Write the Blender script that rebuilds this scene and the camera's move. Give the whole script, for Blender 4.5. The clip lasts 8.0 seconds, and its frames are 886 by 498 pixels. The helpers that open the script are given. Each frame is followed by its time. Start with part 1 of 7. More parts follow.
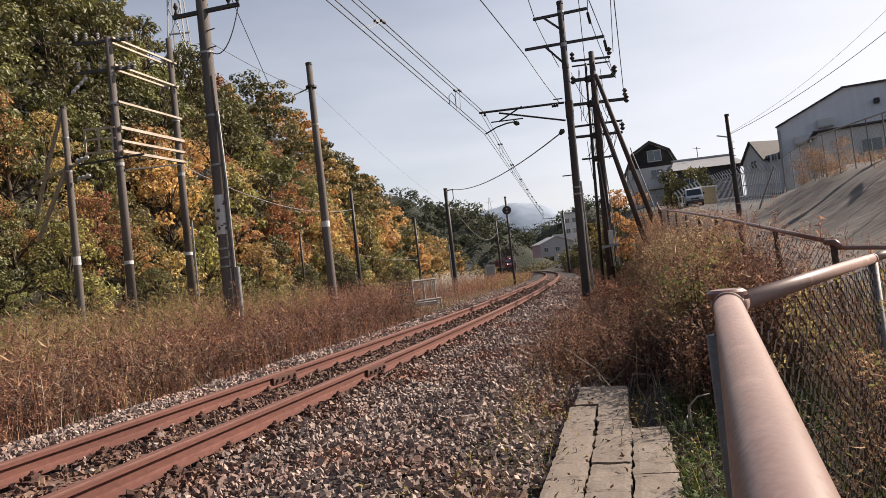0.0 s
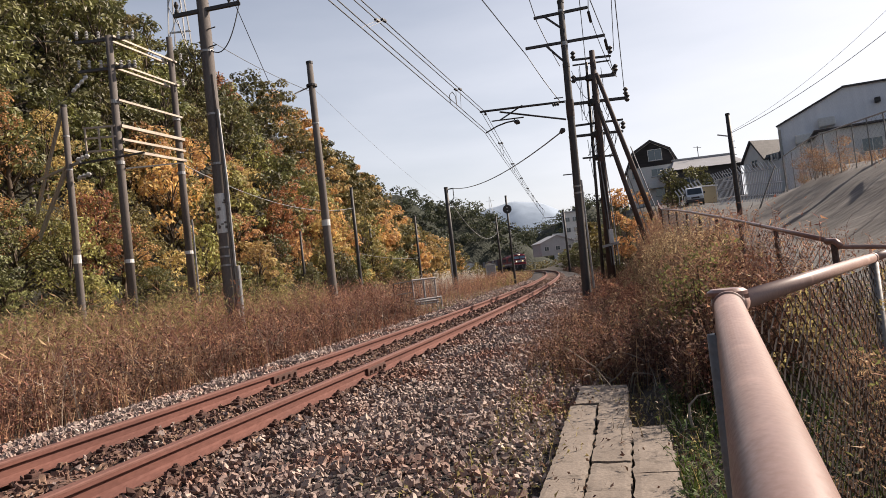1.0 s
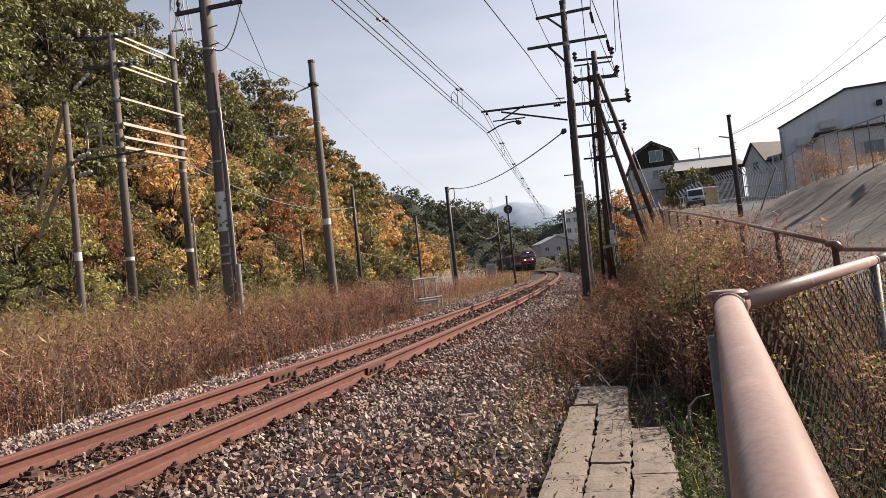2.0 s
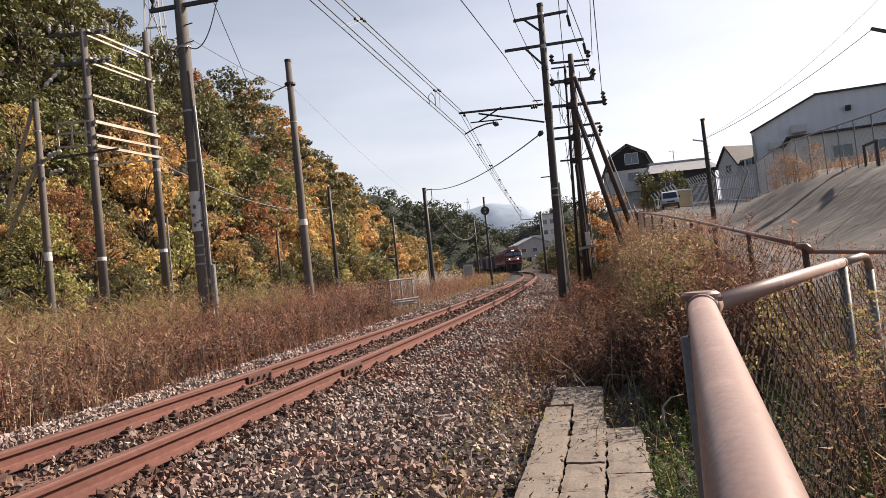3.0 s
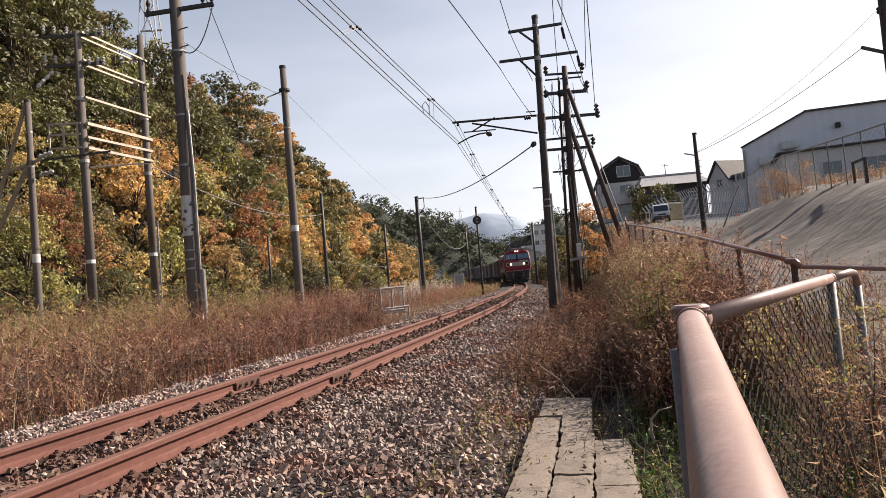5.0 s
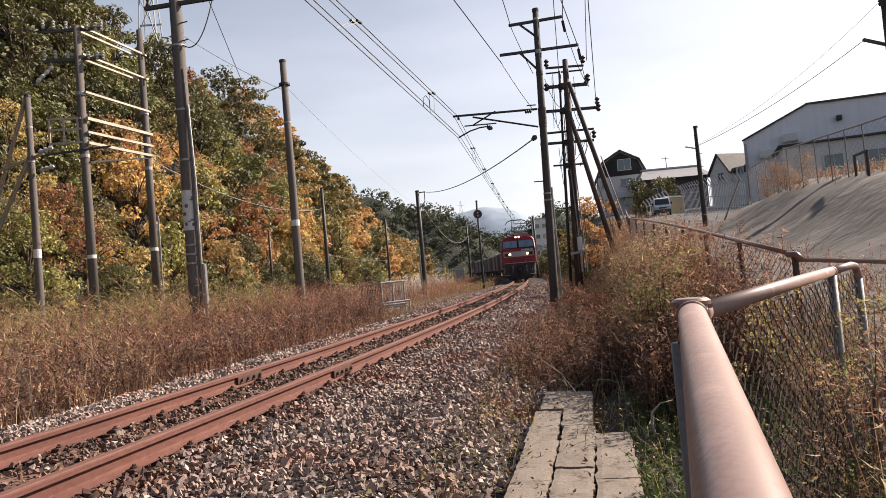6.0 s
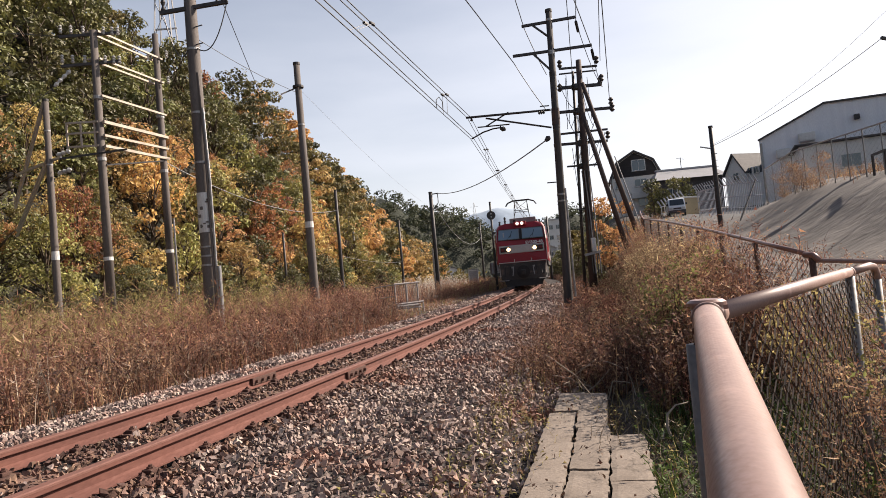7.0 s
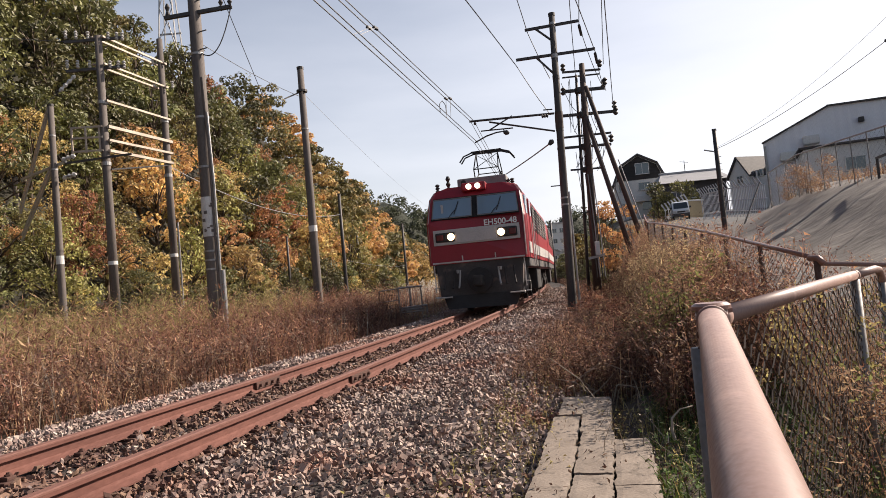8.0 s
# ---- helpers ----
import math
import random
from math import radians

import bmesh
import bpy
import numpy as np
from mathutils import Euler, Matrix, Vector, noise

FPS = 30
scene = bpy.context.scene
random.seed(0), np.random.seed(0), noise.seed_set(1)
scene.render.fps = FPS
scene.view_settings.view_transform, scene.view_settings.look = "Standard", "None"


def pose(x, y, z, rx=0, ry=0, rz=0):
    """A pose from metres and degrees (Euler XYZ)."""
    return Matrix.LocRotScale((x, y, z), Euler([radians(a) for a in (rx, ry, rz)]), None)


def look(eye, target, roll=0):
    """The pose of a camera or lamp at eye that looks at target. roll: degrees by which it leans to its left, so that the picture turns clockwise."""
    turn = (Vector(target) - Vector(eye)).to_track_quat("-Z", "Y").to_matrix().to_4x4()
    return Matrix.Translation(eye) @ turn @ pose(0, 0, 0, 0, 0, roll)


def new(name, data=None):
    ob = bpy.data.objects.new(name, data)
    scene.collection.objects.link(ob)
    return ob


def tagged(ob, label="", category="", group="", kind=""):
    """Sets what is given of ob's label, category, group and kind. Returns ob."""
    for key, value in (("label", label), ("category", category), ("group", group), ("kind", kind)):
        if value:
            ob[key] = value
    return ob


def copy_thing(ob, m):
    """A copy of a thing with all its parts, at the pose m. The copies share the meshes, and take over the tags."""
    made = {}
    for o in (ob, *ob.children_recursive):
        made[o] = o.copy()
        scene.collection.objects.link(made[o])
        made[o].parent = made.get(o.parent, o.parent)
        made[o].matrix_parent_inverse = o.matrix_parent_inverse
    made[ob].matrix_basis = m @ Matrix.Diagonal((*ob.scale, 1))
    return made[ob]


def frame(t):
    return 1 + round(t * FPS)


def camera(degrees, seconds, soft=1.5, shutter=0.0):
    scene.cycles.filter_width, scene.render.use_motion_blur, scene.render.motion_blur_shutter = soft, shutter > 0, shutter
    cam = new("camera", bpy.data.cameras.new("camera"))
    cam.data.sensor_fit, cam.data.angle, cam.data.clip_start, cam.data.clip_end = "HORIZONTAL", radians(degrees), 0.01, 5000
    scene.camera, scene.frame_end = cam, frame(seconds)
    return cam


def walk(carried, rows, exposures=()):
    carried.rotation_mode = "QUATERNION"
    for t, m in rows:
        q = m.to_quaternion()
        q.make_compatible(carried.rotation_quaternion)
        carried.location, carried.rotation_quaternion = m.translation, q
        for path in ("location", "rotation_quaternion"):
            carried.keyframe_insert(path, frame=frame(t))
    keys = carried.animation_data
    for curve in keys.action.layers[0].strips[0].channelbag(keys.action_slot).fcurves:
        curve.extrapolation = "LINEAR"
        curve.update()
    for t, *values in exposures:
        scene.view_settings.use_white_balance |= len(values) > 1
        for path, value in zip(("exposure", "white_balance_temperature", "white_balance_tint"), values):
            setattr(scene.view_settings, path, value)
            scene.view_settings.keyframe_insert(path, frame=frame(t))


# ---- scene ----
EYE = 0.905  # the camera's height over the rail heads, whose level is z = 0
cam = camera(66.0, 8.0, soft=0.45)
walk(cam, [
    (0, pose(0, 0, EYE, 92.32, 6.39, 0.00)),
    (0.5, pose(0, 0, EYE, 91.68, 6.88, -0.31)),
    (1, pose(0, 0, EYE, 92.23, 6.33, 0.03)),
    (2.5, pose(0, 0, EYE, 92.19, 5.65, -0.24)),
    (3, pose(0, 0, EYE, 92.10, 5.83, -1.88)),
    (3.5, pose(0, 0, EYE, 93.17, 4.83, -2.06)),
    (4, pose(0, 0, EYE, 92.09, 6.54, -1.17)),
    (4.5, pose(0, 0, EYE, 91.90, 6.50, -0.99)),
    (5, pose(0, 0, EYE, 92.77, 4.85, -2.65)),
    (6.5, pose(0, 0, EYE, 92.11, 5.26, -2.33)),
    (7, pose(0, 0, EYE, 92.49, 5.08, -1.44)),
    (7.5, pose(0, 0, EYE, 93.00, 5.09, -1.20)),
    (8, pose(0, 0, EYE, 92.83, 5.16, -1.13)),
], exposures=[(0, 0.62, 6740, 13), (1, 0.70, 6740, 13), (2.5, 0.79, 6740, 13), (3.5, 0.83, 6740, 13), (4.5, 0.79, 6740, 13), (5, 0.84, 6740, 13), (6.5, 0.86, 6740, 13), (8, 0.81, 6740, 13)])

# ---- light: low autumn sun ahead on the right, thin bright haze ----
SUN_AZ, SUN_EL = 67.0, 35.0  # degrees from +y towards +x, and above the horizon
world = bpy.data.worlds.new("sky")
scene.world = world
world.use_nodes = True
wn, wl = world.node_tree.nodes, world.node_tree.links
wn.clear()
w_out, w_bg = wn.new("ShaderNodeOutputWorld"), wn.new("ShaderNodeBackground")
w_sky = wn.new("ShaderNodeTexSky")
w_sky.sky_type, w_sky.sun_disc = "NISHITA", False
w_sky.sun_elevation, w_sky.sun_rotation = radians(SUN_EL), radians(SUN_AZ)
w_sky.air_density, w_sky.dust_density, w_sky.ozone_density = 1.0, 2.2, 1.4
w_co, w_map, w_noise = wn.new("ShaderNodeTexCoord"), wn.new("ShaderNodeMapping"), wn.new("ShaderNodeTexNoise")
w_map.inputs["Scale"].default_value = (2.0, 1.2, 9.0)
w_map.inputs["Rotation"].default_value = (0.15, 0.3, 0.4)
w_noise.inputs["Scale"].default_value, w_noise.inputs["Detail"].default_value = 1.6, 6.0
w_ramp = wn.new("ShaderNodeMapRange")
w_ramp.inputs["From Min"].default_value, w_ramp.inputs["From Max"].default_value = 0.3, 0.75
w_ramp.inputs["To Min"].default_value, w_ramp.inputs["To Max"].default_value = 0.80, 1.12
w_mix = wn.new("ShaderNodeMix")
w_mix.data_type = "RGBA"
w_mix.inputs[7].default_value = (10.7, 11.1, 12.0, 1)  # the thin cloud's brightness
wl.new(w_co.outputs["Generated"], w_map.inputs["Vector"])
wl.new(w_map.outputs["Vector"], w_noise.inputs["Vector"])
wl.new(w_noise.outputs["Fac"], w_ramp.inputs["Value"])
# the veil is thick towards the horizon and thin overhead
w_sep, w_fall, w_veil = wn.new("ShaderNodeSeparateXYZ"), wn.new("ShaderNodeMapRange"), wn.new("ShaderNodeMath")
w_fall.inputs["From Min"].default_value, w_fall.inputs["From Max"].default_value = 0.0, 0.65
w_fall.inputs["To Min"].default_value, w_fall.inputs["To Max"].default_value = 0.86, 0.03
w_veil.operation, w_veil.use_clamp = "MULTIPLY", True
wl.new(w_co.outputs["Generated"], w_sep.inputs[0])
wl.new(w_sep.outputs["Z"], w_fall.inputs["Value"])
wl.new(w_fall.outputs["Result"], w_veil.inputs[0])
wl.new(w_ramp.outputs["Result"], w_veil.inputs[1])
# and it gathers round the sun, where it scatters most light
w_dot, w_side, w_glow, w_near, w_sum = (wn.new(k) for k in ("ShaderNodeVectorMath", "ShaderNodeMapRange", "ShaderNodeMapRange", "ShaderNodeMath", "ShaderNodeMath"))
w_dot.operation = "DOT_PRODUCT"
w_dot.inputs[1].default_value = (math.sin(radians(SUN_AZ)) * math.cos(radians(SUN_EL)), math.cos(radians(SUN_AZ)) * math.cos(radians(SUN_EL)), math.sin(radians(SUN_EL)))
for node, nums in ((w_side, (-0.6, 0.75, 0.08, 1.0)), (w_glow, (0.5, 1.0, 0.0, 0.2))):
    for k, x in zip(("From Min", "From Max", "To Min", "To Max"), nums):
        node.inputs[k].default_value = x
    wl.new(w_dot.outputs["Value"], node.inputs["Value"])
w_near.operation, w_sum.operation, w_sum.use_clamp = "MULTIPLY", "ADD", True
wl.new(w_co.outputs["Generated"], w_dot.inputs[0])
wl.new(w_veil.outputs[0], w_near.inputs[0])
wl.new(w_side.outputs["Result"], w_near.inputs[1])
wl.new(w_near.outputs[0], w_sum.inputs[0])
wl.new(w_glow.outputs["Result"], w_sum.inputs[1])
wl.new(w_sum.outputs[0], w_mix.inputs[0])
wl.new(w_sky.outputs["Color"], w_mix.inputs[6])
wl.new(w_mix.outputs[2], w_bg.inputs["Color"])
w_bg.inputs["Strength"].default_value = 0.065
wl.new(w_bg.outputs[0], w_out.inputs["Surface"])
sun = new("sun", bpy.data.lights.new("sun", "SUN"))
sun.data.energy, sun.data.angle, sun.data.color = 5.0, radians(0.6), (1.0, 0.90, 0.78)
_a, _e = radians(SUN_AZ), radians(SUN_EL)
sun.matrix_world = look((0, 0, 30), (-30 * math.sin(_a) * math.cos(_e), -30 * math.cos(_a) * math.cos(_e), 30 - 30 * math.sin(_e)))


# ---- materials ----
def mat(name, c1, c2=None, rough=0.8, metal=0.0, scale=6.0, fine=60.0, bump=0.3, dist=0.02, island=0.0, obj=0.0,
        spots=None, spot_scale=3.0, spot_lo=0.55, spot_hi=0.7, stretch=(1, 1, 1), leaf=0.0, coat=0.0):
    """A surface with two scales of colour change, a third stain colour, and relief."""
    m = bpy.data.materials.new(name)
    m.use_nodes = True
    n, l = m.node_tree.nodes, m.node_tree.links
    bsdf = n["Principled BSDF"]
    bsdf.inputs["Roughness"].default_value, bsdf.inputs["Metallic"].default_value = rough, metal
    bsdf.inputs["Coat Weight"].default_value = coat
    co, mp = n.new("ShaderNodeTexCoord"), n.new("ShaderNodeMapping")
    mp.inputs["Scale"].default_value = stretch
    l.new(co.outputs["Object"], mp.inputs["Vector"])

    def tex(sc, detail=4.0):
        t = n.new("ShaderNodeTexNoise")
        t.inputs["Scale"].default_value, t.inputs["Detail"].default_value = sc, detail
        l.new(mp.outputs["Vector"], t.inputs["Vector"])
        return t.outputs["Fac"]

    def ranged(v, a, b, c=0.0, d=1.0):
        r = n.new("ShaderNodeMapRange")
        for k, x in zip(("From Min", "From Max", "To Min", "To Max"), (a, b, c, d)):
            r.inputs[k].default_value = x
        l.new(v, r.inputs["Value"])
        return r.outputs["Result"]

    def mixed(f, a, b, mode="MIX"):
        x = n.new("ShaderNodeMix")
        x.data_type, x.blend_type = "RGBA", mode
        if isinstance(f, float):
            x.inputs[0].default_value = f
        else:
            l.new(f, x.inputs[0])
        for i, v in ((6, a), (7, b)):
            if isinstance(v, tuple):
                x.inputs[i].default_value = (*v, 1)
            else:
                l.new(v, x.inputs[i])
        return x.outputs[2]

    c2 = c2 or tuple(v * 0.7 for v in c1)
    big, small = tex(scale), tex(fine, 3.0)
    col = mixed(ranged(big, 0.32, 0.68), c1, c2)
    if island or obj:
        if island:
            src = n.new("ShaderNodeNewGeometry").outputs["Random Per Island"]
            hs = n.new("ShaderNodeHueSaturation")
            l.new(col, hs.inputs["Color"])
            l.new(ranged(src, 0, 1, 1 - island, 1 + island), hs.inputs["Value"])
            l.new(ranged(src, 0, 1, 0.5 - 0.03 * island, 0.5 + 0.04 * island), hs.inputs["Hue"])
            col = hs.outputs["Color"]
        if obj:
            src = n.new("ShaderNodeObjectInfo").outputs["Random"]
            hs = n.new("ShaderNodeHueSaturation")
            l.new(col, hs.inputs["Color"])
            l.new(ranged(src, 0, 1, 1 - obj, 1 + obj), hs.inputs["Value"])
            l.new(ranged(src, 0, 1, 0.5 - 0.05 * obj, 0.5 + 0.05 * obj), hs.inputs["Hue"])
            col = hs.outputs["Color"]
    col = mixed(ranged(small, 0.3, 0.7, 0.0, 0.35), col, tuple(v * 0.45 for v in c2))
    if spots:
        col = mixed(ranged(tex(spot_scale, 8.0), spot_lo, spot_hi), col, spots)
    l.new(col, bsdf.inputs["Base Color"])
    l.new(ranged(small, 0.2, 0.8, max(rough - 0.12, 0.02), min(rough + 0.12, 1.0)), bsdf.inputs["Roughness"])
    if bump:
        b = n.new("ShaderNodeBump")
        b.inputs["Strength"].default_value, b.inputs["Distance"].default_value = bump, dist
        l.new(small, b.inputs["Height"])
        l.new(b.outputs["Normal"], bsdf.inputs["Normal"])
    if leaf:
        tl, ms = n.new("ShaderNodeBsdfTranslucent"), n.new("ShaderNodeMixShader")
        l.new(col, tl.inputs["Color"])
        ms.inputs[0].default_value = leaf
        l.new(bsdf.outputs[0], ms.inputs[1])
        l.new(tl.outputs[0], ms.inputs[2])
        l.new(ms.outputs[0], n["Material Output"].inputs["Surface"])
    return m


def glow(name, color, strength):
    m = bpy.data.materials.new(name)
    m.use_nodes = True
    b = m.node_tree.nodes["Principled BSDF"]
    b.inputs["Base Color"].default_value = (*color, 1)
    b.inputs["Emission Color"].default_value, b.inputs["Emission Strength"].default_value = (*color, 1), strength
    return m


def glass(name, color, rough=0.05):
    m = bpy.data.materials.new(name)
    m.use_nodes = True
    b = m.node_tree.nodes["Principled BSDF"]
    b.inputs["Base Color"].default_value, b.inputs["Roughness"].default_value = (*color, 1), rough
    b.inputs["Specular IOR Level"].default_value = 0.9
    b.inputs["Coat Weight"].default_value = 0.6
    return m


M = {}
M["soil"] = mat("soil", (0.075, 0.053, 0.037), (0.05, 0.036, 0.026), 0.95, scale=0.8, fine=14, bump=0.6, dist=0.05, spots=(0.10, 0.10, 0.04), spot_scale=0.3)
# Gravel under the stones, kept nearly black as the shade in their gaps.
M["shaded_gravel"] = mat("shaded_gravel", (0.05, 0.037, 0.033), (0.028, 0.021, 0.019), 0.9, scale=9, fine=22, bump=1.0, dist=0.06, spots=(0.05, 0.04, 0.035), spot_scale=18)
M["stone"] = mat("ballast_stone", (0.50, 0.385, 0.335), (0.215, 0.155, 0.135), 0.9, scale=3, fine=50, bump=0.3, dist=0.01, island=0.5, spots=(0.27, 0.14, 0.10), spot_scale=0.9, spot_lo=0.5, spot_hi=0.66)
M["stained_stone"] = mat("stained_stone", (0.24, 0.135, 0.10), (0.10, 0.055, 0.042), 0.95, scale=3, fine=50, bump=0.3, dist=0.01, island=0.5)
M["rust"] = mat("rusty_rail", (0.165, 0.064, 0.047), (0.125, 0.048, 0.036), 0.95, 0.0, scale=3, fine=45, bump=0.25, dist=0.004, spots=(0.17, 0.07, 0.05), spot_scale=2.0, stretch=(1, 0.25, 1))
M["railhead"] = mat("worn_rail_head", (0.19, 0.083, 0.063), (0.155, 0.067, 0.051), 0.8, 0.0, scale=3, fine=60, bump=0.1, dist=0.002, stretch=(1, 0.2, 1))
M["clip"] = mat("rusty_clip", (0.12, 0.056, 0.042), (0.07, 0.036, 0.028), 0.85, 0.2, scale=20, fine=120, bump=0.4, dist=0.004)
M["sleeper"] = mat("sleeper", (0.22, 0.125, 0.09), (0.14, 0.08, 0.06), 0.9, scale=4, fine=40, bump=0.5, dist=0.01, obj=0.3)
M["concrete"] = mat("pale_concrete", (0.265, 0.215, 0.175), (0.19, 0.15, 0.12), 0.9, scale=4, fine=55, bump=0.5, dist=0.006, spots=(0.12, 0.095, 0.075), spot_scale=9, spot_lo=0.57, spot_hi=0.68)
M["pole"] = mat("pole_concrete", (0.165, 0.138, 0.122), (0.105, 0.088, 0.079), 0.85, scale=2, fine=50, bump=0.3, dist=0.006, stretch=(1, 1, 0.2), spots=(0.065, 0.052, 0.047), spot_scale=1.5)
M["dark_pole"] = mat("dark_pole_concrete", (0.085, 0.075, 0.07), (0.055, 0.049, 0.046), 0.85, scale=2, fine=50, bump=0.3, dist=0.006, stretch=(1, 1, 0.2))
M["steel"] = mat("galvanized_steel", (0.42, 0.41, 0.40), (0.33, 0.32, 0.31), 0.5, 0.6, scale=8, fine=90, bump=0.1, dist=0.002)
M["post_grey"] = mat("weathered_post", (0.25, 0.245, 0.24), (0.19, 0.185, 0.18), 0.6, 0.3, scale=6, fine=70, bump=0.15, dist=0.003, spots=(0.16, 0.11, 0.085), spot_scale=9, spot_lo=0.6, spot_hi=0.7)
M["dark_steel"] = mat("dark_steel", (0.075, 0.068, 0.065), (0.05, 0.046, 0.045), 0.6, 0.4, scale=8, fine=80, bump=0.15, dist=0.003)
M["rust_pole"] = mat("rust_brown_pole", (0.105, 0.07, 0.06), (0.07, 0.05, 0.044), 0.8, 0.1, scale=3, fine=50, bump=0.3, dist=0.005)
M["wire"] = mat("wire", (0.06, 0.058, 0.06), (0.045, 0.043, 0.045), 0.5, 0.5, bump=0)
M["pale_wire"] = mat("pale_wire", (0.30, 0.30, 0.31), (0.24, 0.24, 0.25), 0.5, 0.5, bump=0)
M["porcelain"] = mat("porcelain", (0.52, 0.51, 0.49), (0.42, 0.41, 0.39), 0.3, bump=0)
M["white_paint"] = mat("white_paint", (0.74, 0.73, 0.70), (0.62, 0.60, 0.57), 0.6, scale=6, fine=50, bump=0.15, dist=0.003)
M["pipe"] = mat("brown_painted_pipe", (0.31, 0.2, 0.168), (0.26, 0.163, 0.138), 0.44, 0.0, scale=5, fine=160, bump=0.05, dist=0.0015, spots=(0.43, 0.29, 0.25), spot_scale=11, spot_lo=0.6, spot_hi=0.75)
M["pipe_cap"] = mat("brown_cap", (0.29, 0.165, 0.135), (0.24, 0.135, 0.11), 0.4, 0.1, scale=10, fine=120, bump=0.15, dist=0.002)
M["mesh"] = mat("fence_wire", (0.11, 0.08, 0.066), (0.06, 0.044, 0.037), 0.9, 0.0, scale=15, fine=90, bump=0)
# Leaf litter, darkened so that gaps between the trees read as shade.
M["shaded_litter"] = mat("shaded_leaf_litter", (0.03, 0.025, 0.014), (0.017, 0.016, 0.009), 0.95, scale=0.6, fine=9, bump=0.6, dist=0.06)
M["asphalt"] = mat("asphalt", (0.075, 0.073, 0.073), (0.055, 0.054, 0.054), 0.9, scale=1.5, fine=80, bump=0.4, dist=0.006)
M["mortar"] = mat("sprayed_mortar", (0.14, 0.12, 0.108), (0.085, 0.072, 0.065), 0.95, scale=0.9, fine=5, bump=0.45, dist=0.10, stretch=(0.45, 0.9, 0.45), spots=(0.20, 0.175, 0.155), spot_scale=1.0)


# ---- building tools ----
def mesh_of(name, verts, faces, material, smooth=False):
    """A mesh from arrays of vertices and equal-sided faces."""
    verts, faces = np.asarray(verts, np.float32), np.asarray(faces, np.int32)
    me = bpy.data.meshes.new(name)
    k = faces.shape[1]
    me.vertices.add(len(verts))
    me.vertices.foreach_set("co", verts.ravel())
    me.loops.add(faces.size)
    me.loops.foreach_set("vertex_index", faces.ravel())
    me.polygons.add(len(faces))
    me.polygons.foreach_set("loop_start", np.arange(len(faces), dtype=np.int32) * k)
    me.update(calc_edges=True)
    me.polygons.foreach_set("use_smooth", np.full(len(faces), bool(smooth)))
    me.materials.append(material)
    return me


def part(name, bm, material, parent=None, label="", smooth=False, m=None):
    """Links a bmesh as one mesh object under a thing or a part."""
    me = bpy.data.meshes.new(name)
    bmesh.ops.recalc_face_normals(bm, faces=bm.faces[:])
    bm.to_mesh(me)
    bm.free()
    if smooth:
        for p in me.polygons:
            p.use_smooth = True
    me.materials.append(material)
    ob = new(name, me)
    ob.parent = parent
    if m is not None:
        ob.matrix_basis = m
    return tagged(ob, label)


def shared(name, me, parent, m):
    ob = new(name, me)
    ob.parent, ob.matrix_basis = parent, m
    return ob


def thing(name, m, label, category, group="", kind=""):
    e = new(name)
    e.empty_display_size = 0.2
    e.matrix_basis = m
    return tagged(e, label, category, group, kind)


def box(x, y, z, sx, sy, sz, bevel=0.0, bm=None, m=None):
    """A box by its centre and sizes, with softened edges."""
    bm = bm or bmesh.new()
    b = bmesh.new()
    bmesh.ops.create_cube(b, size=1.0, matrix=pose(x, y, z) @ Matrix.Diagonal((sx, sy, sz, 1)))
    if bevel:
        bmesh.ops.bevel(b, geom=b.edges[:], offset=bevel, segments=2, profile=0.6, affect="EDGES")
    if m is not None:
        bmesh.ops.transform(b, matrix=m, verts=b.verts[:])
    join(bm, b)
    return bm


def join(bm, b):
    vs = [bm.verts.new(v.co) for v in b.verts]
    b.verts.index_update()
    for f in b.faces:
        bm.faces.new([vs[v.index] for v in f.verts])
    b.free()


def tube(points, radius, seg=8, bm=None, caps=True):
    """A round bar along points; radius is one number or one per point."""
    bm = bm or bmesh.new()
    pts = [Vector(p) for p in points]
    rad = [radius] * len(pts) if isinstance(radius, (int, float)) else radius
    rings, side = [], None
    for i, p in enumerate(pts):
        d = (pts[min(i + 1, len(pts) - 1)] - pts[max(i - 1, 0)]).normalized()
        if side is None:
            side = d.orthogonal().normalized()
        side = (side - d * side.dot(d)).normalized()
        up = d.cross(side)
        rings.append([bm.verts.new(p + rad[i] * (side * math.cos(2 * math.pi * k / seg) + up * math.sin(2 * math.pi * k / seg))) for k in range(seg)])
    for a, b in zip(rings, rings[1:]):
        for k in range(seg):
            bm.faces.new((a[k], a[(k + 1) % seg], b[(k + 1) % seg], b[k]))
    if caps:
        bm.faces.new(rings[0][::-1])
        bm.faces.new(rings[-1])
    return bm


def bar(a, b, w, h=None, bm=None):
    """A square bar from a to b."""
    a, b = Vector(a), Vector(b)
    d = b - a
    q = d.to_track_quat("Y", "Z").to_matrix().to_4x4()
    return box(0, 0, 0, w, d.length, h or w, 0, bm, Matrix.Translation((a + b) / 2) @ q)


def sag(a, b, drop, n=14):
    a, b = Vector(a), Vector(b)
    return [a.lerp(b, i / n) - Vector((0, 0, 4 * drop * (i / n) * (1 - i / n))) for i in range(n + 1)]


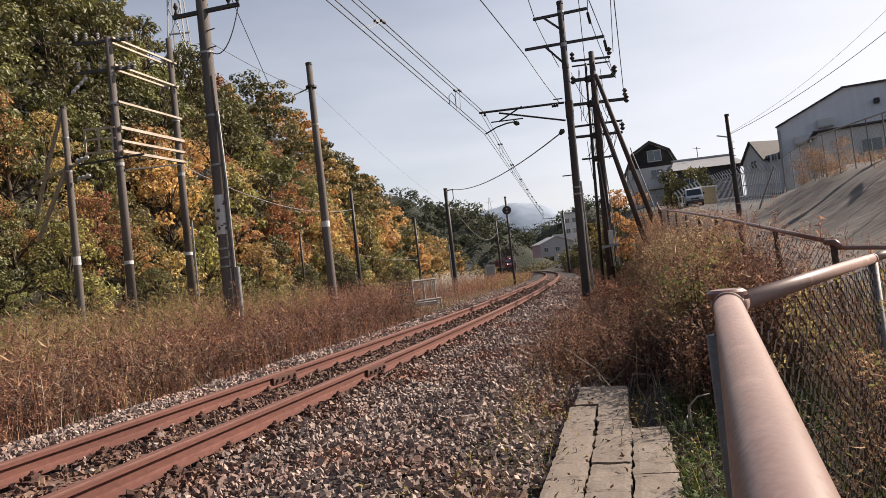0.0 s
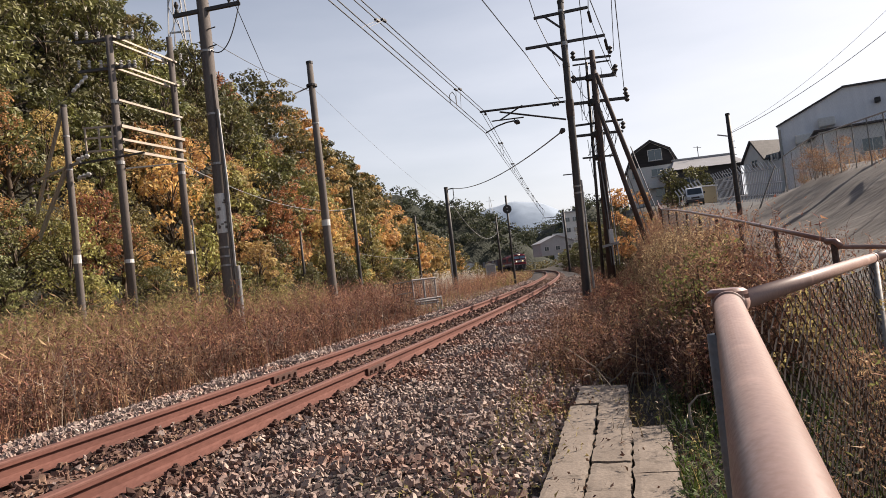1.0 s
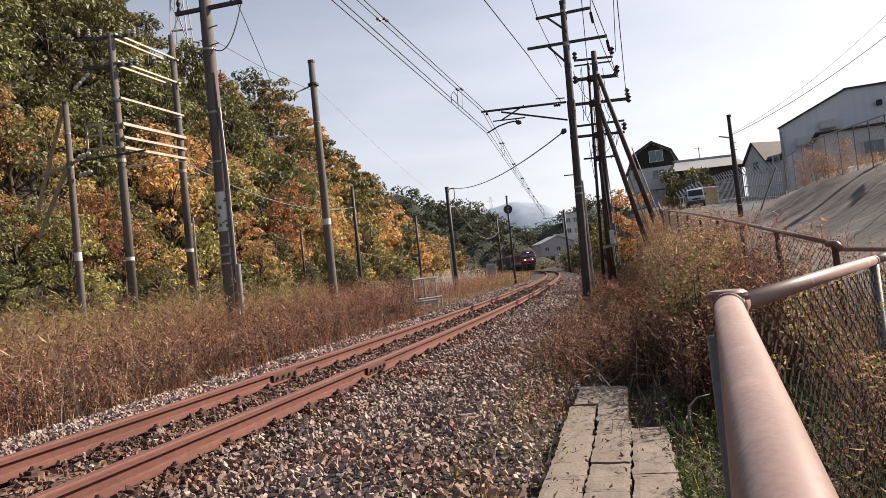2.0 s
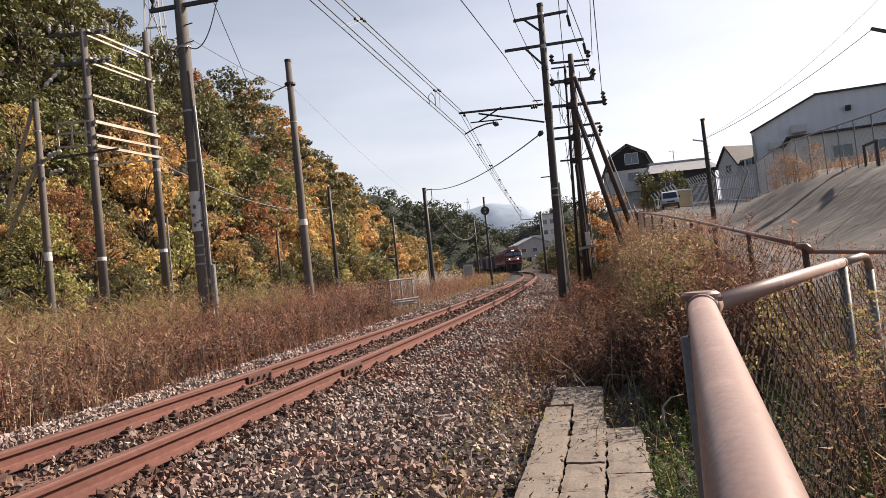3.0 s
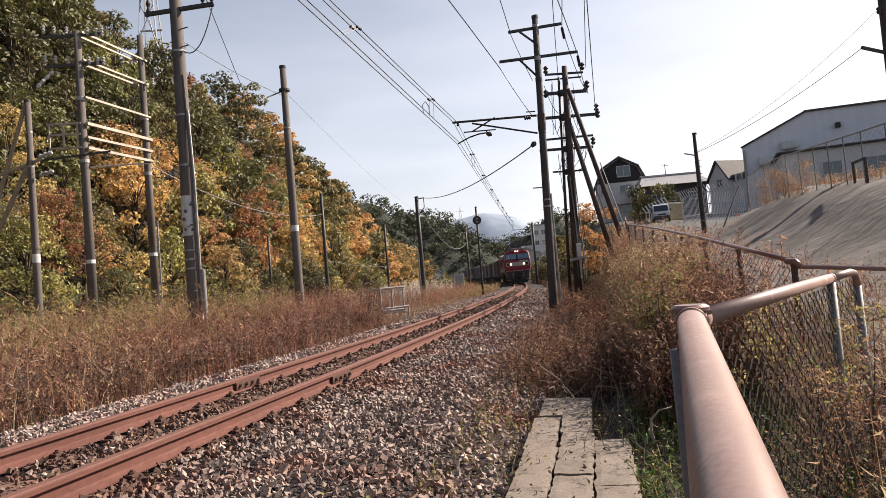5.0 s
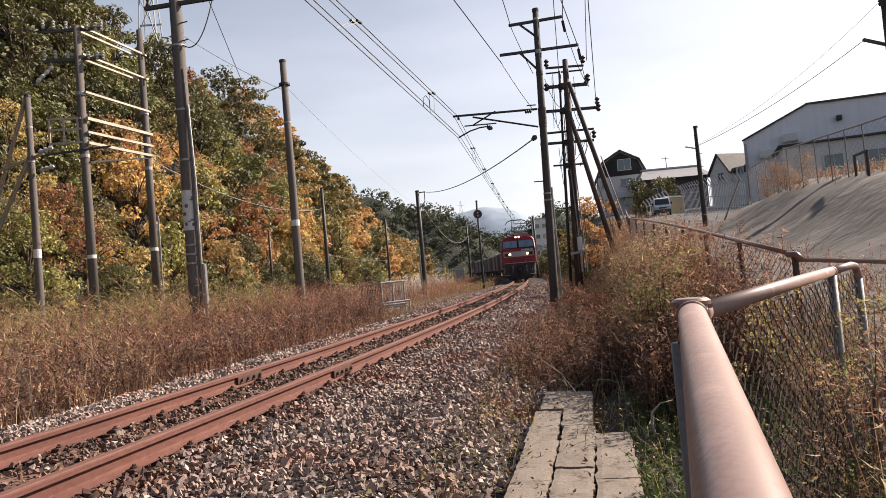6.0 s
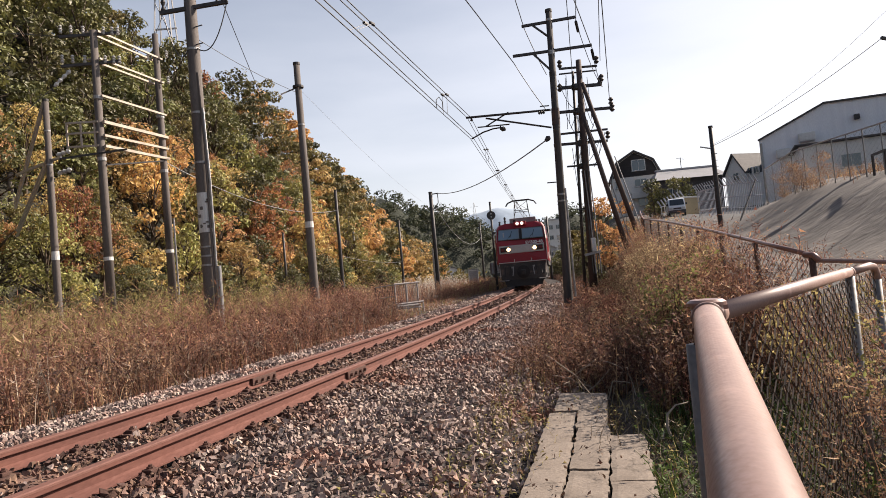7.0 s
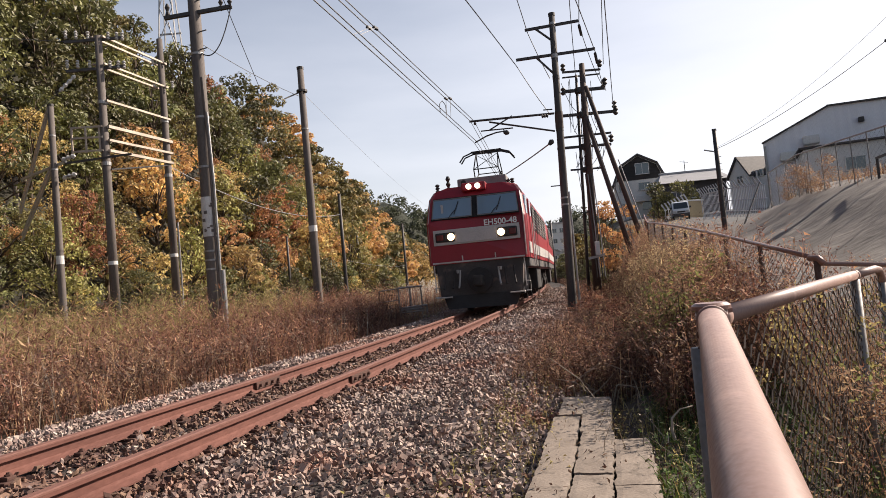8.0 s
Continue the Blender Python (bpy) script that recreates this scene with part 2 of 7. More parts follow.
# ---- the line of the track: a left-hand bend, met at s metres along, off metres to the right ----
S_K = (-15, 15, 30, 45, 60, 80, 110, 150, 200)
K_S = (-0.00446, -0.00304, -0.00178, -0.00116, -0.00191, -0.00202, -0.00163, -0.00144, -0.00125)
_s = np.arange(-60, 420, 0.5)
_k = np.interp(_s, S_K, K_S)
_th = np.cumsum(_k) * 0.5
_i0 = int(np.argmin(abs(_s)))
_th = 0.30032 + _th - _th[_i0]
_X, _Y = np.cumsum(np.sin(_th)) * 0.5, np.cumsum(np.cos(_th)) * 0.5
_X, _Y = _X - _X[_i0] - 3.854, _Y - _Y[_i0]


def on_line(s, off=0.0):
    """The plan place at s and off, and the heading there; arrays are welcome."""
    th = np.interp(s, _s, _th)
    c = np.clip(off, -60, 60)
    e = np.asarray(off) - c
    return np.interp(s, _s, _X) + c * np.cos(th) + e * 0.97, np.interp(s, _s, _Y) - c * np.sin(th) - e * 0.24, th


def to_line(x, y):
    """s and off of a plan place."""
    i = int(np.argmin((_X - x) ** 2 + (_Y - y) ** 2))
    dx, dy = x - _X[i], y - _Y[i]
    return _s[i] + dx * math.sin(_th[i]) + dy * math.cos(_th[i]), dx * math.cos(_th[i]) - dy * math.sin(_th[i])


def step(x, a, b):
    t = np.clip((np.asarray(x, float) - a) / (b - a), 0, 1)
    return t * t * (3 - 2 * t)


def road_z(s):
    s = np.asarray(s, float)
    return np.where(s < 5, -0.28, -0.28 + 0.082 * (np.minimum(s, 108) - 5))


def hill_foot(s):
    """How far left of the track the wooded hill begins."""
    return 19.0 - 5.0 * step(s, 25, 65)


def road_edge(s):
    """How far right of the track the road begins; it parts from the line as it climbs."""
    return 4.9 + 0.122 * np.maximum(0, np.asarray(s, float) - 22)


def ground_z(s, off):
    """The height of the ground."""
    s, off = np.asarray(s, float), np.asarray(off, float)
    bed = -0.20 + 0 * off
    left = -0.20 - 0.185 * step(-off, 1.7, 2.7) + 0.25 * step(-off, 3.0, 9)
    foot = hill_foot(s)
    top = 17.0 + 7.0 * (1 - step(s, 30, 72)) - 2.5 * step(s, 50, 58) * (1 - step(s, 64, 72)) + 3.6 * step(s, 64, 74) * (1 - step(s, 88, 106)) - 3.0 * step(s, 78, 112)
    along = (1 - step(s, 116, 142)) * top
    left = left + along * (step(-off, foot, foot + 19) ** 0.85 + 0.1 * step(-off, foot + 19, foot + 40) - 0.6 * step(-off, 75, 200))
    low = -0.20 - 0.235 * step(off, 1.7, 3.1)
    edge = road_edge(s)
    z_road = road_z(s)
    right = low + (z_road - low) * step(off, 3.6, edge + 0.1)
    rise = 1.7 * step(s, -5, 6) * (1 - step(s, 28, 46))
    right = right + rise * step(off, edge + 2.4, edge + 7.0)
    right = right * (1 - step(s, 130, 190)) + low * step(s, 130, 190)
    return np.where(off < 0, np.where(off < -1.7, left, bed), np.where(off > 1.7, right, bed))


def place(s, off, dz=0.0):
    x, y, th = on_line(s, off)
    return Vector((float(x), float(y), float(ground_z(s, off)) + dz)), float(th)


def plot(x, y):
    """The ground's height at a plan place."""
    return float(ground_z(*to_line(x, y)))


# ---- ground, one sheet ----
def build_ground():
    rows = np.concatenate([np.arange(-58, -10, 4), np.arange(-10, 60, 0.8), np.arange(60, 200, 4), np.arange(200, 415, 12)])
    cols = np.concatenate([[-1500, -800, -400, -200, -120, -80], np.arange(-60, -18, 2.0), np.arange(-18, -3, 0.75), np.arange(-3, 6, 0.22), np.arange(6, 14, 0.5), [16, 20, 26, 34, 44, 60, 90, 150, 300, 700, 1500]])
    S, O = np.meshgrid(rows, cols, indexing="ij")
    x, y, _ = on_line(S.ravel(), O.ravel())
    z = ground_z(S.ravel(), O.ravel())
    r = np.random.RandomState(3)
    z = z + np.where(abs(O.ravel()) > 3.0, r.uniform(-0.05, 0.05, z.size), r.uniform(-0.01, 0.01, z.size))
    far = S.ravel() > 410  # the last row runs out to the horizon
    y = np.where(far, y + 3000, y)
    near = S.ravel() < -57
    y = np.where(near, y - 600, y)
    n, m = S.shape
    idx = np.arange(n * m).reshape(n, m)
    f = np.stack([idx[:-1, :-1], idx[:-1, 1:], idx[1:, 1:], idx[1:, :-1]], -1).reshape(-1, 4)
    me = mesh_of("ground", np.stack([x, y, z], 1), f, M["soil"], True)
    o = (O[:-1, :-1] + O[1:, 1:]).ravel() / 2
    s = (S[:-1, :-1] + S[1:, 1:]).ravel() / 2
    me.materials.append(M["shaded_gravel"])
    me.materials.append(M["asphalt"])
    me.materials.append(M["mortar"])
    pick = np.zeros(len(f), np.int32)
    me.materials.append(M["shaded_litter"])
    edge = road_edge(s)
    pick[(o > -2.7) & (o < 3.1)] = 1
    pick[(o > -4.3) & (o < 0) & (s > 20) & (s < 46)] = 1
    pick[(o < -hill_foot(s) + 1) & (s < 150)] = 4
    pick[(o > edge + 0.2) & (o < edge + 5.2) & (s < 115)] = 2
    pick[(o > edge + 5.2) & (o < 60) & (s < 115)] = 2
    pick[(o > edge + 2.3) & (o < edge + 9.6) & (s < 47)] = 3
    me.polygons.foreach_set("material_index", pick)
    tagged(new("ground", me), "dry brown soil with a ballast bed and rising road", "ground", kind="structure")


build_ground()


# ---- track ----
def rail_mesh(off, name, profile, s0, s1, material, dz=0.0):
    ss_ = np.concatenate([np.arange(s0, 45, 1.0), np.arange(45, s1, 3.0)])
    x, y, th = on_line(ss_, off)
    v, f = [], []
    k = len(profile)
    for i in range(len(ss_)):
        for a, b in profile:
            v.append((x[i] + a * math.cos(th[i]), y[i] - a * math.sin(th[i]), b + dz))
    for i in range(len(ss_) - 1):
        for j in range(k):
            f.append((i * k + j, i * k + (j + 1) % k, (i + 1) * k + (j + 1) % k, (i + 1) * k + j))
    return mesh_of(name, v, f, material)


RAIL = [(-0.064, -0.153), (0.064, -0.153), (0.064, -0.142), (0.018, -0.124), (0.0085, -0.11), (0.0085, -0.046), (0.0365, -0.041), (0.0365, -0.012),
        (-0.0365, -0.012), (-0.0365, -0.041), (-0.0085, -0.046), (-0.0085, -0.11), (-0.018, -0.124), (-0.064, -0.142)]
HEAD = [(0.038, -0.018), (0.038, -0.007), (0.029, -0.001), (-0.029, -0.001), (-0.038, -0.007), (-0.038, -0.018)]


def build_track():
    root = thing("railway_track", pose(0, 0, 0), "single railway track with rusty brown rails on ballast", "railway track", kind="structure")
    for side in (-1, 1):
        r = shared("rail", rail_mesh(side * 0.566, "rail", RAIL, -14, 330, M["rust"]), root, pose(0, 0, 0))
        tagged(r, "rusty brown steel rail")
        tagged(shared("rail_head", rail_mesh(side * 0.566, "rail_head", HEAD, -14, 330, M["railhead"]), r, pose(0, 0, 0)), "worn paler running surface")
    sl = mesh_from(box(0, 0, 0, 2.0, 0.20, 0.14, 0.015), "sleeper", M["sleeper"])
    b = box(0, 0, 0.012, 0.33, 0.17, 0.024, 0.005)
    for sx in (-0.105, 0.105):
        box(sx, 0, 0.035, 0.07, 0.08, 0.035, 0.010, b)
        tube([(sx * 1.05, 0, 0.03), (sx * 1.05, 0, 0.078)], 0.013, 6, b)
        tube([(sx * 1.05, 0, 0.052), (sx * 1.05, 0, 0.064)], 0.024, 6, b)
    cl = mesh_from(b, "rail_fastening", M["clip"])
    for i in range(148):
        s = -7 + i * 0.62
        x, y, th = on_line(s)
        sp = shared("sleeper", sl, root, pose(float(x), float(y), -0.245 + 0.006 * math.sin(i * 7.1), 0, 0, -math.degrees(th) + 1.2 * math.sin(i * 3.7)))
        for side in (-1, 1) if s < 34 else ():
            shared("rail_fastening", cl, sp, pose(side * 0.566, 0, 0.07))
    # fish-plated joint in each rail
    for side, s in ((1, 8.5), (-1, 8.4), (1, 33.2), (-1, 33.2)):
        x, y, th = on_line(s, side * 0.566)
        b = bmesh.new()
        for q in (-1, 1):
            box(q * 0.03, 0, -0.085, 0.03, 0.56, 0.085, 0.008, b)
            for k in range(4):
                tube([(q * 0.02, -0.21 + 0.14 * k, -0.085), (q * 0.075, -0.21 + 0.14 * k, -0.085)], 0.019, 6, b)
        part("fishplate", b, M["clip"], root, "bolted joint plate", m=pose(float(x), float(y), 0, 0, 0, -math.degrees(th)))


def mesh_from(bm, name, material, smooth=False):
    me = bpy.data.meshes.new(name)
    bmesh.ops.recalc_face_normals(bm, faces=bm.faces[:])
    bm.to_mesh(me)
    bm.free()
    if smooth:
        for p in me.polygons:
            p.use_smooth = True
    me.materials.append(material)
    return me


build_track()


def build_ballast():
    """Broken stones, each a rough wedge of its own, thick where the camera is near."""
    r = np.random.RandomState(11)
    S, O, Z = [], [], []
    for s0, s1, per, size in ((-5, 2.4, 70, 1.3), (2.4, 9, 740, 0.70), (9, 16, 370, 0.84), (16, 28, 150, 1.15), (28, 50, 54, 1.45)):
        for o0, o1, k in ((-4.6 if s0 == 28 else -2.9, -0.62, 0.9), (-0.5, 0.5, 0.85), (0.62, 3.3, 1.0)):
            n = int((s1 - s0) * (o1 - o0) * per * k)
            s, o = r.uniform(s0, s1, n), r.uniform(o0, o1, n)
            keep = r.rand(n) < np.where(o > 2.5, 1 - (o - 2.5) / 1.1, 1.0) * np.where(o < -2.3 - 1.6 * step(s, 14, 30), 1 - (-2.3 - 1.6 * step(s, 14, 30) - o) / 0.8, 1.0)
            s, o = s[keep], o[keep]
            S.append(s), O.append(o), Z.append(np.full(len(s), size))
    s, o, size = np.concatenate(S), np.concatenate(O), np.concatenate(Z)
    x, y, _ = on_line(s, o)
    inner = abs(o) < 0.5
    heap = np.where(inner, 0.012, 0.024 + 0.012 * np.exp(-((abs(o) - 0.9) / 0.3) ** 2) - 0.03 * np.exp(-((abs(o) - 0.6) / 0.12) ** 2)) + r.uniform(-0.03, 0.05, len(s))
    z = ground_z(s, o) + heap
    n = len(s)
    base = np.array([(-1, -1, -1), (1, -1, -1), (1, 1, -1), (-1, 1, -1), (-1, -1, 1), (1, -1, 1), (1, 1, 1), (-1, 1, 1)], float)
    v = np.repeat(base[None], n, 0) * r.uniform(0.38, 1.0, (n, 8, 3))
    v[:, 4:, 0] *= r.uniform(0.12, 0.9, (n, 1))
    v[:, 4:, 1] += r.uniform(-0.5, 0.5, (n, 1))
    v *= (r.uniform(0.016, 0.036, (n, 1, 1)) * size[:, None, None]) * r.uniform(0.45, 1.4, (n, 1, 3))
    a, b, c = (r.uniform(0, 2 * math.pi, n) for _ in range(3))
    for ang, (i, j) in ((a, (0, 1)), (b, (1, 2)), (c, (0, 2))):
        p, q = v[:, :, i].copy(), v[:, :, j].copy()
        ca, sa = np.cos(ang)[:, None], np.sin(ang)[:, None]
        v[:, :, i], v[:, :, j] = p * ca - q * sa, p * sa + q * ca
    v += np.stack([x, y, z], 1)[:, None, :]
    quads = np.array([(0, 3, 2, 1), (4, 5, 6, 7), (0, 1, 5, 4), (1, 2, 6, 5), (2, 3, 7, 6), (3, 0, 4, 7)])
    f = (np.arange(n)[:, None, None] * 8 + quads[None]).reshape(-1, 4)
    me = mesh_of("ballast", v.reshape(-1, 3), f, M["stone"])
    me.materials.append(M["stained_stone"])  # rust from the wheels and rails
    stained = r.rand(n) < np.where(inner, 0.9, np.exp(-((abs(o) - 0.6) / 0.35) ** 2))
    me.polygons.foreach_set("material_index", np.repeat(stained.astype(np.int32), 6))
    tagged(new("ballast", me), "loose grey and rust-stained broken ballast stones", "ballast", kind="stuff")


build_ballast()


# ---- plants ----
def leaf_cloud(r, centres, radii, count, size, flat=0.75, face=None):
    """Many small bent leaves round clump centres: vertices and triangles."""
    pick = r.randint(0, len(centres), count)
    d = r.normal(size=(count, 3))
    d /= np.linalg.norm(d, axis=1)[:, None]
    d[:, 2] *= flat
    p = np.asarray(centres)[pick] + d * (np.asarray(radii)[pick] * r.uniform(0.55, 1.08, count) ** 0.6)[:, None]
    u = r.normal(size=(count, 3))
    if face is not None:  # leaves turn outwards and to the sky
        u = np.cross(d * 0.9 + np.array((0, 0, face)) + u * 0.45, r.normal(size=(count, 3)))
        u /= np.linalg.norm(u, axis=1)[:, None]
        w = np.cross(d * 0.9 + np.array((0, 0, face)) + 0.45 * r.normal(size=(count, 3)), u)
    else:
        u /= np.linalg.norm(u, axis=1)[:, None]
        w = np.cross(u, r.normal(size=(count, 3)))
    w /= np.linalg.norm(w, axis=1)[:, None]
    k = (size * r.uniform(0.55, 1.3, count))[:, None]
    n = np.cross(u, w)
    v = np.stack([p - u * k, p + w * k * 0.5 + n * k * 0.18, p + u * k, p - w * k * 0.5 + n * k * 0.18], 1)
    base = np.arange(count)[:, None] * 4
    f = np.concatenate([base + np.array([0, 1, 2]), base + np.array([0, 2, 3])], 0)
    return v.reshape(-1, 3), f


M["bark"] = mat("bark", (0.12, 0.085, 0.06), (0.07, 0.05, 0.035), 0.95, scale=4, fine=30, bump=0.7, dist=0.02, stretch=(1, 1, 0.3))
LEAF = {
    "evergreen": mat("evergreen_leaf", (0.25, 0.225, 0.08), (0.05, 0.056, 0.026), 0.55, scale=0.35, fine=8, bump=0, island=0.5, obj=0.35, leaf=0.22),
    "olive": mat("olive_leaf", (0.35, 0.285, 0.10), (0.18, 0.16, 0.058), 0.65, scale=0.35, fine=8, bump=0, island=0.5, obj=0.35, leaf=0.28),
    "yellow": mat("yellow_leaf", (0.72, 0.52, 0.215), (0.47, 0.33, 0.13), 0.7, scale=0.4, fine=8, bump=0, island=0.5, obj=0.3, leaf=0.38),
    "orange": mat("orange_leaf", (0.72, 0.41, 0.185), (0.47, 0.255, 0.115), 0.7, scale=0.4, fine=8, bump=0, island=0.5, obj=0.3, leaf=0.38),
    "russet": mat("russet_leaf", (0.46, 0.20, 0.10), (0.30, 0.12, 0.06), 0.7, scale=0.4, fine=8, bump=0, island=0.5, obj=0.3, leaf=0.38),
}


def tree_meshes(seed, kind, tall, wide, count, size, flat=0.75):
    """A trunk with limbs, and a crown of leaves in uneven clumps with gaps."""
    r = np.random.RandomState(seed)
    b = bmesh.new()
    top = tall * 0.72
    line = [(0, 0, -0.6)] + [(0.25 * math.sin(seed + i) * i / 4, 0.25 * math.cos(seed * 2 + i) * i / 4, top * i / 4) for i in range(1, 5)]
    tube(line, [0.17 * tall / 6, 0.13 * tall / 6, 0.10 * tall / 6, 0.07 * tall / 6, 0.02], 7, b)
    centres, radii = [], []
    for i in range(21):
        a = i * 2.4 + r.uniform(-0.4, 0.4)
        q = (i + 0.5) / 21
        h = tall * (0.26 + 0.66 * q) + r.uniform(-0.3, 0.3)
        out = wide * (0.35 + 0.65 * math.sin(math.pi * min(1, 0.22 + 0.72 * q))) * r.uniform(0.45, 0.95) * (1 - 0.45 * q)
        c = (out * math.cos(a), out * math.sin(a), h)
        root = (line[2][0] * q, line[2][1] * q, max(0.4, h * 0.72 - 0.4))
        mid = (c[0] * 0.5, c[1] * 0.5, (root[2] + h) / 2 + 0.15)
        tube([root, mid, c], [0.06 * tall / 6, 0.04 * tall / 6, 0.012], 3, b)
        centres.append(c)
        radii.append(wide * r.uniform(0.17, 0.33))
    v, f = leaf_cloud(r, centres, radii, count, size, flat, 0.5)
    return mesh_from(b, "trunk", M["bark"], True), mesh_of("crown", v, f, LEAF[kind])


TREE_LABEL = {"evergreen": "dark evergreen tree with dense glossy crown on the hillside", "olive": "olive green broadleaf tree on the hillside",
              "yellow": "yellow autumn tree on the hillside", "orange": "orange autumn tree on the hillside", "russet": "russet red autumn tree on the hillside"}
TREES = {k: [tree_meshes(17 * i + 5 * j, k, 6.0, 2.7, 3600 if j < 2 else 1350, 0.085 if j < 2 else 0.155, 0.45 if k == "evergreen" else 0.62) for j in range(4)] for i, k in enumerate(LEAF)}


def plant_tree(kind, variant, x, y, z, scale, turn, tall=1.0, name="tree", group="hillside trees", label=""):
    trunk, crown = TREES[kind][variant]
    e = thing(name, pose(x, y, z, 0, 0, turn), label or TREE_LABEL[kind], "tree", group)
    for nm, me in (("trunk", trunk), ("crown", crown)):
        shared(nm, me, e, Matrix.Diagonal((scale, scale, scale * tall, 1)))
    return e


def build_hill():
    r = random.Random(5)
    back = {k: [] for k in LEAF}
    for row, off in enumerate((-0.3, -1.9, -3.7, -5.8, -8.2, -11.0, -14.0, -17.4, -21.5)):
        s = -6.0 + (row % 2) * 1.3
        while s < 138:
            ss_ = s + r.uniform(-0.8, 0.8)
            o = off + r.uniform(-1.0, 1.0) - float(hill_foot(ss_))
            s += (2.3 if row < 5 else 3.0) * (1.0 if s < 66 else 1.4)
            if row > 7 and ss_ > 112:
                continue
            p, _ = place(ss_, o)
            q = r.random()
            high = p.z > 8.2 + 3.0 * float(step(ss_, 30, 70)) and ss_ < 78
            # Foot row mostly dark evergreen: its colour stands for shade under the canopy.
            if row == 0 and ss_ < 66:
                kind = "evergreen" if q < 0.66 else "olive" if q < 0.90 else "yellow"
                sc = r.uniform(0.40, 0.62)
            elif high:
                kind = "evergreen" if q < 0.72 else "olive"
                sc = r.uniform(0.85, 1.3)
            elif ss_ > 52:
                kind = "orange" if q < 0.16 else "yellow" if q < 0.40 else "olive" if q < 0.84 else "evergreen"
                sc = r.uniform(0.7, 1.1)
            else:
                kind = "orange" if q < 0.34 else "yellow" if q < 0.60 else "olive" if q < 0.82 else "evergreen" if q < 0.93 else "russet"
                sc = r.uniform(0.65, 1.0)
            if ss_ > 66 or (row > 6 and ss_ > 20):
                back[kind].append((p, sc))
                continue
            form, turn, tall = r.randrange(2), r.uniform(0, 360), r.uniform(0.85, 1.2)
            if ss_ < 10 and row > 2:
                continue
            plant_tree(kind, form + (0 if 10 < ss_ < 34 and row < 4 else 2), p.x, p.y, p.z - 0.2, sc, turn, tall)
    # thick evergreens over the steep part of the slope
    for i in range(9):
        p, _ = place(29.0 + 1.7 * i, -24.5 - 2.2 * (i % 3))
        plant_tree("evergreen", 2 + i % 2, p.x, p.y, p.z - 0.3, 1.0 + 0.1 * (i % 3), 47 * i, 1.0)
    # red maples high on the slope
    for ss_, o, sc in ((66.0, -31.5, 1.25), (63.0, -32.5, 1.1), (48.0, -19.0, 0.8)):
        p, _ = place(ss_, o)
        plant_tree("russet", 2, p.x, p.y, p.z + 0.6, sc, 40 * sc, 1.1)
    # the rest of the wood, too far to tell tree from tree
    q = np.random.RandomState(9)
    for kind, trees in back.items():
        if not trees:
            continue
        centres, radii = [], []
        for p, sc in trees:
            for k in range(9):
                a, h = k * 2.4, 1.2 + 4.6 * k / 9
                d = 1.6 * math.sin(math.pi * min(1, 0.25 + 0.7 * k / 9))
                centres.append((p.x + sc * d * math.cos(a), p.y + sc * d * math.sin(a), p.z + sc * h))
                radii.append(sc * q.uniform(0.55, 1.0))
        v, f = leaf_cloud(q, centres, radii, 800 * len(trees), 0.225, 0.6, 0.5)
        tagged(new("hill_woods", mesh_of("hill_woods", v, f, LEAF[kind])), "dense far " + TREE_LABEL[kind].split(" tree")[0] + " woodland on the hill", "woods", kind="stuff")


build_hill()


def build_undergrowth():
    """Shrubs that cover the hill's floor between the trunks."""
    r = np.random.RandomState(15)
    # Evergreen starts at the foot, darkening the band shaded by the canopy.
    for kind, n, lo in (("evergreen", 420, 0), ("olive", 90, 0)):
        s, d = r.uniform(-6, 66, n), r.uniform(lo, 27, n)
        x, y, _ = on_line(s, -hill_foot(s) - d)
        z = ground_z(s, -hill_foot(s) - d)
        v, f = leaf_cloud(r, np.stack([x, y, z + 0.5], 1), r.uniform(0.7, 1.5, n), n * 60, 0.19, 0.6, 0.5)
        tagged(new("undergrowth", mesh_of("undergrowth", v, f, LEAF[kind])), "low green undergrowth between the hillside trees", "undergrowth", kind="stuff")


build_undergrowth()


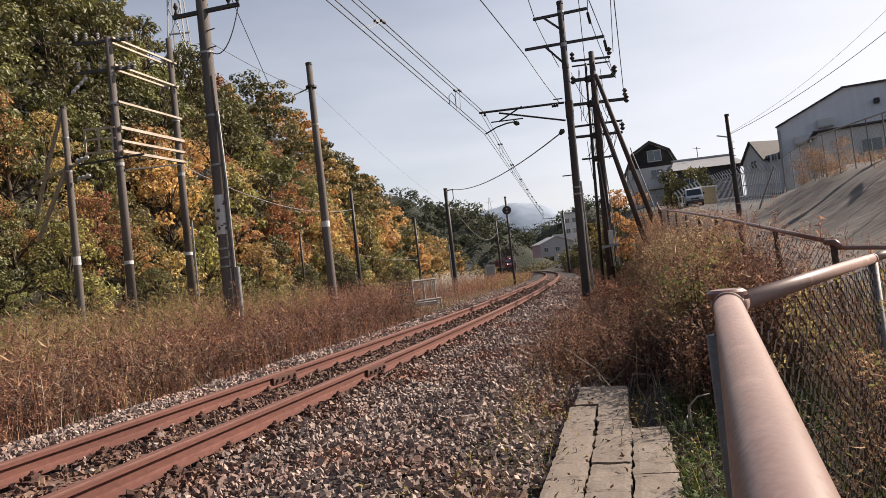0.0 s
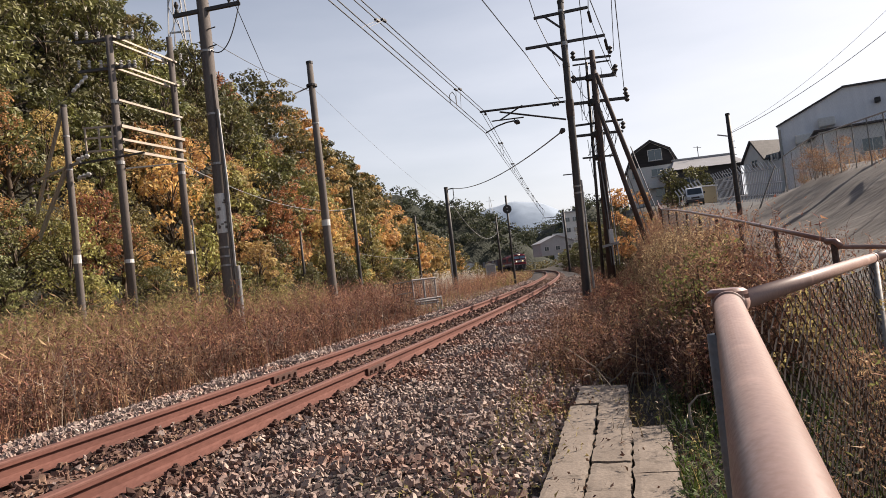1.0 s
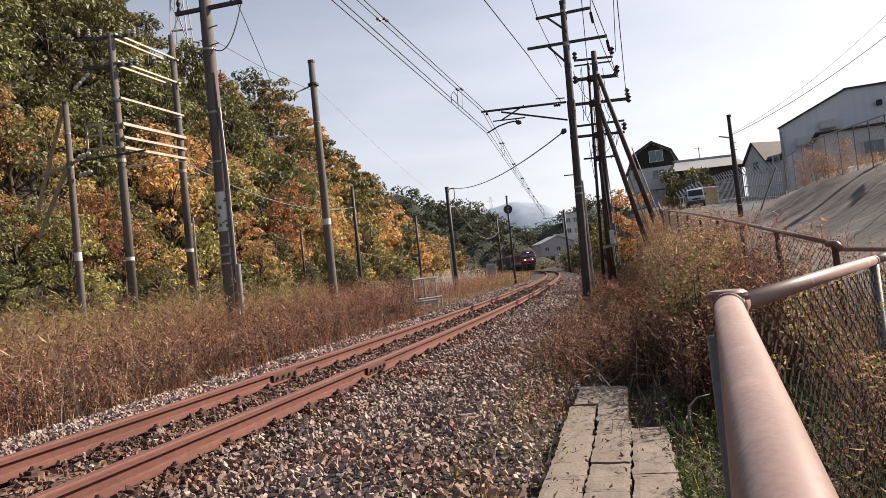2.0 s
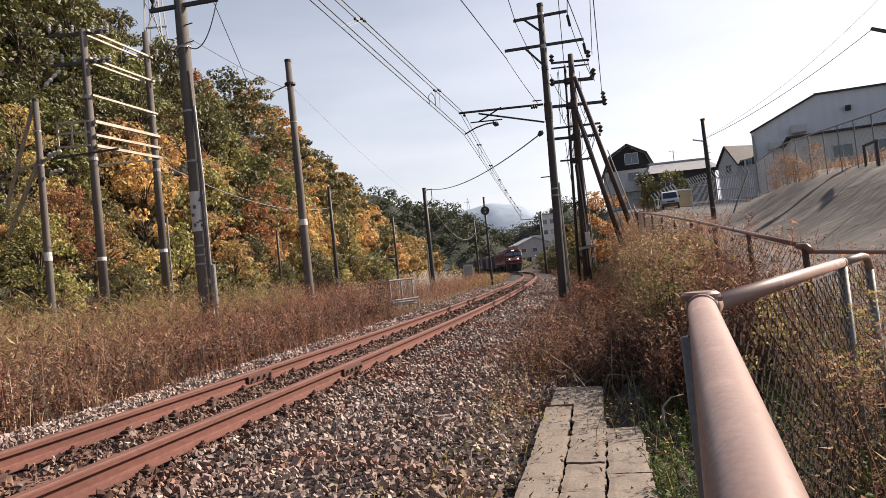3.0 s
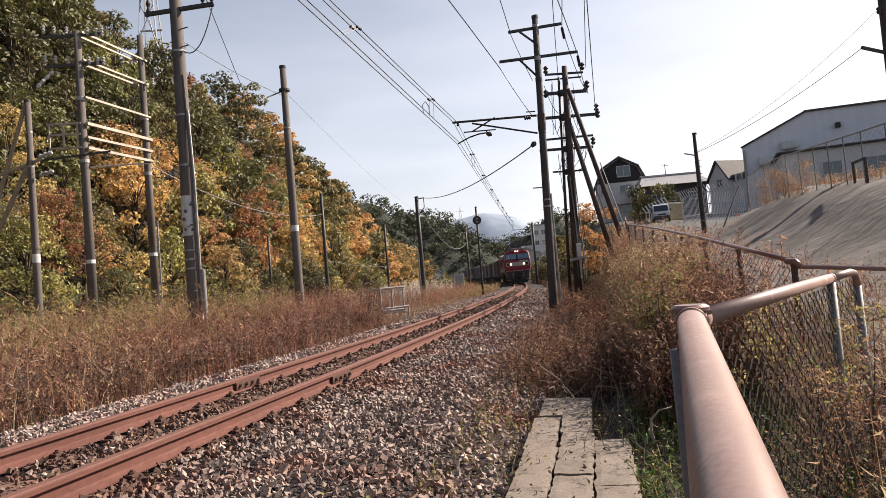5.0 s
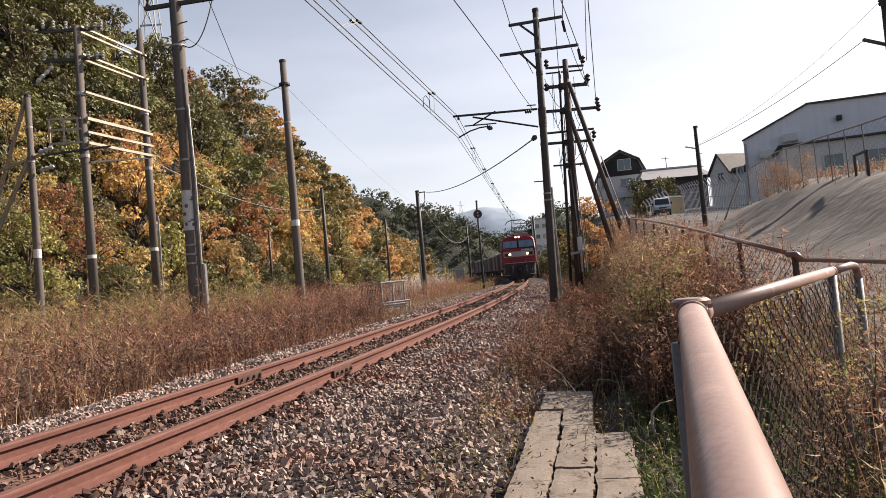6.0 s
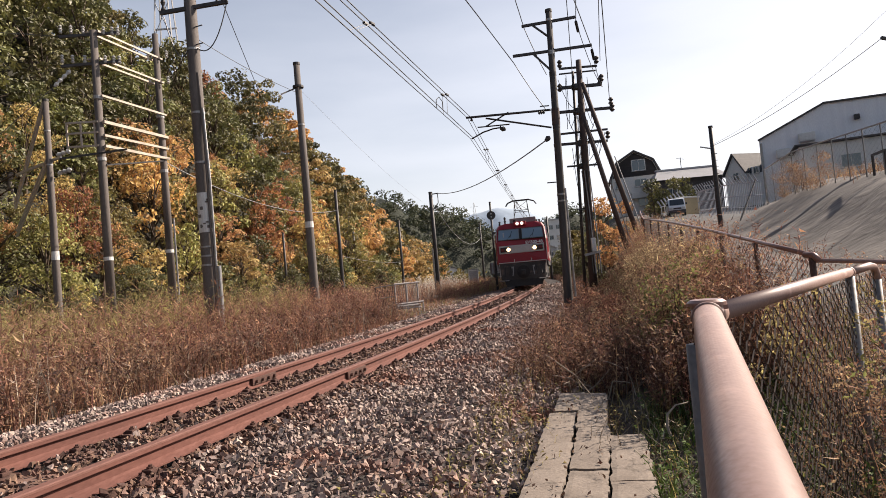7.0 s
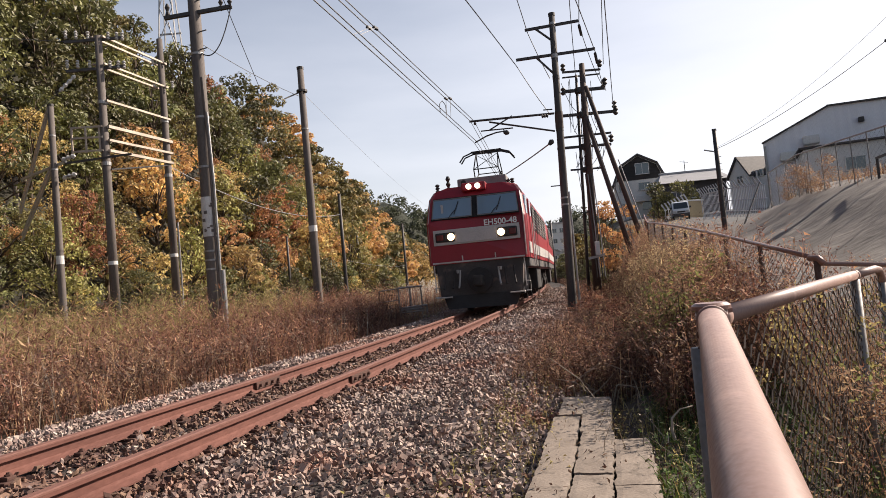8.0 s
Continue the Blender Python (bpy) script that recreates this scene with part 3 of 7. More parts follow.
def weeds(name, s, off, tall, material, r, label, twigs=7, lean=0.25, z=None, width=0.005, leafy=0.022, reach=0.2):
    """Dry stalks with short side twigs and curled leaves, all in one sheet of stuff."""
    n = len(s)
    x, y, _ = on_line(s, off)
    z = ground_z(s, off) if z is None else z
    root = np.stack([x, y, z - 0.03], 1)
    az = r.uniform(0, 2 * math.pi, n)
    bend = r.uniform(0, lean, n) * tall
    tip = root + np.stack([np.cos(az) * bend, np.sin(az) * bend, tall], 1)
    mid = (root + tip) / 2 - np.stack([np.cos(az) * bend * 0.2, np.sin(az) * bend * 0.2, 0 * az], 1)
    fa = r.uniform(0, math.pi, n)
    w = np.stack([np.cos(fa), np.sin(fa), 0 * fa], 1) * (width * r.uniform(0.7, 1.4, n))[:, None]
    v = [np.stack([root - w, root + w, mid + w * 0.8, mid - w * 0.8, tip, mid], 1)]
    b = np.arange(n)[:, None] * 6
    f = [b + np.array([0, 1, 2]), b + np.array([0, 2, 3]), b + np.array([3, 2, 4])]
    at_ = n * 6
    for k in range(twigs):
        q = r.uniform(0.25, 1.0, n)[:, None]
        p = root * (1 - q) + tip * q
        a = r.uniform(0, 2 * math.pi, n)
        ln = (tall * r.uniform(0.05, reach, n))[:, None]
        d = np.stack([np.cos(a), np.sin(a), r.uniform(-0.5, 1.1, n)], 1) * ln
        sd = np.stack([-np.sin(a), np.cos(a), r.uniform(-0.6, 0.6, n)], 1) * (leafy * r.uniform(0.3, 1.2, n))[:, None] * 0.75
        if k % 3:
            v.append(np.stack([p - sd * 0.5, p + d * 0.4 + sd, p + d], 1))
        else:
            v.append(np.stack([p + d * 0.6 - sd, p + d * 0.6 + sd, p + d], 1))
        b = at_ + np.arange(n)[:, None] * 3
        f += [b + np.array([0, 1, 2])]
        at_ += n * 3
    me = mesh_of(name, np.concatenate([a.reshape(-1, 3) for a in v]), np.concatenate(f), material)
    return tagged(new(name, me), label, "weeds", kind="stuff")


# Dark second colours, in small patches, paint shaded gaps between weed clumps.
M["dry"] = mat("dry_brown_weed", (0.56, 0.345, 0.225), (0.20, 0.105, 0.07), 0.85, scale=2.6, fine=6, bump=0, island=0.75, leaf=0.32)
M["dry_red"] = mat("dry_red_weed", (0.50, 0.235, 0.165), (0.15, 0.066, 0.048), 0.85, scale=3.0, fine=6, bump=0, island=0.75, leaf=0.32)
M["straw"] = mat("straw", (0.42, 0.31, 0.15), (0.28, 0.24, 0.09), 0.85, scale=0.4, fine=6, bump=0, island=0.65, leaf=0.5)
M["green"] = mat("green_weed", (0.25, 0.24, 0.085), (0.13, 0.135, 0.045), 0.75, scale=0.5, fine=6, bump=0, island=0.65, leaf=0.5)
M["grass"] = mat("grass", (0.12, 0.17, 0.04), (0.07, 0.11, 0.025), 0.75, scale=0.6, fine=6, bump=0, island=0.4, leaf=0.3)
M["plume"] = mat("pale_plume", (0.72, 0.66, 0.58), (0.55, 0.48, 0.40), 0.85, scale=2, fine=10, bump=0, island=0.3, leaf=0.4)
# Dry tan weed, paled beyond its own colour to stand for sunlit tops.
M["tan"] = mat("sunlit_tan_weed", (0.62, 0.45, 0.28), (0.36, 0.24, 0.14), 0.85, scale=2.2, fine=6, bump=0, island=0.6, leaf=0.45)
M["dead"] = mat("dead_twig", (0.50, 0.42, 0.33), (0.32, 0.25, 0.19), 0.85, scale=2, fine=20, bump=0, island=0.4)
# Withered weed colour, darkened further to put shade between stalks into it.
M["shade_weed"] = mat("shade_dark_weed", (0.19, 0.098, 0.072), (0.09, 0.048, 0.035), 0.9, scale=3.0, fine=6, bump=0, island=0.75, leaf=0.3)


def scatter(r, s0, s1, o0, o1, density):
    n = int((s1 - s0) * (o1 - o0) * density)
    return r.uniform(s0, s1, n), r.uniform(o0, o1, n)


def build_weeds():
    r = np.random.RandomState(21)
    def field(parts_):
        s = np.concatenate([p[0] for p in parts_])
        o = np.concatenate([p[1] for p in parts_])
        return s, o
    # the field between the track and the wooded hill
    s, o = field([scatter(r, 3, 26, -5.2, -2.7, 76), scatter(r, 2, 34, -10, -5.2, 34), scatter(r, 26, 60, -6, -2.9, 30), scatter(r, 30, 110, -18, -6, 4), scatter(r, 46, 95, -7, -2.9, 8), scatter(r, 4, 34, -18, -10, 11)])
    tall = np.array([0.95 + 0.5 * noise.noise(Vector((a * 0.5, b * 0.6, 7))) for a, b in zip(s, o)]) * r.uniform(0.5, 1.15, len(s)) * (0.6 + 0.45 * step(-o, 2.6, 4.4)) * (1.12 - 0.25 * step(s, 25, 60))
    edge = np.array([0.45 * noise.noise(Vector((a * 0.9, 3, 0))) for a in s])
    keep = (-o > 2.66 + edge + 1.3 * step(s, 12, 32)) & ~((s > 24) & (s < 36) & (-o < 4.9))
    clump = np.array([noise.noise(Vector((a * 2.2, b * 2.2, 1))) for a, b in zip(s, o)])
    keep &= clump + r.uniform(-0.3, 0.3, len(s)) > -0.16
    tall *= 0.95 + 0.35 * clump
    s, o, tall = s[keep], o[keep], tall[keep]
    pick = np.array([noise.noise(Vector((a * 0.16, b * 0.22, 0))) for a, b in zip(s, o)])
    red = pick + r.uniform(-0.25, 0.25, len(s)) > -0.3
    weeds("weeds", s[red], o[red], tall[red], M["dry_red"], r, "dense dry reddish brown weeds beside the track", twigs=13, lean=0.6, reach=0.2, leafy=0.022, width=0.006)
    weeds("weeds", s[~red], o[~red], tall[~red], M["dry"], r, "dense dry tan weeds beside the track", twigs=13, lean=0.6, reach=0.2, leafy=0.022, width=0.006)
    s, o = field([scatter(r, 3, 24, -4.4, -2.7, 90), scatter(r, 20, 50, -5.2, -3.0, 26)])
    weeds("weeds", s, o, r.uniform(0.10, 0.42, len(s)), M["dry_red"], r, "low tangled dry weeds along the ballast edge", twigs=9, lean=0.9)
    # a withered understorey whose dark colour stands for shade in the gaps
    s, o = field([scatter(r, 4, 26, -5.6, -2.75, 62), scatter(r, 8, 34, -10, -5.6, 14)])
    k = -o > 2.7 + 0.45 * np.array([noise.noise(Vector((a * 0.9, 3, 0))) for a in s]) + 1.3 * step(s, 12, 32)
    weeds("weeds", s[k], o[k], r.uniform(0.25, 0.75, k.sum()), M["shade_weed"], r, "withered growth under the dry weeds, darkened to stand for shade", twigs=12, lean=0.5, reach=0.22, leafy=0.03)
    s, o = scatter(r, 22, 60, -5.6, -2.9, 22)
    weeds("grass", s, o, r.uniform(0.08, 0.3, len(s)), M["straw"], r, "short yellow grass beside the ballast", twigs=6, lean=0.7)
    s, o = scatter(r, 5, 22, -11, -4, 22)
    k = r.rand(len(s)) < step(-o, 3.6, 7) * (1.15 - 0.8 * step(s, 11, 18))
    weeds("weeds", s[k], o[k], r.uniform(0.7, 1.25, k.sum()), M["straw"], r, "yellow green grass stalks among dry weeds", twigs=12, leafy=0.025)
    # growth along the far bend of the track
    s, o = field([scatter(r, 48, 95, -6.5, -2.1, 15), scatter(r, 95, 150, -7, -2.1, 5)])
    for j, m_ in enumerate(("straw", "dry", "dry_red")):
        k = np.arange(len(s)) % 3 == j
        weeds("weeds", s[k], o[k], r.uniform(0.2, 0.75, k.sum()), M[m_], r, "low dry growth along the bend of the track", twigs=9, lean=0.6, reach=0.25, leafy=0.07, width=0.012)
    s, o = scatter(r, 28, 95, 2.1, 4.6, 10)
    weeds("weeds", s, o, r.uniform(0.2, 0.7, len(s)), M["shade_weed"], r, "dark dry growth along the cutting's foot", twigs=10, lean=0.6, reach=0.25, leafy=0.06, width=0.012)
    s, o = scatter(r, 49, 60, -10, -5.5, 5)
    weeds("plume_grass", s, o, r.uniform(0.9, 1.5, len(s)), M["plume"], r, "pale plume grass beside the track's bend", twigs=12, lean=0.3, reach=0.14, leafy=0.07, width=0.01)
    # a stand of yellow green stalks nearer the hill
    s, o = scatter(r, 15, 27, -14, -6.5, 14)
    k = np.array([noise.noise(Vector((a * 0.35, b * 0.35, 4))) for a, b in zip(s, o)]) > 0.0
    weeds("weeds", s[k], o[k], r.uniform(1.0, 1.7, k.sum()), M["straw"], r, "tall yellow green stalks among dry weeds", twigs=16, leafy=0.035, reach=0.14)
    # the bank on the right, under the road
    s, o = field([scatter(r, 8.0, 14, 3.35, 5.1, 250), scatter(r, 6.4, 8.0, 3.85, 5.1, 250), scatter(r, 14, 30, 2.9, 5.0, 110), scatter(r, 30, 90, 2.6, 8.0, 8), scatter(r, 8.5, 13, 2.7, 3.4, 90)])
    tall = r.uniform(0.25, 0.8, len(s)) * (0.55 + 0.65 * step(o, 3.0, 4.3))
    q = r.rand(len(s))
    q = np.where(s > 9.5, 0.55 + 0.45 * q, 0.88 * q)
    for lo, hi, m_, lab in ((0, 0.42, "shade_weed", "tangled brown dry weeds on the bank, darkened as shade"), (0.42, 0.66, "dry_red", "reddish brown dry weeds on the bank"),
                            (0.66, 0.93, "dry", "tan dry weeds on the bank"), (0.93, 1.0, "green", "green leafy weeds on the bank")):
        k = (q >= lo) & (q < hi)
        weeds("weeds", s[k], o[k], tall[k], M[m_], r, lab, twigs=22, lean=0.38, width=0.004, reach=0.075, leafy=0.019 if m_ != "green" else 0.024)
    # feathery tops, their tan paled so that sunlight is in the colour
    s, o = field([scatter(r, 8.2, 16, 3.7, 5.0, 34), scatter(r, 16, 28, 3.2, 5.0, 22), scatter(r, 10, 15, 3.1, 3.8, 14)])
    weeds("weeds", s, o, r.uniform(0.55, 1.1, len(s)) * (0.75 + 0.3 * step(o, 3.4, 4.4)), M["tan"], r, "feathery tan weeds on top of the bank, paled as sunlight", twigs=24, lean=0.35, width=0.004, reach=0.13, leafy=0.013)
    # low growth between slab and fence
    s, o = field([scatter(r, 2.6, 7.5, 3.75, 4.75, 240), scatter(r, 1.5, 6, 3.7, 5.2, 70)])
    weeds("grass", s, o, r.uniform(0.08, 0.28, len(s)), M["grass"], r, "short green grass at the fence foot", twigs=5, lean=0.8, leafy=0.03)
    s, o = field([scatter(r, 3.2, 7.2, 2.45, 3.15, 90), scatter(r, 2.6, 4.6, 2.2, 3.2, 120), scatter(r, 3.5, 7, 3.7, 4.8, 90), scatter(r, 6.5, 10, 2.4, 3.4, 60), scatter(r, 6.2, 7.9, 3.4, 3.95, 170)])
    weeds("weeds", s, o, r.uniform(0.06, 0.26, len(s)), M["straw"], r, "thin straw weeds growing through the ballast", twigs=5, lean=0.9, leafy=0.02, width=0.003)
    s, o = scatter(r, 2.4, 7.5, 4.75, 6.6, 170)
    q = r.rand(len(s))
    for lo, hi, m_ in ((0, 0.12, "shade_weed"), (0.12, 0.55, "dry_red"), (0.55, 0.96, "dry"), (0.96, 1, "green")):
        k = (q >= lo) & (q < hi)
        weeds("weeds", s[k], o[k], r.uniform(0.35, 0.95, k.sum()), M[m_], r, "tangled dry brown weeds behind the fence", twigs=18, lean=0.5, reach=0.07, width=0.003, leafy=0.014)
    s, o = scatter(r, 2.6, 7.0, 4.0, 6.2, 170)
    k = o > 4.08 + 0.44 * (s - 2.7)
    s, o = s[k], o[k]
    q = r.rand(len(s))
    for lo, hi, m_ in ((0, 0.3, "dry_red"), (0.3, 0.65, "dry"), (0.65, 0.92, "tan"), (0.92, 1, "green")):
        k = (q >= lo) & (q < hi)
        weeds("weeds", s[k], o[k], r.uniform(0.4, 1.0, k.sum()), M[m_], r, "dense dry weeds pressing against the fence", twigs=24, lean=0.35, reach=0.04, width=0.002, leafy=0.008)
    s, o = field([scatter(r, 5.5, 9.5, 3.2, 4.9, 26)])
    weeds("dead_stems", s, o, r.uniform(0.15, 0.45, len(s)), M["dead"], r, "bare pale dead stems on the bank", twigs=5, lean=0.9, leafy=0.008, width=0.005)
    s, o = field([scatter(r, 5, 24, -4.6, -2.7, 9), scatter(r, 8, 26, -8, -4.6, 2)])
    weeds("dead_stems", s, o, r.uniform(0.5, 1.05, len(s)), M["dead"], r, "bare pale dead stems in the weeds", twigs=5, lean=1.1, leafy=0.010, width=0.005, reach=0.3)
    # small reddish growth creeping over the ballast's shoulder
    s, o = scatter(r, 6.6, 16, 1.7, 3.5, 150)
    k = (r.rand(len(s)) < step(o, 1.7, 3.1) * (0.35 + 0.65 * step(s, 6.6, 8.5))) & ((s > 8.1) | (o < 2.75))
    for j, m_ in enumerate(("dry_red", "shade_weed")):
        q = k & (np.arange(len(s)) % 2 == j)
        weeds("weeds", s[q], o[q], r.uniform(0.08, 0.34, q.sum()), M[m_], r, "low dark reddish weeds creeping over the ballast", twigs=18, lean=0.8, reach=0.14, leafy=0.014, width=0.003)
    # thicket at the bank's foot and over the ballast's shoulder, colour darkened as shade
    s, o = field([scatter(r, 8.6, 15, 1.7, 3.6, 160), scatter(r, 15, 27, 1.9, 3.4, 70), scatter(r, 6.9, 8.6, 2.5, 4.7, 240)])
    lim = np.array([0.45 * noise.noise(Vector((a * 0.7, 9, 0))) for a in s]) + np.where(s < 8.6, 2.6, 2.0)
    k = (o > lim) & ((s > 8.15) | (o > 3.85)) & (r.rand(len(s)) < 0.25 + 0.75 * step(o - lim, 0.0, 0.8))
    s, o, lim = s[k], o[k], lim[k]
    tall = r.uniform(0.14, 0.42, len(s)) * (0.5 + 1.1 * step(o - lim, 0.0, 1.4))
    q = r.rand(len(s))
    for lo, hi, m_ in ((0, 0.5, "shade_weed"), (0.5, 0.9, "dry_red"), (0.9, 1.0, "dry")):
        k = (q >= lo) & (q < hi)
        weeds("weeds", s[k], o[k], tall[k], M[m_], r, "dense reddish thicket at the foot of the bank, partly darkened as shade", twigs=20, lean=0.7, reach=0.2, leafy=0.016, width=0.004)
    # dead leaves blown over the lids and stones
    k = 420
    s, o = r.uniform(2.2, 7.4, k), r.uniform(2.7, 4.3, k)
    x, y, _ = on_line(s, o)
    v, f = leaf_cloud(r, np.stack([x, y, np.full(k, -0.285)], 1), np.full(k, 0.05), k, 0.016, 0.1)
    tagged(new("dead_leaves", mesh_of("dead_leaves", v, f, M["shade_weed"])), "small brown dead leaves on the concrete lids", "leaves", kind="stuff")
    # dry growth on the crest of the mortar bank
    s = r.uniform(6, 44, 1500)
    o = road_edge(s) + r.normal(7.4, 0.5, 1500)
    weeds("weeds", s, o, r.uniform(0.12, 0.5, 1500), M["dry"], r, "short dry grass on the crest of the bank", twigs=8, lean=0.6, width=0.01, leafy=0.04)
    s = r.uniform(8, 34, 700)
    o = road_edge(s) + r.normal(2.3, 0.35, 700)
    weeds("weeds", s, o, r.uniform(0.1, 0.45, 700), M["dry_red"], r, "dry weeds at the foot of the mortar bank", twigs=10, lean=0.6, width=0.006, leafy=0.022)
    # growth along the road fence and the bank's crest
    s, o = field([scatter(r, 7, 30, 4.5, 5.15, 75)])
    weeds("weeds", s, o, r.uniform(0.5, 1.35, len(s)), M["dry_red"], r, "dry reddish weeds along the road fence", twigs=16, reach=0.07, leafy=0.018)


build_weeds()


# ---- poles and wires ----
def pole(name, x, y, z0, z1, r0, r1, label, category="pole", material="pole", bands=(), group="", lean=(0, 0), cap=True):
    e = thing(name, pose(x, y, z0), label, category, group)
    h = z1 - z0
    part("shaft", tube([(lean[0] * q, lean[1] * q, h * q) for q in (-0.04, 0, 0.5, 1)], [r0, r0, (r0 + r1) / 2, r1], 16), M[material], e, smooth=True)
    if cap:
        part("cap", tube([(lean[0], lean[1], h - 0.06), (lean[0], lean[1], h + 0.03)], r1 * 1.12, 12), M["dark_steel"], e)
    for zb, hb, mt in bands:
        q = (zb - z0) / h
        part("band", tube([(lean[0] * q, lean[1] * q, zb - z0 - hb / 2), (lean[0] * q, lean[1] * q, zb - z0 + hb / 2)], (r0 + (r1 - r0) * q) * 1.07, 16), M[mt], e)
    return e


def insulator(parent, a, b, material="porcelain", r=0.04, discs=4):
    a, b = Vector(a), Vector(b)
    pts, rad = [], []
    for i in range(discs * 2 + 1):
        pts.append(a.lerp(b, i / (discs * 2)))
        rad.append(r if i % 2 else r * 0.45)
    return part("insulator", tube(pts, rad, 10), M[material], parent)


def wire(name, pts, r=0.008, label="black overhead wire", material="wire", seg=5):
    o = part(name, tube(pts, r, seg), M[material])
    return tagged(o, label, "wire", "overhead wires")


def build_left_poles():
    g = "poles beside the track"
    zz = plot(-4.07, 25)
    e = pole("utility_pole", -4.07, 25, zz, 9.3, 0.168, 0.115, "tall dark grey concrete pole with a white band", group=g, bands=((3.3, 0.22, "white_paint"), (7.0, 0.05, "steel")))
    part("bracket", bar((-0.05, 0, 8.4 - zz), (-0.55, -0.5, 8.05 - zz), 0.05), M["dark_steel"], e)
    part("collar", tube([(0, 0, 8.38 - zz), (0, 0, 8.46 - zz)], 0.2, 12), M["dark_steel"], e)
    # the thick pole with paper notices and conduits
    zz = plot(-5.92, 19)
    e = pole("utility_pole", -5.92, 19, zz, 11.6, 0.205, 0.155, "thick grey utility pole with white notices and conduits", group=g,
             bands=((4.7, 0.06, "steel"), (6.1, 0.06, "steel"), (7.9, 0.06, "steel"), (2.35, 0.05, "steel"), (2.1, 0.05, "steel"), (1.85, 0.05, "steel")))
    part("notice", tube([(0, 0, 2.75 - zz), (0, 0, 3.85 - zz)], 0.203, 18), M["white_paint"], e, "worn white notice sheet wrapped round the pole")
    rr = random.Random(4)
    for k in range(9):
        a = -1.5 + rr.uniform(-0.7, 0.7)
        h0 = 2.82 + rr.uniform(0, 0.95) - zz
        part("torn_patch", box(0, 0, 0, 0.02, rr.uniform(0.04, 0.10), rr.uniform(0.03, 0.10), 0.0, None, pose(0.205 * math.cos(a), 0.205 * math.sin(a), h0, 0, 0, math.degrees(a))), M["pole"], e)
    for k, (dx, mt) in enumerate(((0.24, "steel"), (0.17, "pole"))):
        part("conduit", tube([(dx, -0.18, -0.3), (dx, -0.16, 4.2 - zz + k), (dx - 0.06, -0.14, 6.2 - zz + k)], 0.035, 8), M[mt], e)
    part("conduit_guard", tube([(0.32, -0.2, -0.3), (0.32, -0.2, 2.0)], 0.06, 10), M["steel"], e, "galvanized cable guard")
    for h0 in (8.0, 9.4):
        for k in range(2):
            part("step_bolt", bar((0.1, -0.1, h0 + 0.5 * k - zz), (0.36, -0.22, h0 + 0.5 * k - zz), 0.025), M["dark_steel"], e)
    part("crossarm", bar((-0.8, -0.15, 8.95 - zz), (1.05, 0.0, 9.2 - zz), 0.10), M["dark_steel"], e)
    for dx in (-0.75, 0.75, 1.0):
        insulator(e, (dx, 0, 9.05 - zz + 0.07 * dx), (dx, 0, 9.42 - zz), "dark_steel", r=0.07, discs=2)
    part("jumper", tube(sag((1.0, 0, 9.1 - zz), (0.15, -0.1, 7.9 - zz), 0.5, 10), 0.016, 5), M["wire"], e)
    part("jumper", tube(sag((-0.75, 0, 8.9 - zz), (-0.1, -0.1, 7.9 - zz), 0.6, 10), 0.016, 5), M["wire"], e)
    wire("guy_wire", [(-5.2, 19.2, 9.7), (-6.0, 27.5, 8.9), (-7.2, 40.0, 8.2)], 0.012, "thin black guy wire from the pole")
    # the switching frame: two poles tied by pale beams
    zf = plot(-10.47, 23)
    f = thing("switch_frame", pose(-10.47, 23, zf), "two tall grey concrete poles tied by pale steel beams", "pole frame")
    bx, by = 0.93, 3.0
    part("pole", tube([(0, 0, -0.3), (0, 0, 10.3 - zf)], [0.155, 0.115], 16), M["pole"], f, smooth=True)
    part("pole", tube([(bx, by, -0.3), (bx + 0.02, by, 11.2 - zf)], [0.155, 0.11], 16), M["pole"], f, smooth=True)
    for px, py in ((0, 0), (bx, by)):
        for hb in (2.55 + py * 0.1, 5.9, 8.0):
            part("band", tube([(px, py, hb - zf - 0.06), (px, py, hb - zf + 0.06)], 0.152, 14), M["white_paint" if hb < 4 else "steel"], f)
    for h0, h1, w in ((10.24, 10.24, 0.065), (9.30, 9.32, 0.065), (8.03, 8.07, 0.07), (7.14, 7.2, 0.10), (6.68, 6.76, 0.08), (6.32, 6.38, 0.09)):
        part("beam", bar((0.18, -0.1, h0 - zf), (bx + 0.18, by + 0.1, h1 - zf), w), M["beam"], f)
        if h0 > 9:
            part("beam", bar((-0.18, -0.1, h0 - zf), (bx - 0.18, by + 0.1, h1 - zf), w), M["beam"], f)
    for h0 in (7.16, 6.80, 6.35):
        part("beam", bar((0, -0.12, h0 - zf), (-1.05, -0.12, h0 + 0.02 - zf), 0.06), M["beam"], f)
    for k in range(3):
        part("post", bar((-1.03 + 0.46 * k, -0.13, 6.3 - zf), (-1.03 + 0.46 * k, -0.13, 7.2 - zf), 0.05), M["beam"], f)
    part("strut", bar((0.15, 0, 5.7 - zf), (bx + 0.1, by, 6.3 - zf), 0.05), M["dark_steel"], f)
    part("crossarm", bar((-1.3, -0.15, 6.0 - zf), (0.9, -0.1, 6.15 - zf), 0.06), M["dark_steel"], f)
    for h0 in (10.15, 9.15):
        part("crossarm", bar((-1.0, -0.3, h0 - 0.1 - zf), (0.75, 0.25, h0 + 0.12 - zf), 0.09), M["dark_steel"], f)
        for k, dx in enumerate((-0.95, -0.65, -0.3, 0.3, 0.55, 0.72)):
            insulator(f, (dx, dx * 0.3, h0 - zf + 0.02), (dx, dx * 0.3, h0 - zf + 0.30), r=0.065, discs=3)
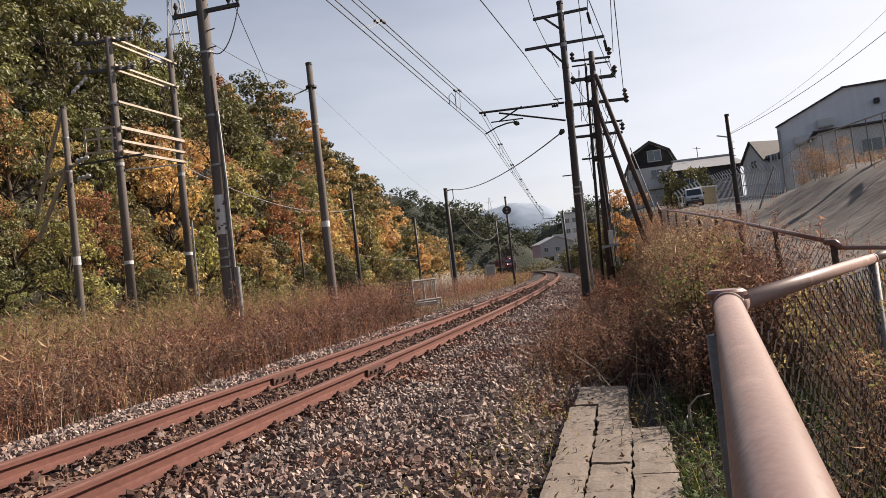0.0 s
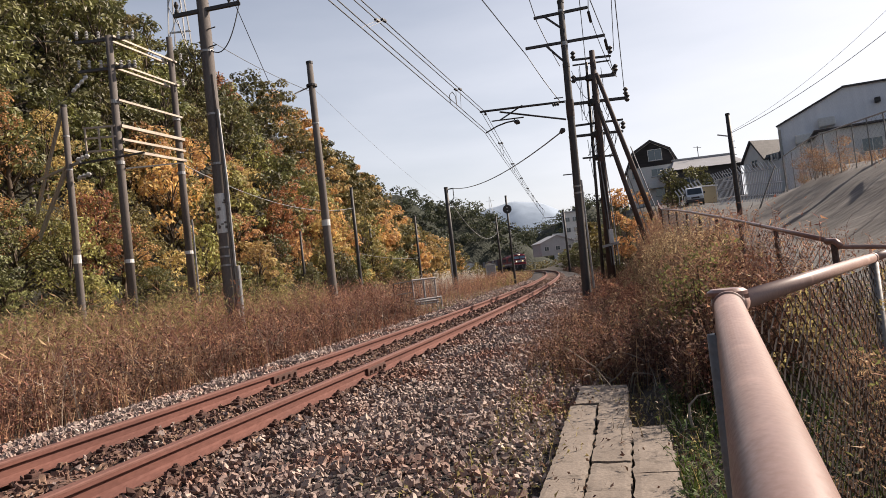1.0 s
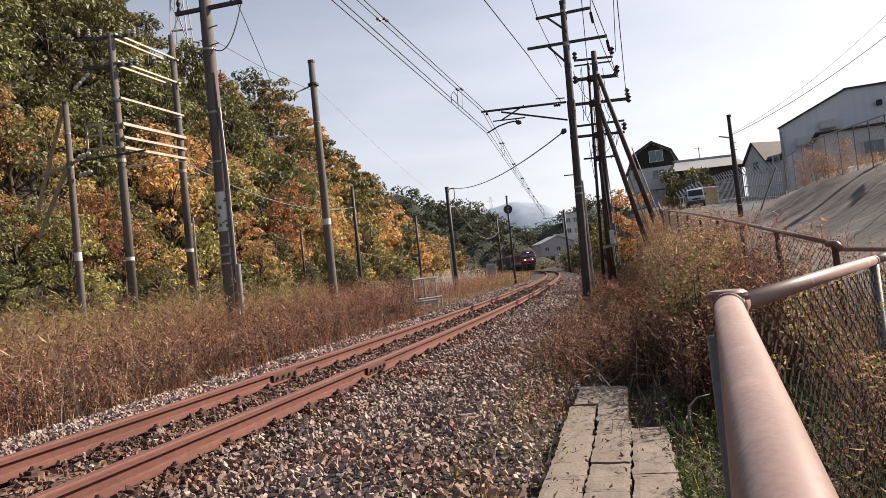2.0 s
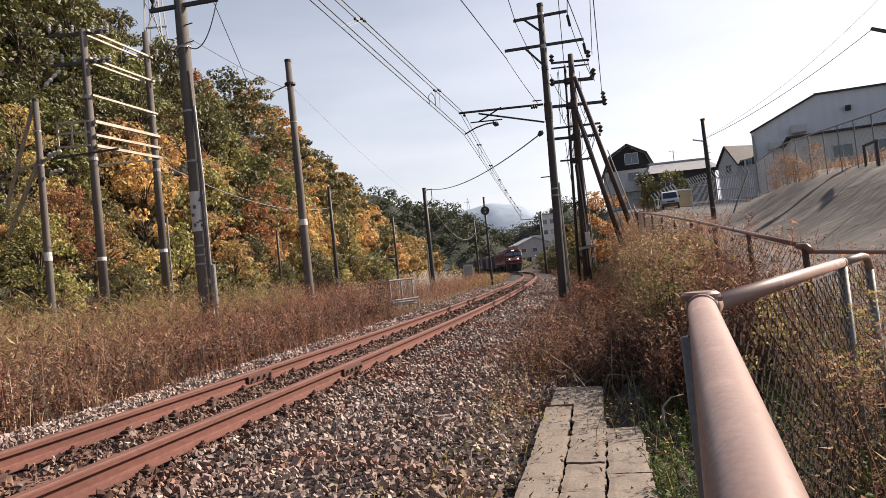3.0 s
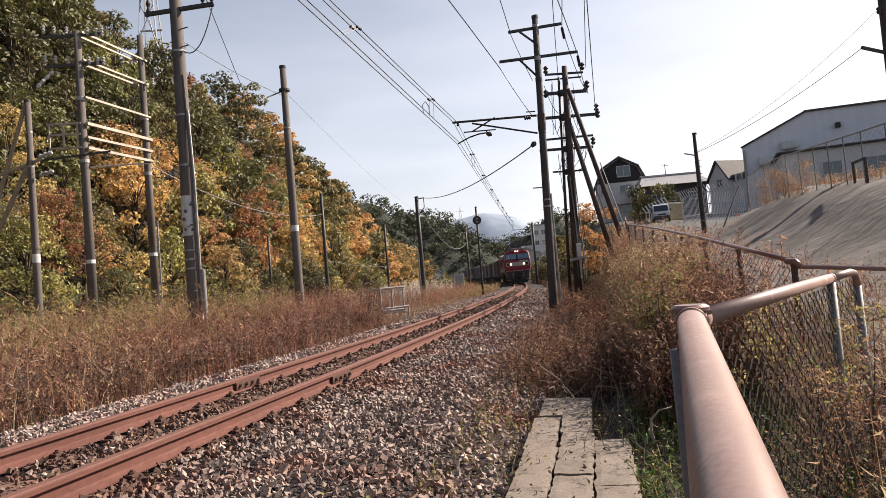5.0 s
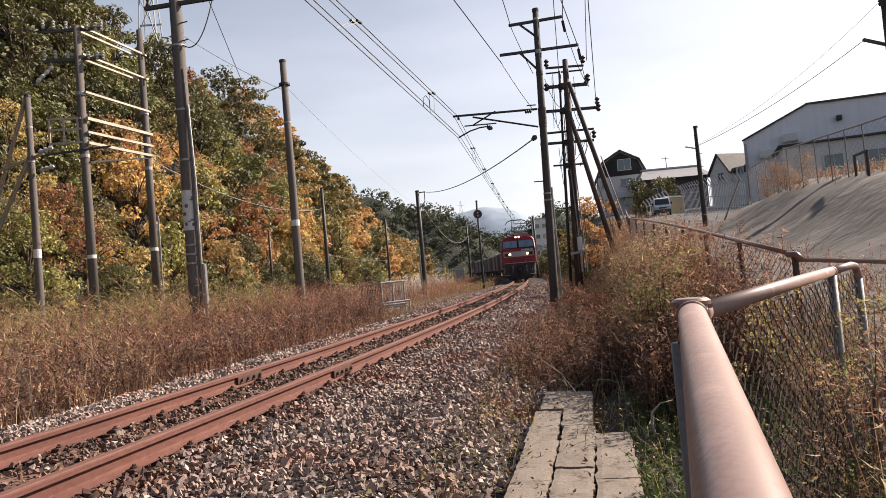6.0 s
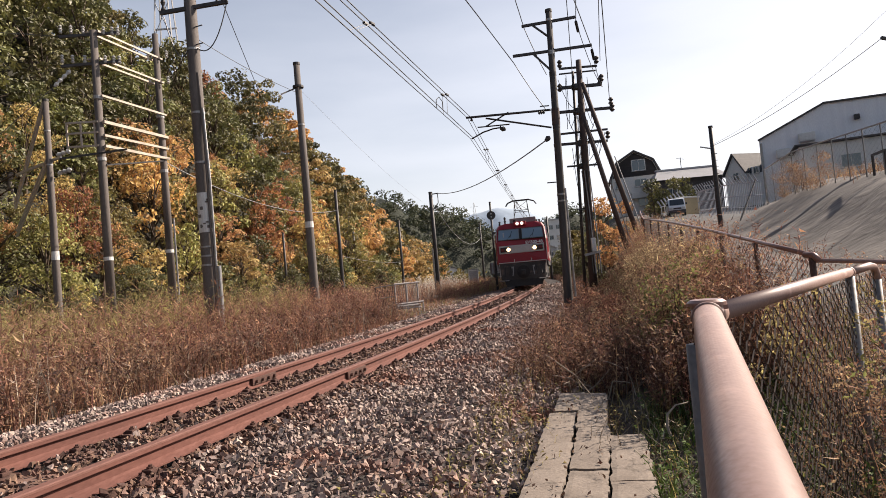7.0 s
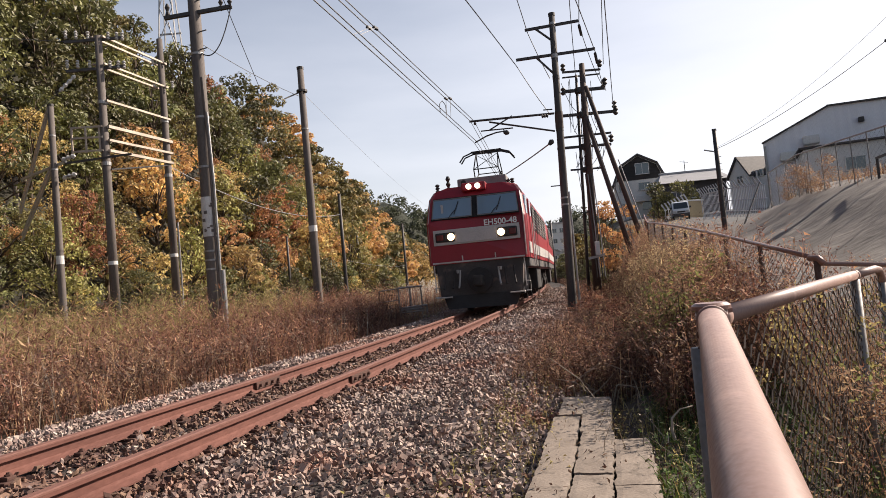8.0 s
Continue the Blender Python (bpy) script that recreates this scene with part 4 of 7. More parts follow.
        for k in range(3):
            insulator(f, (bx - 0.3 + 0.35 * k, by, h0 + 0.1 - zf), (bx - 0.3 + 0.35 * k, by, h0 + 0.38 - zf), r=0.065, discs=3)
    insulator(f, (-0.7, -0.3, 8.9 - zf), (-1.1, -0.6, 8.3 - zf), r=0.07, discs=4)
    part("down_lead", tube([(-1.1, -0.6, 8.3 - zf), (-2.6, -1.6, 6.4 - zf)], 0.012, 5), M["wire"], f)
    part("ladder_rail", bar((bx + 0.3, by - 0.2, 0), (bx + 0.3, by - 0.2, 4.2), 0.05), M["steel"], f)
    # the lattice pole with its struts, and the small one behind it
    zl = plot(-13.8, 26)
    e = pole("utility_pole", -13.8, 26, zl, 9.0, 0.15, 0.105, "grey concrete pole with steel struts and a white band", group=g, bands=((3.05, 0.32, "white_paint"), (6.5, 0.06, "steel"), (7.8, 0.06, "steel")))
    for h0, h1 in ((6.5, 5.0), (6.7, 5.2)):
        part("strut", bar((-0.1, 0, h0 - zl), (-2.3, 1.6, 4.1 - zl + (h1 - 5)), 0.07), M["steel"], e)
        part("strut", bar((-0.1, 0, h0 + 2.2 - zl), (-2.3, 1.6, 5.2 - zl + (h1 - 5)), 0.07), M["steel"], e)
    for k in range(7):
        q = k / 6
        part("lattice", bar((-0.1 - 2.2 * q, 1.6 * q, 8.7 - 3.5 * q - zl), (-0.1 - 2.2 * q, 1.6 * q, 8.9 - 3.5 * q - zl), 0.05), M["steel"], e)
    part("crossarm", bar((-1.6, 0.6, 6.35 - zl), (0.5, -0.1, 6.75 - zl), 0.09), M["steel"], e)
    for h0 in (6.85, 6.15):
        insulator(e, (0.3, 0, h0 - zl), (0.85, -0.1, h0 + 0.1 - zl), r=0.10, discs=3)
    zs = plot(-20, 34)
    pole("utility_pole", -20, 34, zs, 8.0, 0.16, 0.12, "thin pale concrete pole before the wooded slope", group=g, bands=((3.9, 0.3, "white_paint"),))
    # smaller poles along the far side
    for x, y, z1, r0, lab in ((-5.45, 45, 7.35, 0.13, "thin dark pole at the wood's edge"), (-6.0, 60, 6.1, 0.12, "thin dark pole at the wood's edge"),
                              (-1.95, 60, 6.4, 0.12, "thin dark pole at the field's edge"), (7.3, 85, 7.5, 0.14, "thin dark pole at the trackside"),
                              (-9.5, 47, 5.0, 0.10, "thin dark pole at the wood's edge")):
        z0 = plot(x, y)
        pole("utility_pole", x, y, z0, z1, r0, r0 * 0.75, lab, group=g, material="dark_steel")
    x, y = 13.9, 75
    z0 = plot(x, y)
    e = pole("utility_pole", x, y, z0, 6.6, 0.14, 0.11, "thin dark pole with a catenary arm at the trackside", group=g, material="dark_steel")
    part("arm", bar((0, 0, 5.9 - z0), (-2.3, 0.2, 6.0 - z0), 0.06), M["dark_steel"], e)
    # the guy pole
    z0 = plot(0.85, 48)
    e = pole("guy_pole", 0.85, 48, z0, 7.05, 0.16, 0.13, "dark pole holding a guy wire across the track", group=g, material="dark_steel")
    part("crossarm", bar((-0.1, 0, 6.9 - z0), (0.55, 0, 6.95 - z0), 0.07), M["dark_steel"], e)
    part("loop", tube([(0.5, 0, 6.95 - z0), (0.5, 0, 6.3 - z0), (0.25, 0, 5.9 - z0), (0.05, 0, 5.8 - z0)], 0.03, 6), M["dark_steel"], e)
    part("guard", tube([(-0.2, -0.2, -0.2), (-0.2, -0.2, 3.3)], 0.06, 8), M["steel"], e)
    # the disc signal
    z0 = plot(4.98, 48)
    e = pole("signal_post", 4.98, 48, z0, 6.0, 0.085, 0.07, "thin black post with a round black signal disc", "signal", material="dark_steel")
    part("disc", tube([(0, -0.12, 5.05 - z0), (0, -0.06, 5.05 - z0)], 0.31, 20), M["dark_steel"], e, "round black signal face")
    for dz in (0.11, -0.11):
        part("lens", tube([(0, -0.15, 5.05 + dz - z0), (0, -0.10, 5.05 + dz - z0)], 0.055, 10), M["porcelain"], e, "pale signal lens")
    part("box", box(0.12, -0.05, 3.8 - z0, 0.25, 0.2, 0.12, 0.02), M["dark_steel"], e)
    for k in range(8):
        part("rung", bar((-0.14, -0.1, 0.6 + 0.4 * k), (0.14, -0.1, 0.6 + 0.4 * k), 0.025), M["dark_steel"], e)


def build_right_poles():
    X0, Y0 = 4.16, 20.2
    z0 = plot(X0, Y0)
    e = pole("catenary_pole", X0, Y0, z0, 8.7, 0.135, 0.092, "dark grey concrete catenary pole with steel crossarms", "catenary pole", "dark_pole",
             bands=((5.55, 0.10, "dark_steel"), (5.15, 0.08, "dark_steel"), (3.1, 0.05, "steel"), (2.9, 0.05, "steel"), (8.4, 0.07, "steel"), (7.4, 0.12, "steel"), (6.75, 0.12, "dark_steel")), lean=(0.24, 0))
    part("rust_sleeve", tube([(0.145, 0, 5.2 - z0), (0.16, 0, 5.7 - z0)], 0.122, 14), M["rust_pole"], e, "rusty sleeve")
    D = lambda x, y, z: (x - X0, y - Y0, z - z0)
    for a, b in (((3.55, 20.2, 8.27), (5.2, 20.25, 8.45)), ((3.2, 20.2, 7.38), (5.62, 20.25, 7.55))):
        part("crossarm", bar(D(*a), D(*b), 0.075), M["dark_steel"], e)
    for a, b in (((3.85, 20.2, 8.3), (4.38, 20.2, 7.85)), ((3.8, 20.2, 7.42), (4.36, 20.2, 6.8))):
        part("brace", bar(D(*a), D(*b), 0.05), M["dark_steel"], e)
    part("conduit", tube([(0.2, -0.14, -0.2), (0.2, -0.13, 3.6)], 0.03, 8), M["steel"], e, "pale cable conduit")
    # hinged cantilever over the track
    part("top_tube", tube([D(4.19, 20.25, 5.68), D(1.65, 20.60, 5.73)], 0.035, 8), M["dark_steel"], e)
    part("lower_tube", tube([D(4.17, 20.25, 5.14), D(2.25, 20.58, 5.66)], 0.028, 8), M["dark_steel"], e)
    part("brace", tube([D(2.23, 20.60, 5.41), D(2.95, 20.50, 5.77)], 0.022, 6), M["dark_steel"], e)
    part("drop_tube", tube([D(1.98, 20.62, 5.41), D(2.95, 20.50, 5.40)], 0.02, 6), M["dark_steel"], e)
    part("steady_arm", tube([D(2.77, 20.50, 5.25), D(2.63, 20.50, 5.32), D(2.42, 20.50, 5.30), D(2.14, 20.70, 5.26), D(1.80, 20.95, 5.14)], 0.022, 6), M["dark_steel"], e)
    part("hanger", tube([D(2.66, 20.55, 5.40), D(2.70, 20.50, 5.28)], 0.018, 6), M["dark_steel"], e)
    insulator(e, D(2.65, 20.50, 5.30), D(2.82, 20.50, 5.25), "dark_steel", 0.085, 1)
    insulator(e, D(1.81, 20.60, 5.75), D(1.82, 20.60, 5.61), "dark_steel", 0.05, 2)
    insulator(e, D(4.0, 20.2, 5.61), D(3.8, 20.23, 5.61), "dark_steel", 0.06, 3)
    part("guy_ball", tube([D(4.06, 20.1, 4.82), D(4.0, 20.1, 4.8), D(3.92, 20.1, 4.72)], [0.05, 0.085, 0.05], 10), M["dark_steel"], e)
    for h0 in (3.8, 6.1):
        part("step_bolt", bar((-0.05, -0.15, h0), (-0.32, -0.15, h0), 0.03), M["dark_steel"], e)
    # the twin utility poles and their props
    ux, uy = 6.2, 25.0
    z1 = plot(ux, uy)
    u = thing("utility_pole", pose(ux, uy, z1), "twin rusty utility poles crowded with crossarms and cables", "utility pole")
    U = lambda x, y, z: (x - ux, y - uy, z - z1)
    part("pole", tube([(-0.40, 0.1, -0.3), (-0.04, 0.1, 8.2 - z1)], [0.065, 0.05], 10), M["dark_steel"], u, smooth=True)
    part("pole", tube([(-0.12, -0.1, -0.3), (0.07, -0.1, 5.5 - z1), (0.16, -0.1, 8.55 - z1)], [0.155, 0.135, 0.10], 14), M["rust_pole"], u, "rusty steel pole", smooth=True)
    for a, b, w in (((5.63, 25, 8.31), (7.09, 25.1, 8.34), 0.07), ((5.65, 25.15, 8.15), (7.05, 25.2, 8.2), 0.05), ((5.56, 25, 7.58), (7.17, 25, 7.6), 0.11),
                    ((5.47, 24.9, 6.65), (7.49, 25, 6.69), 0.10), ((5.44, 24.9, 5.84), (7.22, 25, 5.9), 0.07), ((5.15, 24.9, 5.45), (7.18, 25, 5.47), 0.09),
                    ((5.54, 24.8, 4.6), (6.77, 24.9, 4.6), 0.06), ((5.75, 24.8, 3.0), (6.3, 24.9, 3.02), 0.05)):
        part("crossarm", bar(U(*a), U(*b), w), M["dark_steel"], u)
    for h0, r in ((7.58, 0.17), (6.65, 0.2), (5.46, 0.19), (4.6, 0.19), (3.0, 0.18)):
        part("clamp", tube([(0.0, 0, h0 - 0.09 - z1), (0.0, 0, h0 + 0.09 - z1)], r, 12), M["steel" if h0 < 4 else "dark_steel"], u)
    for x, z in ((5.58, 7.45), (7.1, 7.6), (7.17, 7.7), (7.47, 6.55), (7.44, 6.8), (7.05, 8.4), (5.66, 8.35), (7.2, 5.55)):
        insulator(u, U(x, 25, z), U(x + 0.02, 25, z + 0.28), "dark_steel", 0.10, 2)
    rr = random.Random(8)
    for k in range(18):
        a = (5.4 + rr.uniform(0, 1.7), 24.8, rr.uniform(5.2, 8.0))
        b = (5.5 + rr.uniform(0, 1.3), 24.7, a[2] - rr.uniform(0.8, 2.4))
        part("jumper", tube(sag(U(*a), U(*b), rr.uniform(0.1, 0.4), 8), 0.011, 5), M["wire"], u)
    for k in range(4):
        part("cable", tube([U(6.05 + 0.09 * k, 24.75, 4.4), U(6.1 + 0.09 * k, 24.72, 2.5), U(6.1 + 0.1 * k, 24.72, 0.6)], 0.02, 6), M["pale_wire" if k % 2 else "wire"], u)
    part("meter_box", box(*U(6.2, 24.68, 1.65), 0.16, 0.14, 0.5, 0.02), M["white_paint"], u, "white cable box")
    part("bracket", bar(U(5.85, 24.7, 1.3), U(6.45, 24.7, 1.4), 0.09), M["steel"], u)
    for a, b, nm in (((6.14, 24.2, 6.4), (7.44, 24.2, 1.1), "prop"), ((6.24, 24.2, 7.5), (7.89, 24.2, 1.0), "prop")):
        zb = plot(b[0], b[1])
        pr = thing("pole_prop", pose(b[0], b[1], zb), "leaning dark wooden prop against the utility pole", "pole prop", "pole props")
        part("shaft", tube([(0, 0, -0.2), (a[0] - b[0], a[1] - b[1], a[2] - zb)], [0.10, 0.075], 10), M["rust_pole"], pr, smooth=True)
        part("cable", tube([(0.14, -0.1, 0), (0.14 + (a[0] - b[0]) * 0.55, -0.1, (a[2] - zb) * 0.55)], 0.02, 6), M["pale_wire"], pr)
    # the black pole across the road
    z2 = plot(13.3, 30)
    p = pole("utility_pole", 13.3, 30, z2, 6.63, 0.115, 0.09, "slim black utility pole beside the road", "utility pole", material="dark_steel")
    part("crossarm", bar((-0.55, 0, 5.75 - z2), (0.1, 0, 5.6 - z2), 0.05), M["steel"], p)
    z3 = plot(16.75, 22)
    p2 = pole("utility_pole", 16.75, 22, z3, 11.5, 0.19, 0.15, "stout rusty brown utility pole behind the bank", "utility pole", material="rust_pole")
    part("crossarm", bar((-0.95, 0, 7.6 - z3), (0.1, 0, 7.3 - z3), 0.09), M["dark_steel"], p2)
    insulator(p2, (-0.3, -0.1, 8.7 - z3), (-0.3, -0.1, 8.9 - z3), "dark_steel", 0.06, 2)
    part("bracket", bar((-0.32, -0.1, 8.7 - z3), (0, 0, 8.65 - z3), 0.04), M["dark_steel"], p2)
    for k in range(9):
        part("step_bolt", bar((-0.14, -0.1, 0.9 + 0.3 * k), (0.14, -0.1, 0.9 + 0.3 * k), 0.022), M["dark_steel"], p)


M["beam"] = mat("pale_steel_beam", (0.50, 0.42, 0.34), (0.38, 0.31, 0.25), 0.6, 0.2, scale=3, fine=50, bump=0.15, dist=0.003)
build_left_poles()
build_right_poles()


def build_wires():
    # contact wires and carriers over the track, drawn straight from post to post
    def past(a, b, q):
        return a + (b - a) * q
    C = {}
    for nm, a, b in (("contact_wire", (1.76, 21.0, 5.17), CW[0]), ("contact_wire", (1.86, 21.0, 5.17), CW[1]),
                     ("carrier_wire", (1.69, 20.6, 5.73), CW[2]), ("carrier_wire", (1.80, 20.6, 5.73), CW[3])):
        a, b = Vector(a), Vector(b)
        end = past(a, b, 3.2)
        wire(nm, [end, b, a], 0.011, "dark overhead wire above the track")
        far = Vector((10.3, 65, a.z + (0.05 if nm == "contact_wire" else 0.25)))
        wire(nm, sag(a, far, 0.02 if nm == "contact_wire" else 0.35), 0.009, "dark overhead wire above the track")
        x, y, _ = on_line(112.0, 0.0)
        wire(nm, sag(far, (float(x), float(y), far.z), 0.02 if nm == "contact_wire" else 0.4), 0.010, "dark overhead wire above the track")
        C.setdefault(nm, []).append((a, b, far))
    (c0, c1), (k0, k1) = C["contact_wire"], C["carrier_wire"]
    for q in (0.30, 0.88, 1.45):
        for c, k in ((c0, k0), (c1, k1)):
            wire("dropper", [past(c[0], c[1], q), past(k[0], k[1], q)], 0.006, "thin dropper between overhead wires", "pale_wire")
            p = past(k[0], k[1], q)
            wire("dropper_clamp", [p - Vector((0.03, 0.06, 0)), p + Vector((0.03, 0.06, 0))], 0.035, "small black wire clamp")
    for i in range(1, 9):
        q = i / 9
        for c, k in ((c0, k0), (c1, k1)):
            a, b = c[0].lerp(c[2], q), k[0].lerp(k[2], q) - Vector((0, 0, 4 * 0.35 * q * (1 - q)))
            wire("dropper", [a, b], 0.006, "thin dropper between overhead wires", "pale_wire")
            wire("dropper_clamp", [b - Vector((0.03, 0.06, 0)), b + Vector((0.03, 0.06, 0))], 0.035, "small black wire clamp")
    p = past(c0[0], c0[1], 0.36)
    wire("jumper", [p, p + Vector((0, 0, 0.22)), p + Vector((0.08, 0.1, 0.32)), p + Vector((0.16, 0.2, 0.22)), p + Vector((0.16, 0.2, 0))], 0.010, "looped jumper on the contact wire")
    # feeders from the crossarms, over the camera
    for a, b, far in (((3.6, 20.2, 8.27), (3.29, 19.0, 8.30), 1), ((5.2, 20.2, 8.3), (5.0, 19.3, 8.30), 0), ((3.22, 20.2, 7.15), (1.76, 16.13, 7.2), 0), ((5.62, 20.2, 7.4), (4.51, 17.18, 7.45), 0),
                      ((7.2, 25.0, 8.5), (6.02, 20.54, 8.6), 0), ((7.4, 25.0, 6.7), (4.75, 15.9, 6.8), 0), ((6.1, 25.0, 7.5), (5.0, 20.3, 8.8), 0)):
        a, b = Vector(a), Vector(b)
        d = (b - a).normalized()
        d.z *= 0.15
        wire("feeder_wire", [a, b, b + d * 40], 0.013, "black feeder wire on the crossarms")
    for a, b in (((3.22, 20.2, 7.15), (4.1, 20.2, 5.7)), ((3.6, 20.2, 8.25), (4.2, 20.2, 6.8))):
        wire("feeder_wire", sag(a, (a[0] + (b[0] - a[0]), b[1] + 0.2, b[2]), 0.05, 6), 0.012, "black feeder wire on the crossarms")
    for a in ((5.2, 20.2, 8.3), (5.6, 20.2, 7.4)):
        wire("feeder_wire", sag(a, (7.2, 25.0, 7.5), 0.3, 8), 0.012, "black feeder wire on the crossarms")
        wire("insulator_string", [Vector(a), Vector(a) + Vector((0.12, 0.3, -0.22))], 0.045, "black insulator at a crossarm's end")
    wire("guy_wire", sag((3.95, 20.1, 4.75), (1.3, 48, 6.95), 0.5), 0.022, "grey guy wire across the track", "pale_wire")
    wire("guy_wire", sag((1.1, 48, 6.0), (7.3, 85, 5.6), 1.6), 0.02, "pale guy wire across the field", "pale_wire")
    # lines beyond the road and above the field
    wire("service_wire", sag((13.3, 30, 5.75), (15.85, 22.0, 7.6), 0.25), 0.012, "thin service wire over the bank", "pale_wire")
    wire("service_wire", sag((13.3, 30, 5.8), (16.45, 22.0, 8.8), 0.4), 0.006, "thin pale service wire over the bank", "pale_wire")
    wire("service_wire", sag((-11.4, 22.8, 10.1), (-25, 14, 10.6), 0.4), 0.012, "thin wire to the switching frame")
    wire("service_wire", sag((-9.9, 27, 6.5), (-5.45, 45, 6.0), 0.8), 0.016, "pale wire along the wood's edge", "pale_wire")
    wire("service_wire", sag((-5.45, 45, 3.0), (-1.95, 60, 2.7), 0.2), 0.012, "pale wire along the wood's edge", "pale_wire")
    wire("service_wire", sag((-5.9, 19.1, 8.3), (-4.1, 25, 8.2), 0.1), 0.010, "thin wire between poles")
    wire("service_wire", sag((-9.9, 23.2, 6.0), (-13.6, 26, 6.3), 0.3), 0.012, "thin wire to the switching frame")
    wire("service_wire", sag((-4.0, 25, 8.3), (5, 95, 9.4), 1.2), 0.006, "thin wire over the field", "pale_wire")


CW = (Vector((-1.3, 10.26, 5.3)), Vector((-1.17, 10.29, 5.3)), Vector((-1.04, 11.65, 5.85)), Vector((-0.92, 11.69, 5.85)))
build_wires()


# ---- near fence of brown pipe and chain link ----
def chain_link(a, b, z_top_a, z_top_b, z_low, cell=0.05, r=0.0020):
    """Zigzag wires hooked into diamonds between two posts."""
    a, b = Vector((*a, 0)), Vector((*b, 0))
    d = b - a
    n = max(2, int(d.length / cell))
    u = d.normalized()
    side = Vector((-u.y, u.x, 0))
    v, f = [], []
    rr = random.Random(n)
    for i in range(n):
        x0 = (i + 0.5) * d.length / n
        top = z_top_a + (z_top_b - z_top_a) * (i + 0.5) / n
        rows = int((top - z_low) / (cell * 0.55))
        for k in range(rows + 1):
            sg = 1 if (k + i) % 2 else -1
            p = a + u * (x0 + sg * cell * 0.5) + side * (0.002 * sg + rr.uniform(-0.003, 0.003)) + u * rr.uniform(-0.08, 0.08) * cell + Vector((0, 0, top - k * cell * 0.55))
            v += [p + u * r * 1.6, p - u * r * 0.8 + side * r * 1.4, p - u * r * 0.8 - side * r * 1.4]
            if k:
                m = len(v)
                for q in range(3):
                    f.append((m - 6 + q, m - 6 + (q + 1) % 3, m - 3 + (q + 1) % 3, m - 3 + q))
    return v, f


def build_near_fence():
    A, N = Vector((0.614, 1.5, 0.772)), Vector((0.20, 0.44, 0.741))
    T, B = Vector((2.01, 3.2, 0.765)), Vector((2.40, 3.60, 0.775))
    far_end = N + (N - A) * 1.6
    zg = -0.42
    e = thing("pipe_fence", pose(A.x, A.y, zg), "fence with brown painted pipe top rail and chain link", "fence")
    L = lambda p: (p[0] - A.x, p[1] - A.y, p[2] - zg)
    R = 0.0305
    part("top_rail", tube([L(far_end), L(N), L(A.lerp(N, 0.03))], R, 48), M["pipe"], e, "brown painted steel pipe, worn pale on top", smooth=True)
    d = (T - A).normalized()
    part("top_rail", tube([L(A + d * 0.035), L(T - d * 0.02)], R * 0.74, 32), M["pipe"], e, "brown painted steel pipe, worn pale on top", smooth=True)
    part("top_rail", tube([L(T), L(T.lerp(B, 0.8)), L(B - Vector((0.01, 0.01, 0.012))), L(B + Vector((0.02, 0.02, -0.05))), L(B + Vector((0.022, 0.022, -0.09)))], R * 0.66, 24), M["pipe"], e, smooth=True)
    # the corner socket: collar rings, cap and bolts
    part("collar", tube([L(A.lerp(N, 0.035)), L(A.lerp(N, 0.05))], R * 1.12, 40), M["pipe"], e, smooth=True)
    part("collar", tube([L(A + d * 0.03), L(A + d * 0.075)], R * 0.86, 32), M["pipe"], e, smooth=True)
    part("collar", tube([L(T - d * 0.025), L(T + d * 0.02)], R * 0.80, 32), M["pipe"], e, smooth=True)
    part("socket", tube([L(A + Vector((0, 0, -0.075))), L(A + Vector((0, 0, 0.026)))], 0.034, 32), M["pipe"], e, "brown corner socket", smooth=True)
    part("post_cap", tube([L(A + Vector((0, 0, 0.022))), L(A + Vector((0, 0, 0.030))), L(A + Vector((0, 0, 0.036)))], [0.042, 0.042, 0.034], 32), M["pipe_cap"], e, "dark brown flat post cap")
    part("lug", box(*L(A + Vector((0.035, 0.012, 0.016))), 0.03, 0.022, 0.012, 0.003), M["pipe_cap"], e)
    for dz in (-0.03, -0.062):
        part("bolt", tube([L(A + Vector((-0.030, -0.018, dz))), L(A + Vector((-0.042, -0.022, dz)))], 0.008, 8), M["clip"], e)
    part("bolt", tube([L(T + Vector((-0.02, -0.03, 0.012)) - d * 0.04), L(T + Vector((-0.022, -0.036, 0.014)) - d * 0.04)], 0.006, 8), M["clip"], e)
    for p, z1, r in ((A + Vector((-0.030, -0.006, 0)), A.z - 0.06, 0.026), (T, T.z - 0.02, 0.021), (B + Vector((0.022, 0.022, 0)), B.z - 0.08, 0.021)):
        part("post", tube([(p.x - A.x, p.y - A.y, -0.2), (p.x - A.x, p.y - A.y, z1 - zg)], r, 20), M["post_grey"], e, "grey galvanized post", smooth=True)
    for a, b, w in ((A, T, 1), (T, B, 1), (far_end, A, 0)):
        v, f = chain_link((0, 0), (b.x - a.x, b.y - a.y), a.z - 0.035, b.z - 0.035, -0.40, 0.052, 0.0014)
        o = tagged(shared("chain_link", mesh_of("chain_link", v, f, M["mesh"]), e, pose(a.x - A.x, a.y - A.y, -zg)), "rusty dark chain link wire")


build_near_fence()


